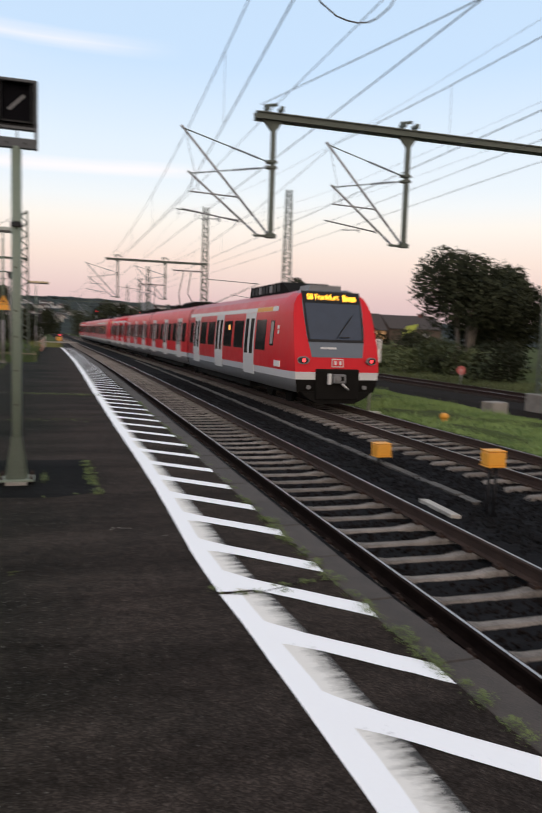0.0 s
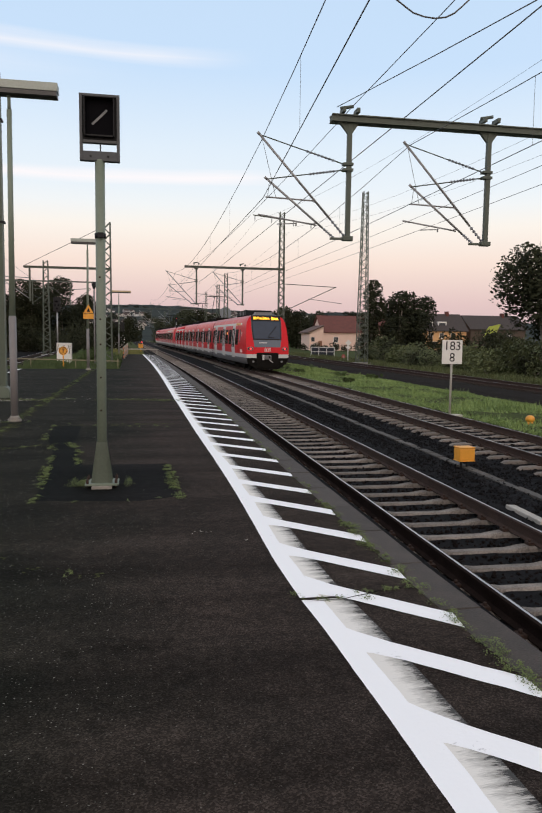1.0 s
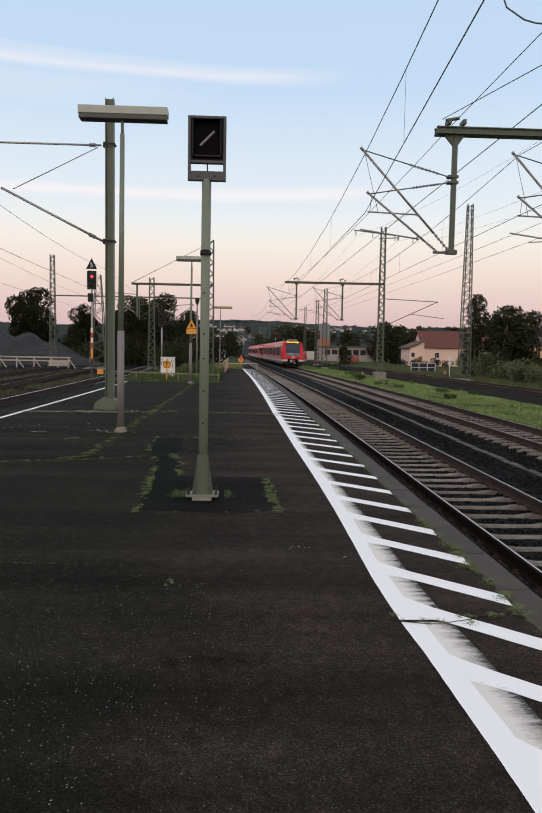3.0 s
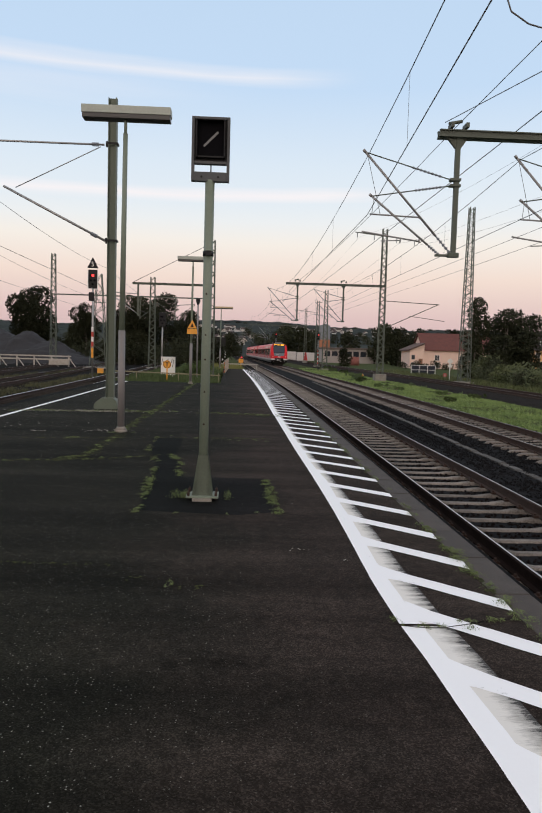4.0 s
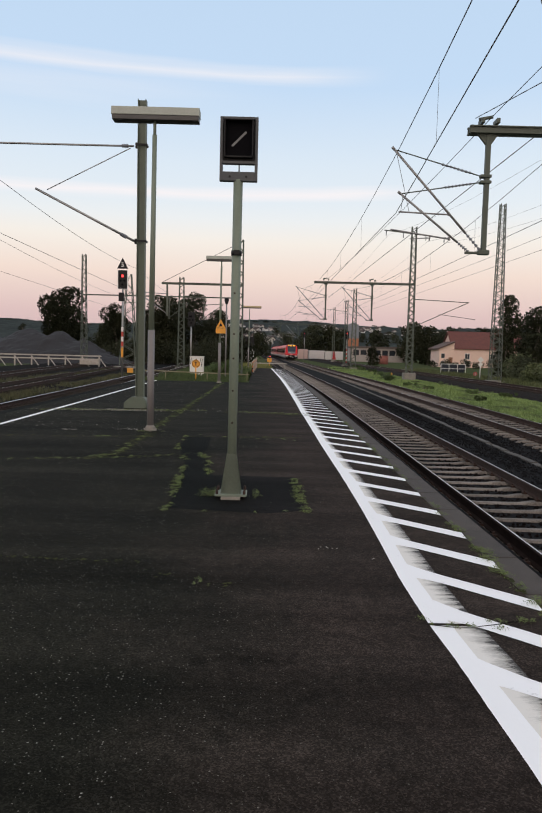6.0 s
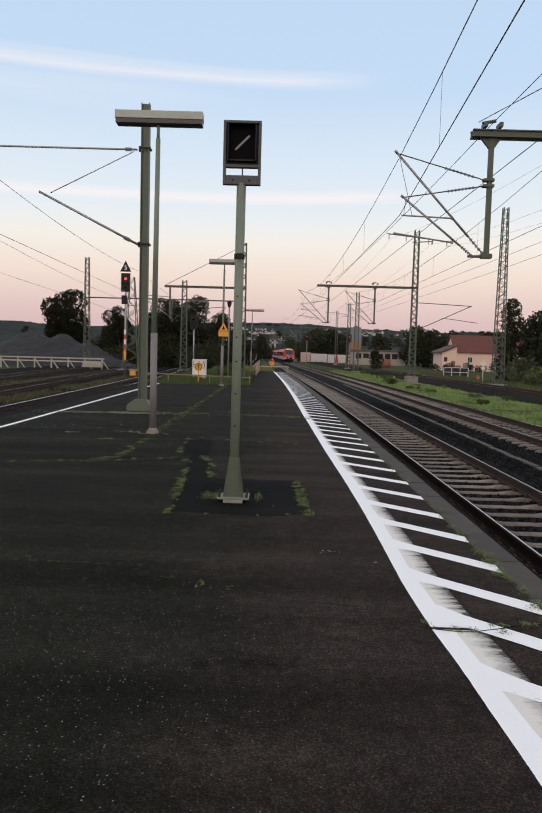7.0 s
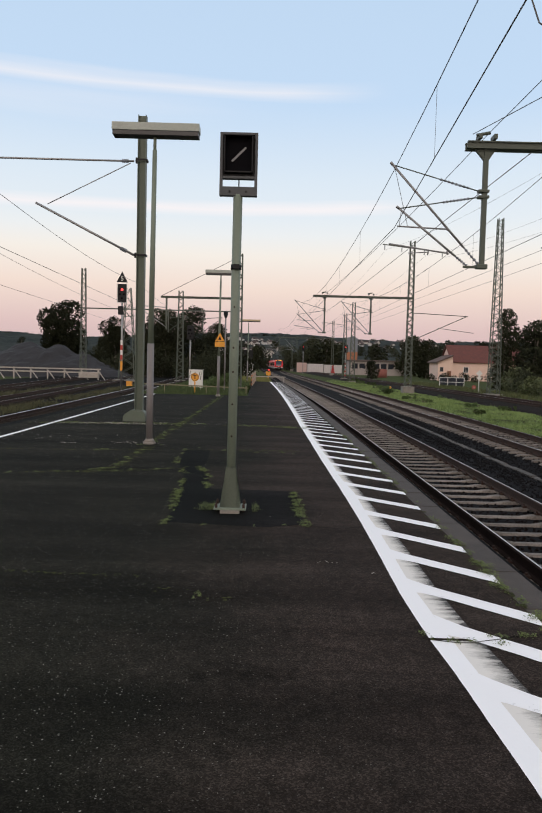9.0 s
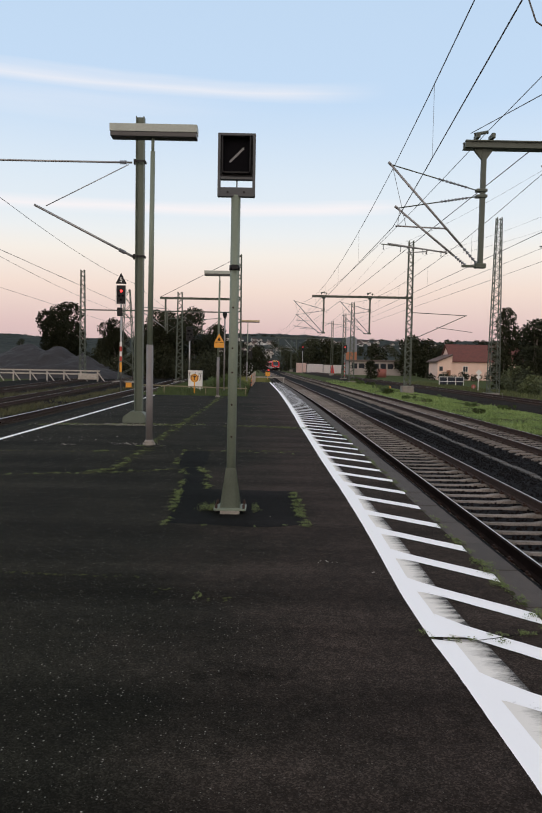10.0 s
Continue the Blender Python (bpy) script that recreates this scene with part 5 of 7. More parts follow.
def cab_car(label):
    length = 17.9
    t = thing("train_car", label, "train", "train cars")
    car_body(t, length, True)
    # cab end: forehead, screen, lower mask, display, lamps, coupler
    face_panel("front_mask", [(-.86, 1.60), (.86, 1.60), (.98, 2.3), (1.02, 3.0), (1.02, 3.40), (.84, 3.70), (-.84, 3.70), (-1.02, 3.40), (-1.02, 3.0), (-.98, 2.3)], .012, MASK, t, "blue-grey cab mask")
    face_panel("screen_seal", [(-.95, 2.08), (.95, 2.08), (.99, 2.7), (1.0, 3.70), (-1.0, 3.70), (-.99, 2.7)], .020, BLACK, t, "black rubber screen surround")
    face_panel("windscreen", [(-.88, 2.16), (.88, 2.16), (.92, 2.7), (.94, 3.31), (-.94, 3.31), (-.92, 2.7)], .030, SCREEN, t, "raked dark windscreen")
    disp = face_panel("destination_display", [(-.94, 3.34), (.94, 3.34), (.90, 3.66), (-.90, 3.66)], .034, BLACK, t, "black destination display")
    curve = bpy.data.curves.new("display_text", "FONT")
    curve.body, curve.size, curve.align_x, curve.align_y = "S8 Frankfurt", .262, "LEFT", "CENTER"
    txt = bpy.data.objects.new("display_text", curve)
    curve.space_character, curve.offset = .86, .004
    me = bpy.data.meshes.new_from_object(txt)
    bpy.data.objects.remove(txt)
    me.materials.append(AMBER)
    ob = new("display_text", me)
    ob.parent = disp
    lean = math.degrees(math.atan2(rake(3.62) - rake(3.38), .24))
    ob.matrix_basis = pose(-.86, rake(3.5) - .045, 3.505, 90 - lean, 0, 0)
    x = .38
    for w in (.10, .05, .07, .07, .07):
        face_panel("display_bar", [(x, 3.40), (x + w, 3.40), (x + w, 3.60 if w > .09 else 3.55), (x, 3.60 if w > .09 else 3.55)], .045, AMBER, disp)
        x += w + .022
    bm = B()
    bar(bm, (.02, rake(2.2) - .06, 2.22), (.62, rake(2.85) - .06, 2.95), .012, .03)
    bar(bm, (.10, rake(2.24) - .06, 2.24), (.45, rake(2.24) - .06, 2.24), .012, .03)
    part("wiper", bm, BLACK, t)
    face_panel("mask_lettering", [(-.55, 1.86), (-.02, 1.86), (-.02, 1.92), (-.55, 1.92)], .02, LIGHTGREY, t)
    logo = face_panel("logo_plate", [(-.20, 1.30), (.20, 1.30), (.20, 1.56), (-.20, 1.56)], .02, LIGHTGREY, t, "white logo plate with a red field")
    face_panel("logo_field", [(-.17, 1.33), (.17, 1.33), (.17, 1.53), (-.17, 1.53)], .026, RED, logo)
    for i in (-1, 1):
        face_panel("logo_bar", [(i * .08 - .04, 1.37), (i * .08 + .04, 1.37), (i * .08 + .04, 1.49), (i * .08 - .04, 1.49)], .030, LIGHTGREY, logo)
    for s in (-1, 1):
        bm = B()
        m = pose(s * 1.16, .035, 1.50, 90, 0, s * 18)
        bmesh.ops.create_cone(bm, cap_ends=True, segments=20, radius1=.215, radius2=.20, depth=.06, matrix=m @ Matrix.Diagonal((1, .60, 1, 1)))
        lamp = part("lamp_housing", bm, SKIRT, t, "dark oval lamp housing")
        bm = B()
        bmesh.ops.create_cone(bm, cap_ends=True, segments=20, radius1=.17, radius2=.16, depth=.075, matrix=m @ Matrix.Diagonal((1, .56, 1, 1)))
        part("lamp_glass", bm, TGLASS, lamp)
        bm = B()
        bmesh.ops.create_cone(bm, cap_ends=True, segments=16, radius1=.062, radius2=.058, depth=.10, matrix=pose(s * 1.13, .025, 1.50, 90, 0, s * 18))
        part("tail_light", bm, TAIL, lamp, "glowing red tail light")
    # no hollow here: a near-black block paints the shade of the recess
    bm = B()
    box(bm, -.74, .74, -.035, .5, .26, 1.24, .05)
    part("coupler_recess", bm, UNDER, t, "black block standing for the shade in the coupler recess")
    bm = B()
    box(bm, -.20, .22, -.20, .1, .80, 1.08, .03)
    rod(bm, (-.06, -.26, .95), (-.06, .1, .95), .09, 12)
    part("coupler", bm, SKIRT, t, "grey automatic coupler")
    bm = B()
    box(bm, -.36, -.24, -.14, .1, .76, 1.10, .02)
    part("coupler_plate", bm, LIGHTGREY, t)
    bm = B()
    box(bm, .02, .14, -.225, -.19, .88, 1.02, .01)
    part("coupler_socket", bm, UNDER, t)
    bm = B()
    rod(bm, (.10, -.18, .78), (.34, -.10, .60), .035, 6)
    part("coupler_hose", bm, LIGHTGREY, t)
    for s in (-1, 1):
        bm = B()
        rod(bm, (s * .95, .0, .66), (s * .95, .3, .66), .07, 8)
        part("step_light", bm, SKIRT, t)
    bm = B()
    prism(bm, [(-.62, .14), (.62, .14), (1.02, .34), (1.20, .52), (-1.20, .52), (-1.02, .34)], .02, .5)
    part("rail_guard", bm, UNDER, t, "black plough plate narrowing towards the rails")
    for s in (-1, 1):
        side_panel("cab_window", 2.15, 2.55, 1.9, 2.75, s, TGLASS, t, .014, "narrow cab side window")
        side_panel("number_panel", 1.35, 1.95, 1.22, 1.42, s, WHITEPAINT, t, .02, "small white number panel")
        for dz in (.0, .16):
            side_panel("white_mark", 1.62, 1.74 + dz * .3, 2.30 + dz, 2.42 + dz, s, WHITEPAINT, t, .014, "small white marking")
        side_panel("light_band", 2.0, 17.6, 3.06, 3.22, s, LIGHTGREY, t, .008, "light grey band above the windows")
        side_panel("cab_blind", 2.2, 2.5, 1.95, 2.7, s, mat("dim_cab_blind", (.30, .29, .27), .6, .85, 4, 40, 0), t, .020, "pale blind behind the cab window")
        side_panel("class_stripe", 2.6, 4.5, 3.07, 3.21, s, YELLOW, t, .014, "yellow first-class stripe")
    doors_and_windows(t, length, (5.25, 10.35, 15.45), 2.9, length - .35)
    side_panel("lit_window", 8.3, 8.62, 2.42, 2.62, -1, CABIN, t, .02, "window with a lamp glowing inside")
    bm = B()
    prism(bm, [(2.4, 3.70), (7.6, 3.70), (7.4, 4.12), (3.3, 4.12)], -.86, .86)
    bmesh.ops.transform(bm, matrix=pose(0, 0, 0, 0, 0, 90), verts=bm.verts[:])
    bmesh.ops.recalc_face_normals(bm, faces=bm.faces[:])
    grille = part("roof_equipment", bm, UNDER, t, "dark roof equipment box with a slanted end")
    for s in (-1, 1):
        for i in range(8):
            bm = B()
            box(bm, s * .865 - .012, s * .865 + .012, 3.5 + i * .48, 3.86 + i * .48, 3.80, 4.06)
            part("grille_panel", bm, SKIRT if i % 3 == 2 else BLACK, grille)
    bm = B()
    prism(bm, [(-.60, 3.66), (.60, 3.66), (.54, 3.93), (-.54, 3.93)], 1.35, 2.3)
    part("roof_box", bm, SKIRT, t)
    bogie(t, 3.4)
    bogie(t, length)
    bm = B()
    box(bm, -1.3, 1.3, 5.6, length - 2, .25, .52, .04)
    part("underfloor_box", bm, UNDER, t)
    return t, length


def mid_car(label, pantograph=True):
    length = 15.46
    t = thing("train_car", label, "train", "train cars")
    car_body(t, length, False)
    doors_and_windows(t, length, (2.7, 7.73, 12.76), .35, length - .35)
    bogie(t, length)
    bm = B()
    box(bm, -1.3, 1.3, 2, length - 2, .25, .52, .04)
    part("underfloor_box", bm, UNDER, t)
    roof_gear(t, 2.0, 5.0, .34, .95)
    if pantograph:
        for s in (-.5, .5):
            bm = B()
            rod(bm, (s, 8.0, 3.98), (s * .6, 9.6, 4.9), .03, 6)
            part("pantograph_lower_arm", bm, UNDER, t)
            bm = B()
            rod(bm, (s * .6, 9.6, 4.9), (s * .5, 8.2, 6.3), .025, 6)
            part("pantograph_upper_arm", bm, UNDER, t)
        for y in (8.2, 8.4):
            bm = B()
            rod(bm, (-.95, y, 6.31), (.95, y, 6.31), .03, 6)
            part("contact_strip", bm, UNDER, t)
        bm = B()
        box(bm, -.8, .8, 7.4, 10, 3.8, 4.0, .02)
        part("pantograph_base", bm, UNDER, t)
    return t, length


SPEED, START = 25.0, 20.6
CARS = []


def build_train():
    """Two coupled four-car units; each car keeps its own place on the line."""
    cab, lc = cab_car("red and grey electric railcar, amber display, red tail lights")
    mid, lm = mid_car("red and light grey middle car with a pantograph")
    gap = .22
    off = 0.0
    for unit in range(2):
        CARS.append((cab if unit == 0 else copy_thing(cab, Matrix.Identity(4)), off, 1, lc))
        off += lc + gap
        CARS.append((mid if unit == 0 else copy_thing(mid, Matrix.Identity(4)), off, 1, lm))
        off += lm + gap
        CARS.append((copy_thing(mid, Matrix.Identity(4)), off, 1, lm))
        off += lm + gap
        CARS.append((copy_thing(cab, Matrix.Identity(4)), off, -1, lc))
        off += lc + .9


build_train()


def car_pose(t, off, way, length):
    y0 = START + SPEED * t + off
    y1 = y0 + length
    x0, x1 = FAR + bend(y0), FAR + bend(y1)
    turn = -math.degrees(math.atan2(x1 - x0, length))
    if way > 0:
        return pose(x0, y0, RAIL, 0, 0, turn)
    return pose(x1, y1, RAIL, 0, 0, turn + 180)
# ---- the line's small equipment ----
strip("white_line", -6.27, -6.15, 6, 40, .004, PAINT, .3, platform, "white painted safety line on the far side", wob=.01)


def cable_trough():
    t = thing("cable_trough", "grey-brown concrete cable trough lids between the tracks", "cable trough", kind="structure")
    y, first = 9.2, None
    while y < 60:
        x = 6.24 + max(0, y - 18) * .012 + bend(y)
        m = pose(x, y, -.585 + rnd(-.014, .006), 0, rnd(-2, 2), rnd(-1.5, 1.5) - (.7 if y > 18 else 0))
        if first is None:
            bm = B()
            box(bm, -.085, .085, .004, .49, -.05, .0, .008)
            first = part("lid", bm, mat("trough_concrete", (.105, .095, .085), .95, .45, 4, 50, .4, spread=.25), t)
            first.matrix_basis = m
        else:
            share(first, m, t)
        y += .5


cable_trough()


def yellow_box(x, y, turn, label, s=1.0, lift=0.0, z=-.60):
    t = thing("track_box", label, "equipment box", "yellow track boxes", at=(x, y, z), turn=turn)
    bm = B()
    box(bm, -.21 * s, .21 * s, -.16 * s, .16 * s, lift + .13 * s, lift + .44 * s, .025)
    part("housing", bm, YELLOW, t)
    bm = B()
    box(bm, -.215 * s, .215 * s, -.175 * s, .175 * s, lift + .115 * s, lift + .14 * s, .008)
    part("flange", bm, YELLOW, t)
    bm = B()
    box(bm, -.215 * s, .215 * s, -.17 * s, .17 * s, lift + .44 * s, lift + .47 * s, .012)
    part("lid", bm, YELLOW, t)
    for dx in (-.08, .08):
        bm = B()
        rod(bm, (dx * s, 0, -.05), (dx * s, 0, lift + .12 * s), .035 * s, 8)
        part("foot", bm, BLACK, t)


yellow_box(6.20, 12.55, 3, "yellow-orange track equipment box on two black feet", .78, .04)
yellow_box(5.98, 8.5, -4, "yellow-orange track equipment box on a tall dark stand", .68, .62)
yellow_box(-12.5, 64, 0, "small yellow track box among the sidings", 1.2)

bm = B()
box(bm, -.075, .075, -.48, .48, 0, .10, .012, pose(5.24, 8.65, -.59, 0, 4, -2))
tagged(part("plank", bm, WOOD_WHITE), "short pale weathered board lying on the ballast", "board")
bm = B()
bmesh.ops.create_icosphere(bm, subdivisions=2, radius=.14, matrix=pose(11.45, 19.05, -.46) @ Matrix.Diagonal((1, 1, .82, 1)))
rod(bm, (11.45, 19.05, -.75), (11.45, 19.05, -.5), .09, 10)
tagged(part("marker_cap", bm, YELLOW, smooth=True), "yellow rounded marker cap standing in the grass", "marker")
bm = B()
box(bm, -.35, .35, -.3, .3, -.2, .32, .04, pose(14.85, 21.4, -.55, 0, 0, 10))
tagged(part("concrete_block", bm, CONCRETE), "pale grey concrete block in the grass", "block")


bm = B()
bmesh.ops.create_icosphere(bm, subdivisions=2, radius=.17, matrix=pose(13.30, 76.00, -.36) @ Matrix.Diagonal((1, 1, .85, 1)))
rod(bm, (13.30, 76.00, -.75), (13.30, 76.00, -.4), .10, 10)
tagged(part("marker_cap", bm, YELLOW, smooth=True), "yellow rounded marker cap far along the grass strip", "marker")


def numerals(text, size, m, parent, material, name="inscription"):
    curve = bpy.data.curves.new(name, "FONT")
    curve.body, curve.size, curve.align_x, curve.align_y, curve.extrude = text, size, "CENTER", "CENTER", .002
    tmp = bpy.data.objects.new(name, curve)
    me = bpy.data.meshes.new_from_object(tmp)
    bpy.data.objects.remove(tmp)
    me.materials.append(material)
    ob = new(name, me)
    ob.parent = parent
    ob.matrix_basis = m
    return ob


def kilometre_sign():
    t = thing("kilometre_sign", "white square kilometre plate with black numerals on a pale post", "sign", at=(9.97, 21.3, -.62))
    bm = B()
    rod(bm, (-.03, .03, 0), (-.03, .03, 2.35), .035, 10)
    part("post", bm, mat("pale_post", (.42, .40, .36), .7, .7, 5, 50, .1), t)
    bm = B()
    box(bm, -.385, .305, -.02, .005, 1.70, 2.47, .008)
    plate = part("plate", bm, WHITEPAINT, t)
    numerals("183", .40, pose(-.04, -.024, 2.27, 90), plate, BLACK)
    numerals("8", .40, pose(-.04, -.024, 1.90, 90), plate, BLACK)
    bm = B()
    box(bm, -.32, .34, -.22, .18, -.02, .06, .01)
    part("foot_slab", bm, mat("pale_slab", (.50, .47, .38), .85, .6, 5, 50, .2), t)


kilometre_sign()


PALE_RED = mat("pale_red", (.50, .26, .24), .6, .8, 5, 40, .05)


def round_sign(x, y, z, r, material, label):
    t = thing("round_sign", label, "sign", at=(x, y, -.7))
    bm = B()
    rod(bm, (0, 0, 0), (0, 0, z + .7), .035, 8)
    part("post", bm, GALV, t)
    bm = B()
    rod(bm, (0, -.02, z + .7), (0, .01, z + .7), r, 20)
    part("disc", bm, material, t)
    bm = B()
    rod(bm, (0, -.03, z + .7), (0, -.021, z + .7), r * .4, 20)
    part("centre", bm, PALE_RED, t)


round_sign(22.2, 35.5, .20, .27, mat("faded_red", (.45, .10, .09), .6, .8, 5, 40, .05), "faded red and white round sign on a thin post")
round_sign(22.1, 75, -.10, .22, MATS["faded_red"], "small faded red round sign low beside the single track")


def diamond_sign(x, y):
    t = thing("diamond_sign", "small pale blue-white sign plates on a thin white post", "sign", at=(x, y, -.7))
    bm = B()
    rod(bm, (0, 0, 0), (0, 0, 2.3), .05, 8)
    part("post", bm, WHITEPAINT, t)
    for z, s in ((2.1, .34), (1.62, .26)):
        bm = B()
        prism(bm, [(0, z - s), (s, z), (0, z + s), (-s, z)], -.07, -.05)
        part("plate", bm, WHITEPAINT, t)


diamond_sign(22.0, 73)


def signal(x, y, z, label, plate="", lit=REDLAMP, striped=False, base=-.6):
    t = thing("railway_signal", label, "signal", "railway signals", at=(x, y, base))
    h = z - base
    bm = B()
    rod(bm, (0, .12, 0), (0, .12, h), .075, 10)
    part("mast", bm, GALV, t)
    if striped:
        for i in range(7):
            bm = B()
            box(bm, -.10, .10, .02, .04, .5 + i * .36, .5 + i * .36 + (.34 if i % 2 else .36))
            part("mast_band", bm, WHITEPAINT if i % 2 else mat("sign_red", (.5, .05, .04), .5, .85, 5, 40, .03), t)
    bm = B()
    box(bm, -.36, .36, .0, .12, h - .75, h + .75, .05)
    head = part("signal_head", bm, BLACK, t)
    bm = B()
    for sx in (-1, 1) if plate else ():
        box(bm, sx * .385 - .012, sx * .385 + .012, -.01, .1, h - .78, h + .78)
    box(bm, -.397, .397, -.01, .1, h - .80, h - .775)
    part("white_edge", bm, WHITEPAINT if plate else BLACK, t)
    bm = B()
    rod(bm, (0, -.03, h + .28), (0, -.005, h + .28), .11, 14)
    part("red_light", bm, lit, head, "lit red lamp")
    for dx, dz in ((-.16, -.1), (.16, -.1), (0, -.42), (-.16, .28)):
        bm = B()
        rod(bm, (dx, -.06, h + dz), (dx, -.005, h + dz), .09, 12)
        part("dark_light", bm, LENS, head)
    if plate:
        bm = B()
        prism(bm, [(-.45, h + .86), (.45, h + .86), (0, h + 1.75)], .0, .03)
        tri = part("triangle_plate", bm, BLACK, t, "black triangle plate")
        numerals(plate, .52, pose(0, -.006, h + 1.16, 90), tri, WHITEPAINT)
        bm = B()
        box(bm, -.32, .12, .0, .14, h - 1.75, h - 1.05, .03)
        part("indicator_box", bm, BLACK, t)
        bm = B()
        box(bm, -.09, .09, .02, .04, 1.6, 2.4)
        part("mast_plate", bm, YELLOW, t)
        for i in range(4):
            bm = B()
            box(bm, -.09, .09, .02, .04, 2.5 + i * .4, 2.88 + i * .4)
            part("mast_band", bm, WHITEPAINT if i % 2 else mat("sign_red", (.5, .05, .04), .5, .85, 5, 40, .03), t)
    return t


signal(-11.95, 57.7, 7.3, "tall signal mast with red light and a black triangle numbered five", "5")
signal(-8.35, 76, 5.0, "dark signal with a small unlit head before the trees", lit=LENS)
signal(9.7, 192, 6.4, "signal showing red beside the main line")
signal(14.5, 131, 5.0, "signal showing red on a striped mast", striped=True)


def rear_light():
    """A low red lamp beyond the platform's end, between the tracks."""
    t = thing("track_lamp", "small red lamp on a low post beside the near track", "lamp", at=(.45 + bend(185) + 3.2, 185, -.6))
    bm = B()
    rod(bm, (0, 0, 0), (0, 0, .75), .06, 8)
    part("post", bm, BLACK, t)
    bm = B()
    bmesh.ops.create_icosphere(bm, subdivisions=2, radius=.2, matrix=pose(0, -.05, .85))
    part("lamp", bm, REDLAMP, t)


rear_light()


# ---- grass strip and weeds ----
def grass_field(name, x0, x1, y0, y1, count, h, material, label, z=-.62, clump=1.0):
    v, f = [], []
    made = 0
    while made < count:
        x, y = rnd(x0, x1), y0 + (y1 - y0) * random.random() ** 1.6
        d = noise.noise((x * .55, y * .35, 11)) * clump
        if random.random() > .62 + d:
            continue
        made += 1
        o = bend(y)
        top = h * (.45 + .9 * random.random() + .8 * max(d, 0))
        a, w = rnd(0, math.tau), rnd(.008, .02) * (1 + y / 40)
        lean = rnd(.1, .7) * top
        dx, dy = math.cos(a), math.sin(a)
        k = len(v)
        v += [(x + o - dy * w, y + dx * w, z), (x + o + dy * w, y - dx * w, z), (x + o + dx * lean, y + dy * lean, z + top)]
        f.append((k, k + 1, k + 2))
    return tagged(mesh_part(name, v, f, material), label, "grass", kind="stuff")


def bank(name, x0, x1, y0, y1, hgt, material, label, seed):
    """Uneven low bank of soil."""
    nx, ny = 14, int((y1 - y0) / 1.2)
    v, f = [], []
    for j in range(ny + 1):
        y = y0 + (y1 - y0) * j / ny
        for i in range(nx + 1):
            u = i / nx
            e = min(u, 1 - u) * 6
            x = x0 + (x1 - x0) * u + bend(y)
            z = -.80 + min(1, e) * (hgt + .12 * noise.noise((x * .6, y * .4, seed)))
            v.append((x, y, z))
    w = nx + 1
    for j in range(ny):
        for i in range(nx):
            a = j * w + i
            f.append((a, a + 1, a + 1 + w, a + w))
    tagged(mesh_part(name, v, f, material), label, "grass bank", kind="structure")


bank("grass_bank", 10.2, 15.0, -40, 220, .20, EARTH, "low grassy bank between the tracks", 3)
grass_field("grass_strip", 10.25, 14.9, 11, 100, 75000, .075, GRASS, "long green grass on the strip between the tracks")
grass_field("grass_tall_weeds", 10.6, 14.6, 20, 110, 3500, .17, GRASS, "taller weed clumps in the grass strip", clump=1.6)
grass_field("verge_weeds", 22.2, 26, 24, 110, 16000, .26, mat("rough_verge", (.125, .15, .055), .85, .5, .9, 14, 0, tint=(.055, .065, .025)), "rough dull green verge along the single track")
grass_field("platform_end_weeds", -7.3, -1.1, 40.4, 75, 16000, .34, mat("shaded_weeds", (.085, .125, .036), .85, .5, 1.2, 14, 0, tint=(.035, .055, .018)), "green weeds beyond the platform end", z=-.35)
grass_field("platform_end_weeds", -2.2, 1.2, 74, 100, 5000, .5, mat("yellowing_grass", (.21, .20, .06), .8, .6, 2, 14, 0, tint=(.12, .14, .04)), "yellowing weeds at the far platform end", z=-.5)
SCRUB = mat("dusty_scrub", (.10, .105, .045), .85, .5, 1.2, 14, 0, tint=(.045, .045, .022))
for x0, x1 in ((-12.9, -11.2), (-17.6, -15.6)):
    grass_field("siding_weeds", x0, x1, 30, 75, 2600, .16, SCRUB, "sparse dusty weeds between the siding tracks", z=-.62, clump=1.8)
bank("platform_end_bank", -7.4, -.9, 40.3, 100, .48, EARTH, "earth bank beyond the platform end", 5)


# ---- trees ----
def leaf_cloud(blobs, count, size, material, name, parent=None, label=""):
    """Many small leaf sprays scattered through a crown made of uneven lobes."""
    v, f = [], []
    per = [b[3] ** 2 for b in blobs]
    tot = sum(per)
    for (cx, cy, cz, r, sq), share_ in zip(blobs, per):
        for _ in range(int(count * share_ / tot)):
            d = Vector((random.gauss(0, 1), random.gauss(0, 1), random.gauss(0, 1))).normalized()
            q = r * (.55 + .5 * random.random() ** .5) * (1 + .25 * noise.noise(d * 2.3 + Vector((cx, cy, cz))))
            p = Vector((cx, cy, cz)) + Vector((d.x * q, d.y * q, d.z * q * sq))
            s = size * rnd(.5, 1.3)
            a = Vector((rnd(-1, 1), rnd(-1, 1), rnd(-1, 1))).normalized()
            b = a.orthogonal().normalized()
            k = len(v)
            v += [tuple(p + a * s), tuple(p + b * s * .55), tuple(p - a * s * .8), tuple(p - b * s * .55)]
            f.append((k, k + 1, k + 2, k + 3))
    return mesh_part(name, v, f, material, parent, label)


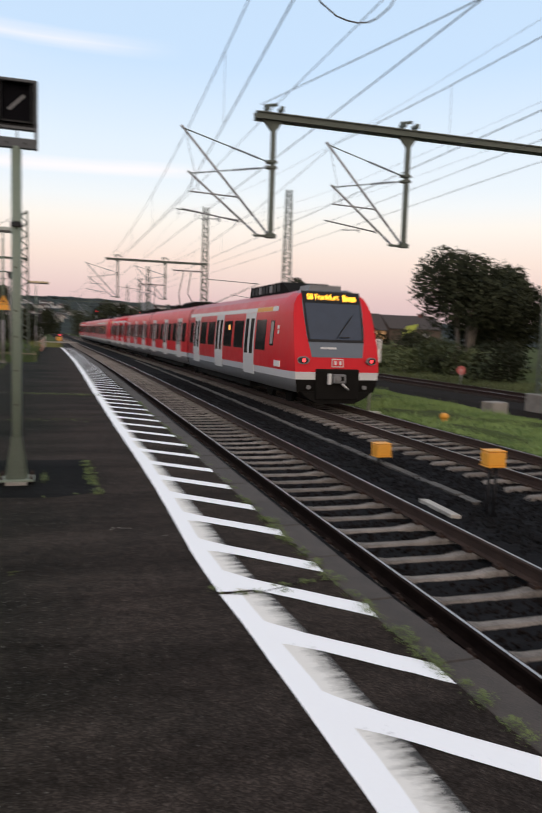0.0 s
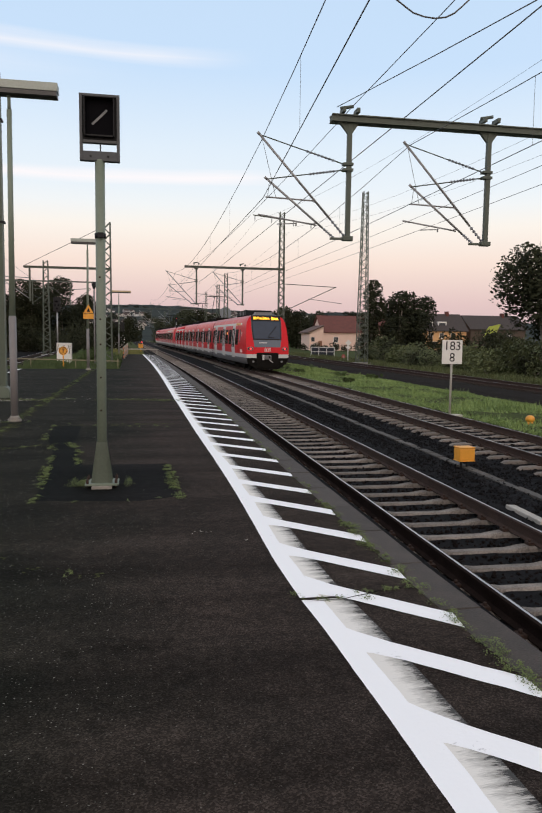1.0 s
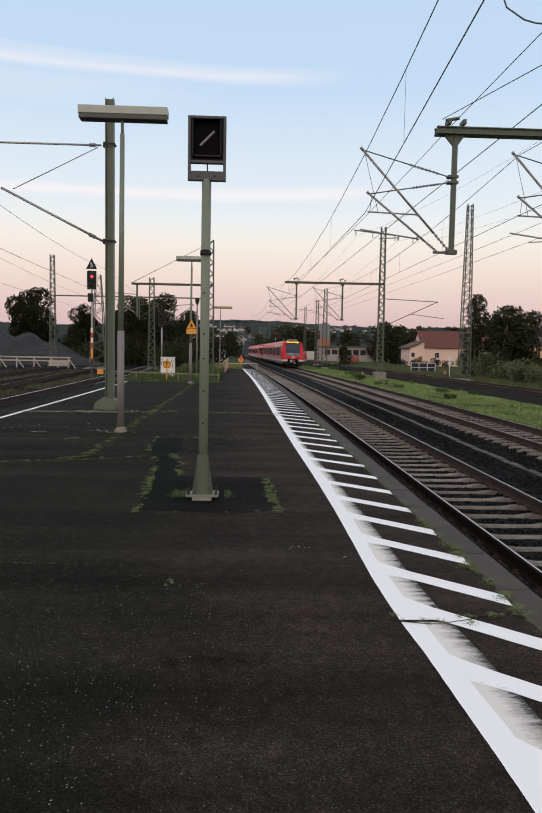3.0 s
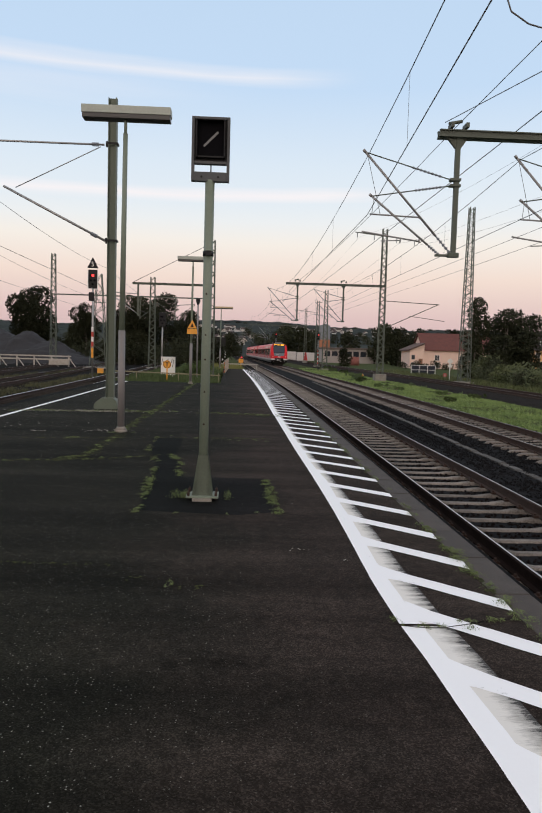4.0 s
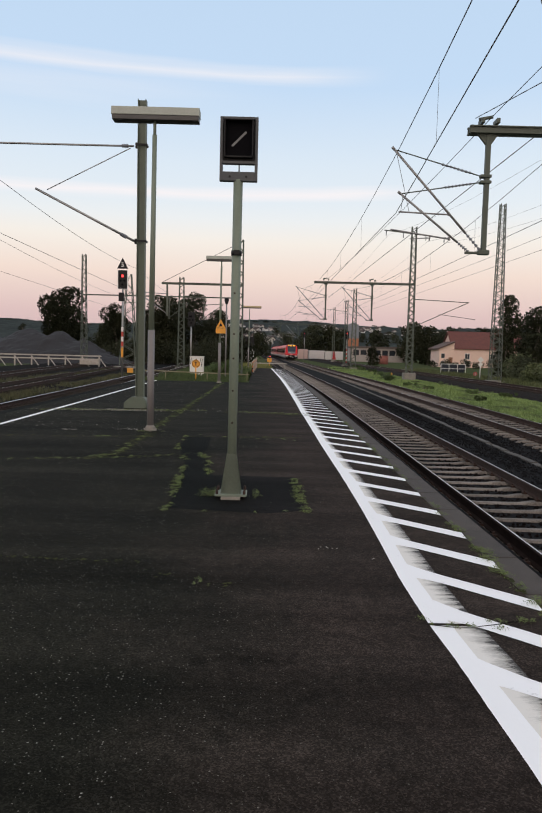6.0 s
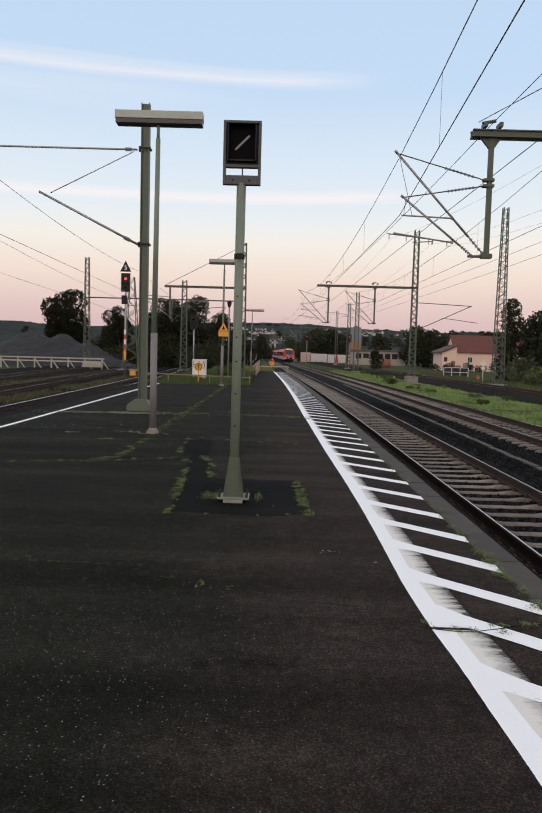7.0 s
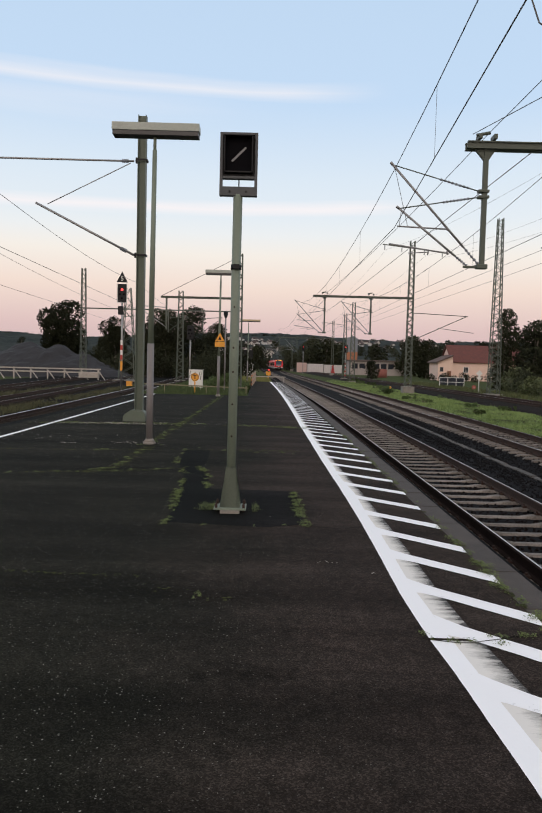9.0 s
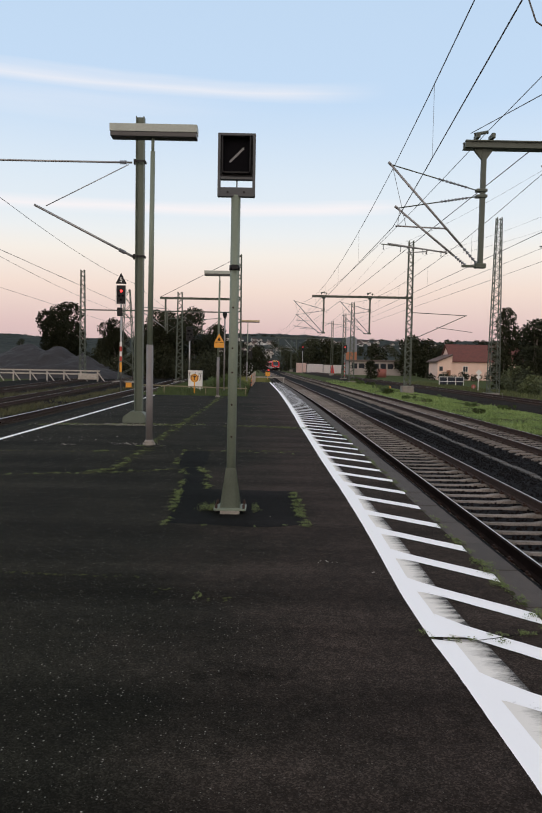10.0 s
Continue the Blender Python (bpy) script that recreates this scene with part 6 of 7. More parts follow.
def tree(x, y, top, radius, label, leaf=LEAF_DARK, count=5200, trunk=.3, base=-.8, squash=1.0, low=.25, fine=.085, fat=1.0, stems=0):
    random.seed(int(abs(x) * 31 + y * 7))
    t = thing("tree", label, "tree", "trees", at=(x, y, base), turn=rnd(0, 360))
    h = top - base
    bm = B()
    pts = [Vector((0, 0, 0)), Vector((rnd(-.1, .1) * radius, rnd(-.1, .1) * radius, h * .35)), Vector((rnd(-.15, .15) * radius, rnd(-.15, .15) * radius, h * .75))]
    rod(bm, pts[0], pts[1], trunk, 9, trunk * .75)
    rod(bm, pts[1], pts[2], trunk * .75, 8, trunk * .3)
    part("trunk", bm, BARK, t)
    for i in range(stems):
        bm = B()
        a = i * math.tau / stems + .4
        foot, top_end = Vector((math.cos(a) * .5, math.sin(a) * .5, 0)), Vector((math.cos(a) * radius * .3, math.sin(a) * radius * .3, h * .72))
        mid = foot.lerp(top_end, .5) * .94
        mid.z = h * .38
        rod(bm, foot, mid, trunk * .7, 8, trunk * .5)
        rod(bm, mid, top_end, trunk * .5, 7, trunk * .2)
        part("stem", bm, BARK, t)
    blobs = []
    for i in range(15):
        a = rnd(0, math.tau)
        u = low + (1 - low) * (i + .3) / 15
        prof = math.sin(math.pi * min(1, max(.12, (u - low + .12) / (1.12 - low)))) ** .42
        q = radius * .55 * prof * rnd(.6, 1.15)
        r = radius * .46 * fat * (.5 + .5 * prof) * rnd(.75, 1.2)
        blobs.append((math.cos(a) * q, math.sin(a) * q, min(h * u, h - r * .8), r, 1.0))
    for b in blobs[::2]:
        bm = B()
        st = pts[1].lerp(pts[2], rnd(0, .7))
        rod(bm, st, (b[0] * .8, b[1] * .8, b[2]), trunk * .32, 6, trunk * .1)
        part("limb", bm, BARK, t)
    leaf_cloud(blobs, count, radius * fine, leaf, "crown", t)
    return t


WEED = mat("weed_leaf", (.085, .13, .032), .85, .4, .5, 8, 0, tint=(.04, .065, .02), spread=.25)


def bush(x, y, w, h, label, leaf=LEAF, base=-.75, count=1300):
    random.seed(int(abs(x) * 37 + y * 11))
    t = thing("bush", label, "bush", "bushes", at=(x, y, base), turn=rnd(0, 360))
    for i in range(4):
        bm = B()
        rod(bm, (rnd(-.2, .2) * w, rnd(-.2, .2) * w, 0), (rnd(-.4, .4) * w, rnd(-.4, .4) * w, h * .6), .03, 5, .01)
        part("stem", bm, BARK, t)
    blobs = [(rnd(-.35, .35) * w, rnd(-.35, .35) * w, h * rnd(.25, .62), h * rnd(.28, .42), 1.0) for _ in range(6)]
    leaf_cloud(blobs, count, .05 + h * .032, leaf, "foliage", t)
    return t


tree(38.9, 62, 10.2, 5.7, "large dark broadleaf tree with a pale trunk behind the railway", LEAF_DARK, 15000, .26, low=.52, fine=.040, stems=5)
tree(45.5, 66, 9.5, 5.5, "large dark broadleaf tree behind the railway", LEAF_DARK, 12000, .38, fine=.045)
tree(30.5, 80, 7.3, 3.7, "dense round tree beside the lattice mast", LEAF_DARK, 11000, .25, low=.03, fine=.05)
tree(33.8, 82, 6.9, 3.3, "dense round tree beside the lattice mast", LEAF_DARK, 9000, .22, low=.03, fine=.05)
tree(26.9, 80, 8.7, 1.35, "narrow pointed dark tree beside the lattice mast", LEAF_DARK, 7000, .16, low=.03, fine=.10, fat=1.7)
random.seed(5)
for k in range(26):
    y = 36 + k * 2.1 + rnd(-.8, .8)
    x = 24.6 + rnd(-.8, 1.4) + k * .10
    if x / y < .345:
        x = y * .345 + rnd(1, 3)
    bush(x, y, 2.6, rnd(1.7, 3.1) * (1 if k < 18 else 1.15), "dense green bush beyond the single track", LEAF if k % 3 else LEAF_DARK)
for x, y, h in ((33.2, 141, 1.5), (35.0, 140, 1.9), (36.8, 139, 1.4), (39.3, 140, 1.9), (41.6, 139, 1.5), (44.0, 139, 2.3), (46.2, 140, 1.7), (48.6, 139, 2.0), (50.8, 138, 2.9), (53.4, 137, 3.6)):
    bush(x, y, 2.4, h, "dark green garden bush before the cream house", LEAF_DARK, count=900)
for k in range(12):
    bush(max(29 + rnd(-1.5, 6), (44 + k * 4.5) * .37), 44 + k * 4.5, 3.2, rnd(2.6, 4.2), "tall dark bush before the houses", LEAF_DARK, count=1600)
for k in range(20):
    bush(rnd(10.8, 14.6), 38 + k * 4 + rnd(-2, 2), 1.2, rnd(.28, .62), "low leafy weed bush on the grass strip", WEED, base=-.6, count=600)
for x, y, top, r in ((-38, 131, 12.3, 5.6), (-31, 140, 8.6, 3.5), (-26.3, 121, 9.0, 3.2), (-17.3, 118, 10.2, 4.3), (-12.4, 116, 10.8, 4.5), (-21, 126, 8.5, 3.5), (-9.0, 120, 8.4, 3.0)):
    tree(x, y, top, r, "dark dense tree behind the sidings", LEAF_DARK, 14000, .3, low=.03, fine=.048)
for k in range(16):
    bush(-29 + k * 1.75 + rnd(-.6, .6), 108 + rnd(-3, 3), 3.5, rnd(3.0, 4.8), "dark hedge bush behind the sidings", LEAF_DARK, count=1100)
for x, y, top, r in ((15.5, 262, 12, 6), (22, 268, 11.5, 6), (28, 275, 10.5, 6), (9, 300, 9.0, 5), (42, 205, 10.5, 5.5), (48, 190, 9.0, 4.5), (33, 215, 8.5, 4.0), (56, 185, 8.5, 4.5), (-4, 330, 10, 6), (-14, 300, 9, 6), (22.2, 150, 3.0, 1.8), (38.5, 170, 8.4, 3.8), (43.5, 174, 7.4, 3.2)):
    tree(x, y, top, r, "dark green tree in the middle distance", LEAF_DARK, 2600, .3, low=.06)


# ---- houses and yards ----
ROOFRED = mat("red_roof_tiles", (.15, .052, .042), .85, .6, 1.5, 14, .3)
ROOFDARK = mat("dark_roof_tiles", (.060, .048, .045), .85, .6, 1.5, 14, .3)
CREAM = mat("cream_render", (.80, .60, .51), .9, .85, .6, 12, .1)
OCHRE = mat("ochre_render", (.68, .40, .19), .9, .85, .6, 12, .1)
PALE = mat("pale_render", (.42, .38, .36), .9, .8, .6, 12, .1)
HOUSEGLASS = mat("house_glass", (.03, .035, .045), .1, .8, 3, 40, 0)
LIME = mat("lime_panel", (.50, .58, .10), .6, .85, 2, 30, .05)


def house(x, y, w, d, eave, ridge, wall, roof, label, turn=0, base=-.8, along_x=True, windows=((.25, .6), (.55, .6), (.8, .6), (.25, .22), (.6, .22)), chimney=True, dormer=0, skylights=0):
    """x, y: middle of the front wall; the front faces -y before it is turned."""
    t = thing("house", label, "house", "houses", at=(x, y, base), turn=turn)
    e, r = eave - base, ridge - base
    bm = B()
    if along_x:
        prism(bm, [(-w / 2, 0), (w / 2, 0), (w / 2, e), (-w / 2, e)], 0, d)
        v = [bm.verts.new(p) for p in ((-w / 2, 0, e), (-w / 2, d, e), (-w / 2, d / 2, r - .15), (w / 2, 0, e), (w / 2, d, e), (w / 2, d / 2, r - .15))]
        bm.faces.new(v[:3])
        bm.faces.new(v[3:])
    else:
        prism(bm, [(-w / 2, 0), (w / 2, 0), (w / 2, e), (0, r - .15), (-w / 2, e)], 0, d)
    part("house_shell", bm, wall, t)
    for s in (-1, 1):
        bm = B()
        if along_x:
            y0 = -.45 if s < 0 else d + .45
            q = (r - e) / (d / 2)
            a = [(-w / 2 - .35, y0, e - .45 * q), (w / 2 + .35, y0, e - .45 * q), (w / 2 + .35, d / 2, r), (-w / 2 - .35, d / 2, r)]
        else:
            x0 = s * (w / 2 + .4)
            q = (r - e) / (w / 2)
            a = [(x0, -.35, e - .4 * q), (x0, d + .35, e - .4 * q), (0, d + .35, r), (0, -.35, r)]
        lo = [bm.verts.new(p) for p in a]
        hi = [bm.verts.new((p[0], p[1], p[2] + .16)) for p in a]
        bm.faces.new(lo)
        bm.faces.new(hi[::-1])
        for i in range(4):
            bm.faces.new((lo[i], hi[i], hi[(i + 1) % 4], lo[(i + 1) % 4]))
        bmesh.ops.recalc_face_normals(bm, faces=bm.faces[:])
        part("roof", bm, roof, t)
    for u, k in windows:
        wx, wz = -w / 2 + u * w, k * e
        bm = B()
        box(bm, wx - .55, wx + .55, -.05, .03, wz, wz + 1.25)
        win = part("window", bm, WHITEPAINT, t)
        bm = B()
        box(bm, wx - .46, wx - .03, -.065, -.05, wz + .08, wz + 1.17)
        box(bm, wx + .03, wx + .46, -.065, -.05, wz + .08, wz + 1.17)
        part("pane", bm, HOUSEGLASS, win)
        bm = B()
        box(bm, wx - .62, wx + .62, -.14, .0, wz - .08, wz, .01)
        part("sill", bm, PALE, win)
    for i in range(dormer):
        bm = B()
        dx = -w * .3 + i * w * .3
        box(bm, dx - 1.0, dx + 1.0, d * .12, d * .4, e + .5, e + 1.9)
        dm = part("dormer", bm, WHITEPAINT, t)
        bm = B()
        box(bm, dx - .8, dx + .8, d * .12 - .02, d * .12 - .005, e + .7, e + 1.6)
        part("pane", bm, HOUSEGLASS, dm)
    for i in range(skylights):
        u, sx = .42, w * (.12 + .2 * i)
        bm = B()
        box(bm, sx - .45, sx + .45, -.6, .6, .0, .1, 0, pose(0, u * d / 2, e + (r - e) * u + .12, math.degrees(math.atan2(r - e, d / 2))))
        part("roof_window", bm, HOUSEGLASS, t)
    if chimney:
        bm = B()
        box(bm, w * .22 - .3, w * .22 + .3, d * .42, d * .55, r - 1.0, r + .75, .02)
        part("chimney", bm, ROOFRED, t)
    return t


house(46.9, 150, 15.2, 9, 3.4, 6.8, CREAM, ROOFRED, "cream house with a big dark red tiled roof", windows=((.20, .42), (.56, .42), (.82, .42), (.20, .04)), skylights=2)


def lean_to():
    """Annex whose single roof slope falls away from the main house."""
    t = thing("house", "low cream annex with one sloping dark roof", "house", "houses", at=(37.7, 149, -.8))
    bm = B()
    prism(bm, [(-1.55, 0), (1.55, 0), (1.55, 5.2), (-1.55, 3.9)], 0, 8)
    part("house_shell", bm, CREAM, t)
    bm = B()
    prism(bm, [(-2.0, 3.7), (1.55, 5.22), (1.55, 5.5), (-2.0, 3.98)], -.5, 8.5)
    part("roof", bm, mat("brown_roof_tiles", (.125, .078, .064), .85, .6, 1.5, 14, .3), t)
    for wx, wz in ((-.8, 1.9), (-.8, .3)):
        bm = B()
        box(bm, wx - .4, wx + .4, -.05, .03, wz, wz + 1.0)
        win = part("window", bm, PALE, t)
        bm = B()
        box(bm, wx - .33, wx + .33, -.065, -.05, wz + .07, wz + .93)
        part("pane", bm, HOUSEGLASS, win)
    bm = B()
    box(bm, .4, 1.25, -.06, .03, .1, 2.1)
    part("door", bm, mat("brown_door", (.26, .12, .07), .6, .8, 4, 40, .05), t)


lean_to()
house(68.5, 152, 11, 9, 4.1, 7.7, OCHRE, ROOFDARK, "ochre house with a dark roof and white dormers", windows=((.2, .6), (.45, .6), (.7, .6), (.3, .2)), dormer=2)
house(83, 154, 14, 9, 4.6, 7.6, mat("dark_brick", (.10, .075, .06), .9, .7, 1, 12, .1), ROOFDARK, "long dark-roofed house behind the trees", windows=((.3, .6), (.7, .6)))


def garden_awning():
    """A slanting lime cloth panel stretched between two poles."""
    t = thing("awning", "slanting lime-green awning on two thin poles among bushes", "awning", at=(44.3, 84, -.8), turn=-12)
    bm = B()
    prism(bm, [(-1.1, 2.9), (.45, 3.15), (1.15, 4.75), (-.35, 4.4)], -.04, .04)
    part("cloth", bm, LIME, t)
    for x, z in ((-.7, 3.6), (.75, 3.8)):
        bm = B()
        rod(bm, (x, .08, 0), (x, .08, z), .04, 8)
        part("pole", bm, GALV, t)


garden_awning()
house(60, 186, 12, 10, 4, 8, PALE, ROOFDARK, "pale house with a dark roof", windows=((.3, .6), (.7, .6)))


def yard_building():
    t = thing("low_building", "long low pale commercial building with a flat roof", "building", at=(31.5, 205, -.8))
    bm = B()
    box(bm, -7.5, 8.5, 0, 12, 0, 4.0, .05)
    part("house_shell", bm, PALE, t)
    bm = B()
    box(bm, -7.9, 8.9, -.5, 12.4, 4.0, 4.45, .05)
    part("flat_roof", bm, mat("brown_fascia", (.14, .11, .10), .8, .7, 2, 30, .1), t)
    for i in range(7):
        bm = B()
        box(bm, -6.8 + i * 2.1, -5.2 + i * 2.1, -.06, .02, 1.9, 3.4)
        part("window", bm, HOUSEGLASS, t)
    for k in (-4.2, 1.2, 5.5):
        bm = B()
        n = 9
        for i in range(n):
            a, b = math.pi * i / n, math.pi * (i + 1) / n
            bar(bm, (k + 1.5 * math.cos(a), -1.2, 1.1 + .9 * math.sin(a)), (k + 1.5 * math.cos(b), -1.2, 1.1 + .9 * math.sin(b)), .12, .14)
        box(bm, k - 1.57, k - 1.43, -1.3, -1.1, 0, 1.15)
        box(bm, k + 1.43, k + 1.57, -1.3, -1.1, 0, 1.15)
        part("arched_canopy", bm, PALE, t)
    t = thing("silo", "slender grey silo tower with an orange-brown lower part", "silo", at=(30.2, 252, -.8))
    bm = B()
    prism(bm, [(-1.9, 7.6), (1.9, 7.6), (1.9, 12.2), (.4, 13.4), (-1.9, 12.6)], 0, 3.6)
    part("upper_shaft", bm, mat("blue_grey_sheet", (.19, .215, .25), .5, .8, 2, 30, .05), t)
    bm = B()
    box(bm, -1.9, 1.9, 0, 3.6, 0, 7.6)
    part("lower_shaft", bm, mat("orange_brown_sheet", (.42, .17, .09), .7, .7, 2, 30, .05), t)
    for k, (x0, x1, z1) in enumerate(((9.8, 13.0, 2.5), (13.2, 18.4, 2.2), (18.6, 24.4, 2.0))):
        t = thing("container", "pale grey-white corrugated container beside the line", "container", "containers", at=((x0 + x1) / 2, 232 - k, -.8))
        w = (x1 - x0) / 2
        bm = B()
        box(bm, -w, w, 0, 2.4, .1, z1 + .8, .03)
        for i in range(int(w * 4)):
            box(bm, -w + .1 + i * .5, -w + .32 + i * .5, -.05, .0, .25, z1 + .6)
        part("body", bm, mat("container_white" if k else "container_pink", (.62, .60, .60) if k else (.60, .45, .42), .7, .8, 2, 30, .05), t)
        bm = B()
        box(bm, -w, w, .1, 2.3, 0, .1)
        part("base_frame", bm, UNDER, t)
    t = thing("red_banner", "upright red tapering banner beside the containers", "banner", at=(21.0, 225, -.8))
    bm = B()
    prism(bm, [(-.6, 0), (.6, 0), (.15, 2.9), (-.25, 2.9)], -.08, .08)
    part("panel", bm, RED, t)
    t = thing("rusty_tank", "rusty red-brown round tank beside the building", "tank", at=(27.5, 168, -.8))
    bm = B()
    rod(bm, (0, 0, 0), (0, 0, 1.9), 1.1, 18)
    part("shell", bm, mat("rusty_red", (.30, .11, .09), .8, .7, 2, 30, .1), t)
    bm = B()
    rod(bm, (0, 0, 1.9), (0, 0, 2.05), 1.15, 18, .9)
    part("top", bm, mat("rusty_red", (.30, .11, .09)), t)
    t = thing("frame_fence", "open white steel frame beside the single track", "frame", at=(24.2, 92, -.7))
    for x in (-1.6, -.55, .55, 1.6):
        bm = B()
        bar(bm, (x, 0, 0), (x, 0, 1.35), .07, .07)
        part("post", bm, WHITEPAINT, t)
    for z in (.75, 1.35):
        bm = B()
        bar(bm, (-1.6, 0, z), (1.6, 0, z), .07, .07)
        part("rail", bm, WHITEPAINT, t)
    t = thing("skip_container", "low dark blue open skip behind the white frame", "skip", at=(24.9, 94, -.8))
    bm = B()
    prism(bm, [(-1.2, .15), (1.2, .15), (1.55, 1.35), (-1.55, 1.35)], 0, 1.6)
    part("tub", bm, mat("navy_steel", (.020, .028, .045), .6, .7, 3, 40, .05), t)
    for x in (-.8, .8):
        bm = B()
        box(bm, x - .1, x + .1, 0, 1.6, 0, .15)
        part("skid", bm, UNDER, t)


yard_building()
for x, y, h in ((-3.9, 57, 1.5), (-3.0, 58, 1.7), (-2.2, 56, 1.2), (-4.6, 60, 1.3), (-1.9, 52, .8), (-6.9, 49, .7)):
    bush(x, y, 1.3, h, "leafy green bush beyond the platform end", WEED, base=-.5, count=900)


# ---- sidings: gravel heap and buffer fence ----
def heap():
    HEAP = mat("dark_gravel_heap", (.030, .030, .034), .95, .5, 1.5, 12, .8)
    v, f = [], []
    nx, ny = 60, 30
    for j in range(ny + 1):
        for i in range(nx + 1):
            x, y = -56 + 38 * i / nx, 97 + 20 * j / ny
            z = -.8
            for cx, cy, r, h in ((-36, 107, 10, 5.4), (-31.5, 106, 8, 5.0), (-27.5, 105, 7, 3.6), (-46, 108, 11, 6.0), (-24, 104, 5, 1.8)):
                d = math.hypot(x - cx, (y - cy)) / r
                z = max(z, -.8 + h * max(0, 1 - d) ** .9)
            z += (.55 * noise.noise((x * .35, y * .35, 9)) + .25 * noise.noise((x * .9, y * .9, 4))) * (1 if z > -.7 else 0)
            v.append((x, y, z))
    w = nx + 1
    for j in range(ny):
        for i in range(nx):
            a = j * w + i
            f.append((a, a + 1, a + 1 + w, a + w))
    tagged(mesh_part("spoil_mound", v, f, HEAP), "long dark grey gravel heap beside the sidings", "gravel heap")
    t = thing("buffer_fence", "low pale rail fence with slanting struts before the heap", "fence", at=(-25.5, 86, -.7))
    for z in (.95, 1.35):
        bm = B()
        bar(bm, (-12, 0, z), (5.2, 0, z), .08, .16)
        part("rail", bm, WOOD_WHITE, t)
    for i in range(9):
        x = -11.5 + i * 2.05
        bm = B()
        bar(bm, (x, 0, 0), (x, 0, 1.45), .14, .14)
        bar(bm, (x, 0, 1.2), (x + .9, 0, 0), .1, .1)
        part("strut", bm, WOOD_WHITE, t)
    bm = B()
    box(bm, 2.6, 5.0, -.3, .3, .3, 1.0, .04)
    part("end_block", bm, WOOD_WHITE, t)


heap()


# ---- far hills and the town on them ----
def hill_height(x, y):
    u = max(0.0, min(1.0, (y - 420) / 900))
    ridge = 47 + 9 * math.sin(x * .0042 + 1.0) + 5 * math.sin(x * .011 + 2) + 12 * max(0, min(1, (-x - 100) / 500))
    return -.9 + ridge * u ** 1.25


def hills():
    # a little bluish distance haze is mixed into the forest's colour
    FOREST = mat("far_forest", (.050, .058, .054), .95, .5, .03, .11, 0, tint=(.014, .021, .019), spec=.03)
    v, f = [], []
    xs, ys = np.linspace(-1400, 1400, 420), np.linspace(420, 1500, 40)
    for y in ys:
        for x in xs:
            z = hill_height(x, y)
            if y > 600:
                z += 3.0 * noise.noise((x * .02, y * .03, 2)) + 3.0 * abs(noise.noise((x * .16, y * .05, 6)))
            v.append((x, y, z))
    w = len(xs)
    for j in range(len(ys) - 1):
        for i in range(w - 1):
            a = j * w + i
            f.append((a, a + 1, a + 1 + w, a + w))
    tagged(mesh_part("backdrop", v, f, FOREST), "dark wooded hills on the horizon", "hills", kind="structure")


hills()


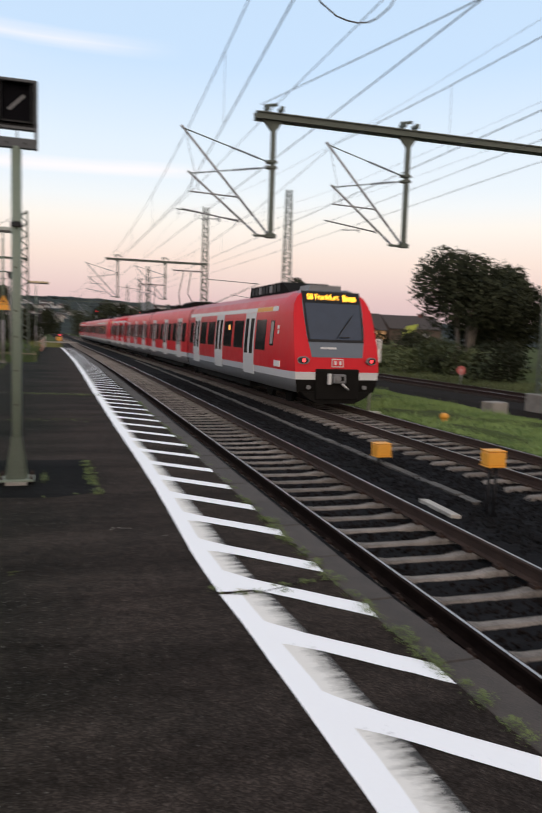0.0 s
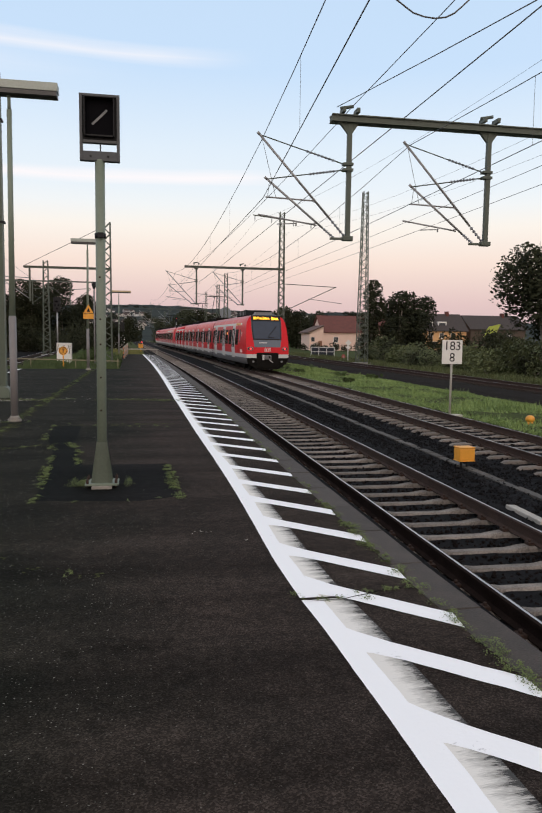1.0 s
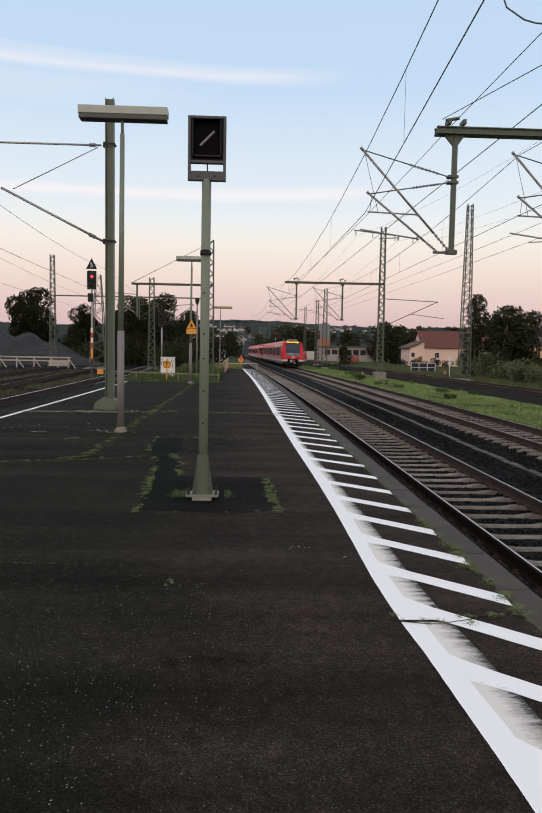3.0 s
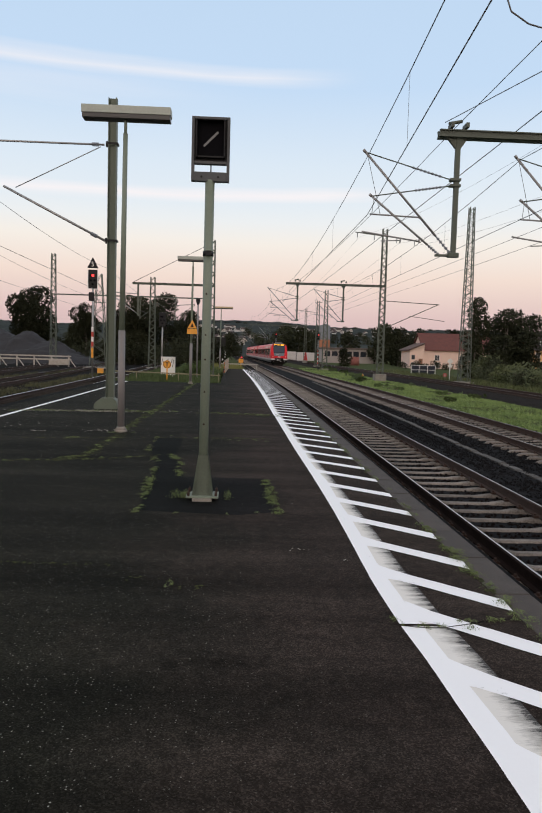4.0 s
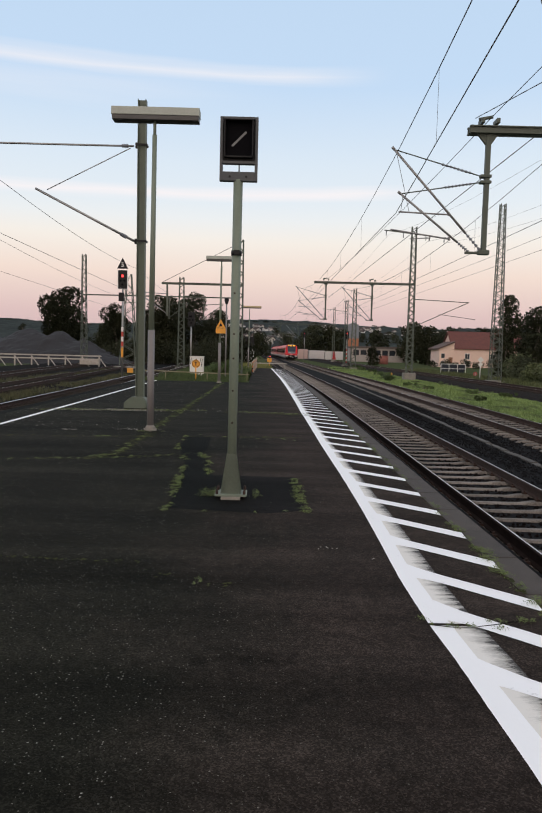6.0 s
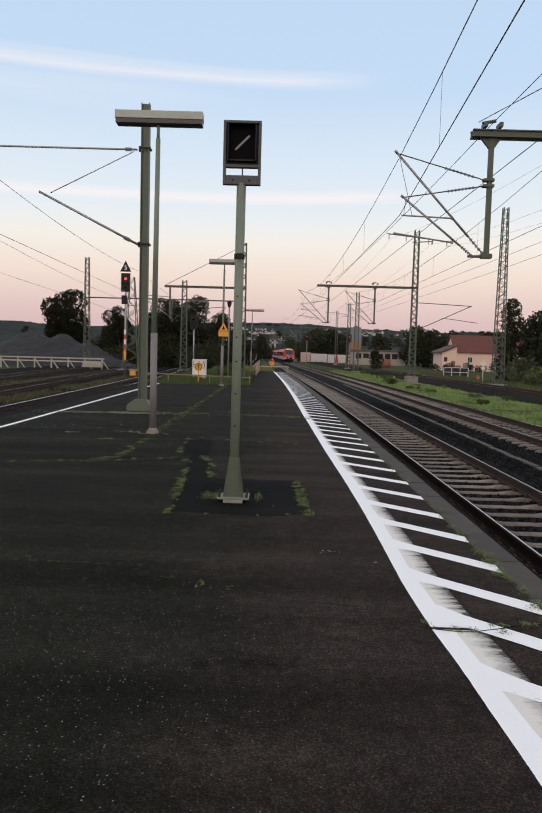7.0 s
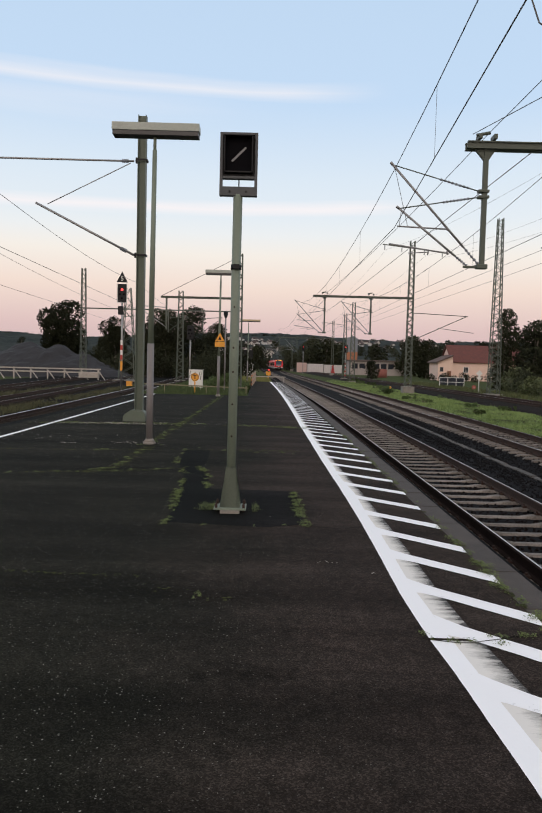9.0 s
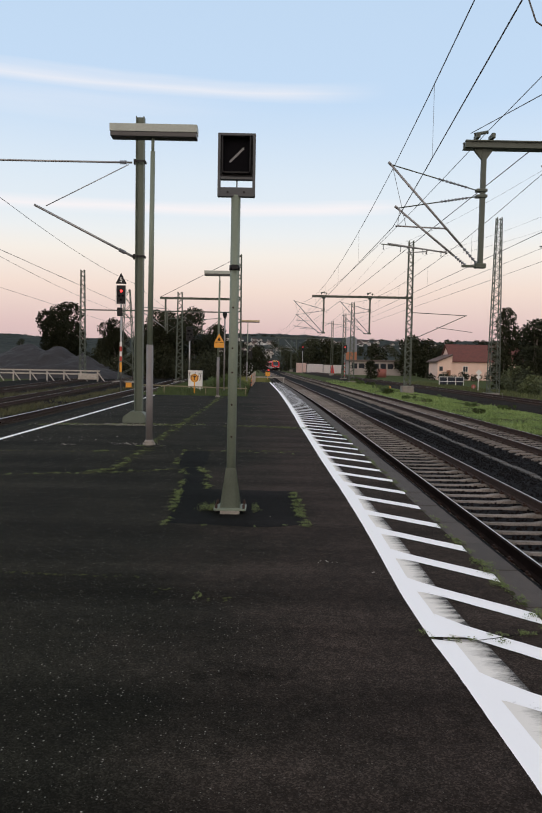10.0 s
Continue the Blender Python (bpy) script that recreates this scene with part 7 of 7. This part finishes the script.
def town():
    protos = []
    for wall, roof, lab in ((mat("far_white_wall", (.62, .61, .60), .9, .85, .3, 5, 0), ROOFDARK, "small far white house with a dark roof"), (mat("far_cream_wall", (.56, .53, .49), .9, .85, .3, 5, 0), mat("far_red_roof", (.085, .06, .055), .9, .7, .3, 5, 0), "small far cream house with a reddish roof")):
        t = thing("far_house", lab, "house", "far houses", at=(0, 600, hill_height(0, 600)))
        bm = B()
        prism(bm, [(-4, -3), (4, -3), (4, 3.4), (0, 6.2), (-4, 3.4)], 0, 8)
        part("house_shell", bm, wall, t)
        for s in (-1, 1):
            bm = B()
            prism(bm, [(s * 4.5, 3.0), (s * 4.5, 3.35), (0, 6.7), (0, 6.35)], -.5, 8.5)
            part("roof", bm, roof, t)
        for wx, wz in ((-1.8, .4), (1.8, .4), (-1.8, 2.3), (1.8, 2.3)):
            bm = B()
            box(bm, wx - .42, wx + .42, -.05, .02, wz, wz + 1.1)
            part("window", bm, HOUSEGLASS, t)
        protos.append(t)
    for k in range(90):
        y = rnd(560, 1080) if k < 40 else rnd(900, 1100)
        x = rnd(-.075, .015) * y if k < 40 else rnd(.05, .26) * y
        copy_thing(protos[k % 2], pose(x, y, hill_height(x, y) + .3, 0, 0, rnd(-70, 70)) @ Matrix.Scale(rnd(.6, .85), 4))


town()
for k in range(60):
    y = rnd(380, 900)
    x = rnd(-.35, .35) * y
    if k % 3 == 0:
        x = rnd(-.1, .02) * y
    if abs(x - (FAR + bend(y))) < 14:
        x -= 30
    if k == 0:
        far_tree = tree(x, y, hill_height(x, y) + 9, 6, "far dark round tree on the slope", LEAF_DARK, 900, .4, base=hill_height(x, y) - .5, low=.05)
    else:
        copy_thing(far_tree, pose(x, y, hill_height(x, y) - .5, 0, 0, rnd(0, 360)))

for k in range(150):
    y = rnd(1180, 1490)
    x = -700 + k * 9.6 + rnd(-5, 5)
    copy_thing(far_tree, pose(x, y, hill_height(x, y) - 1.5, 0, 0, rnd(0, 360)) @ Matrix.Diagonal((1.3, 1.3, rnd(.35, .6), 1)))

# loop of cable and strands above the near portal
def strand(pts, r, label):
    return wire("strand", pts, r, label)


strand([(4.3, 13, 9.2), (4.72, 13, 8.09), (5.05, 13, 7.89), (5.27, 13, 7.84), (5.49, 13, 7.83), (5.70, 13, 7.87), (5.87, 13, 7.96), (6.15, 13, 8.22), (6.6, 13, 9.0)], .016, "slack black cable loop hanging over the near track")
strand([(8.3, -20, 8.7), (8.05, 21.2, 8.62), (7.6, 66.4, 8.52), (6.8, 105, 8.5)], .016, "thick strand lying over the portal beams")
strand([(7.3, 8, 7.4), (6.43, 15, 8.03), (5.9, 21.2, 8.78)], .012, "strand anchored at the beam's end")

# pieces of the platform edge, last
edge_slabs()


def motions():
    for car, off, way, length in CARS:
        walk(car, [(t, car_pose(t, off, way, length)) for t in np.arange(0, 10.01, .5)])


motions()
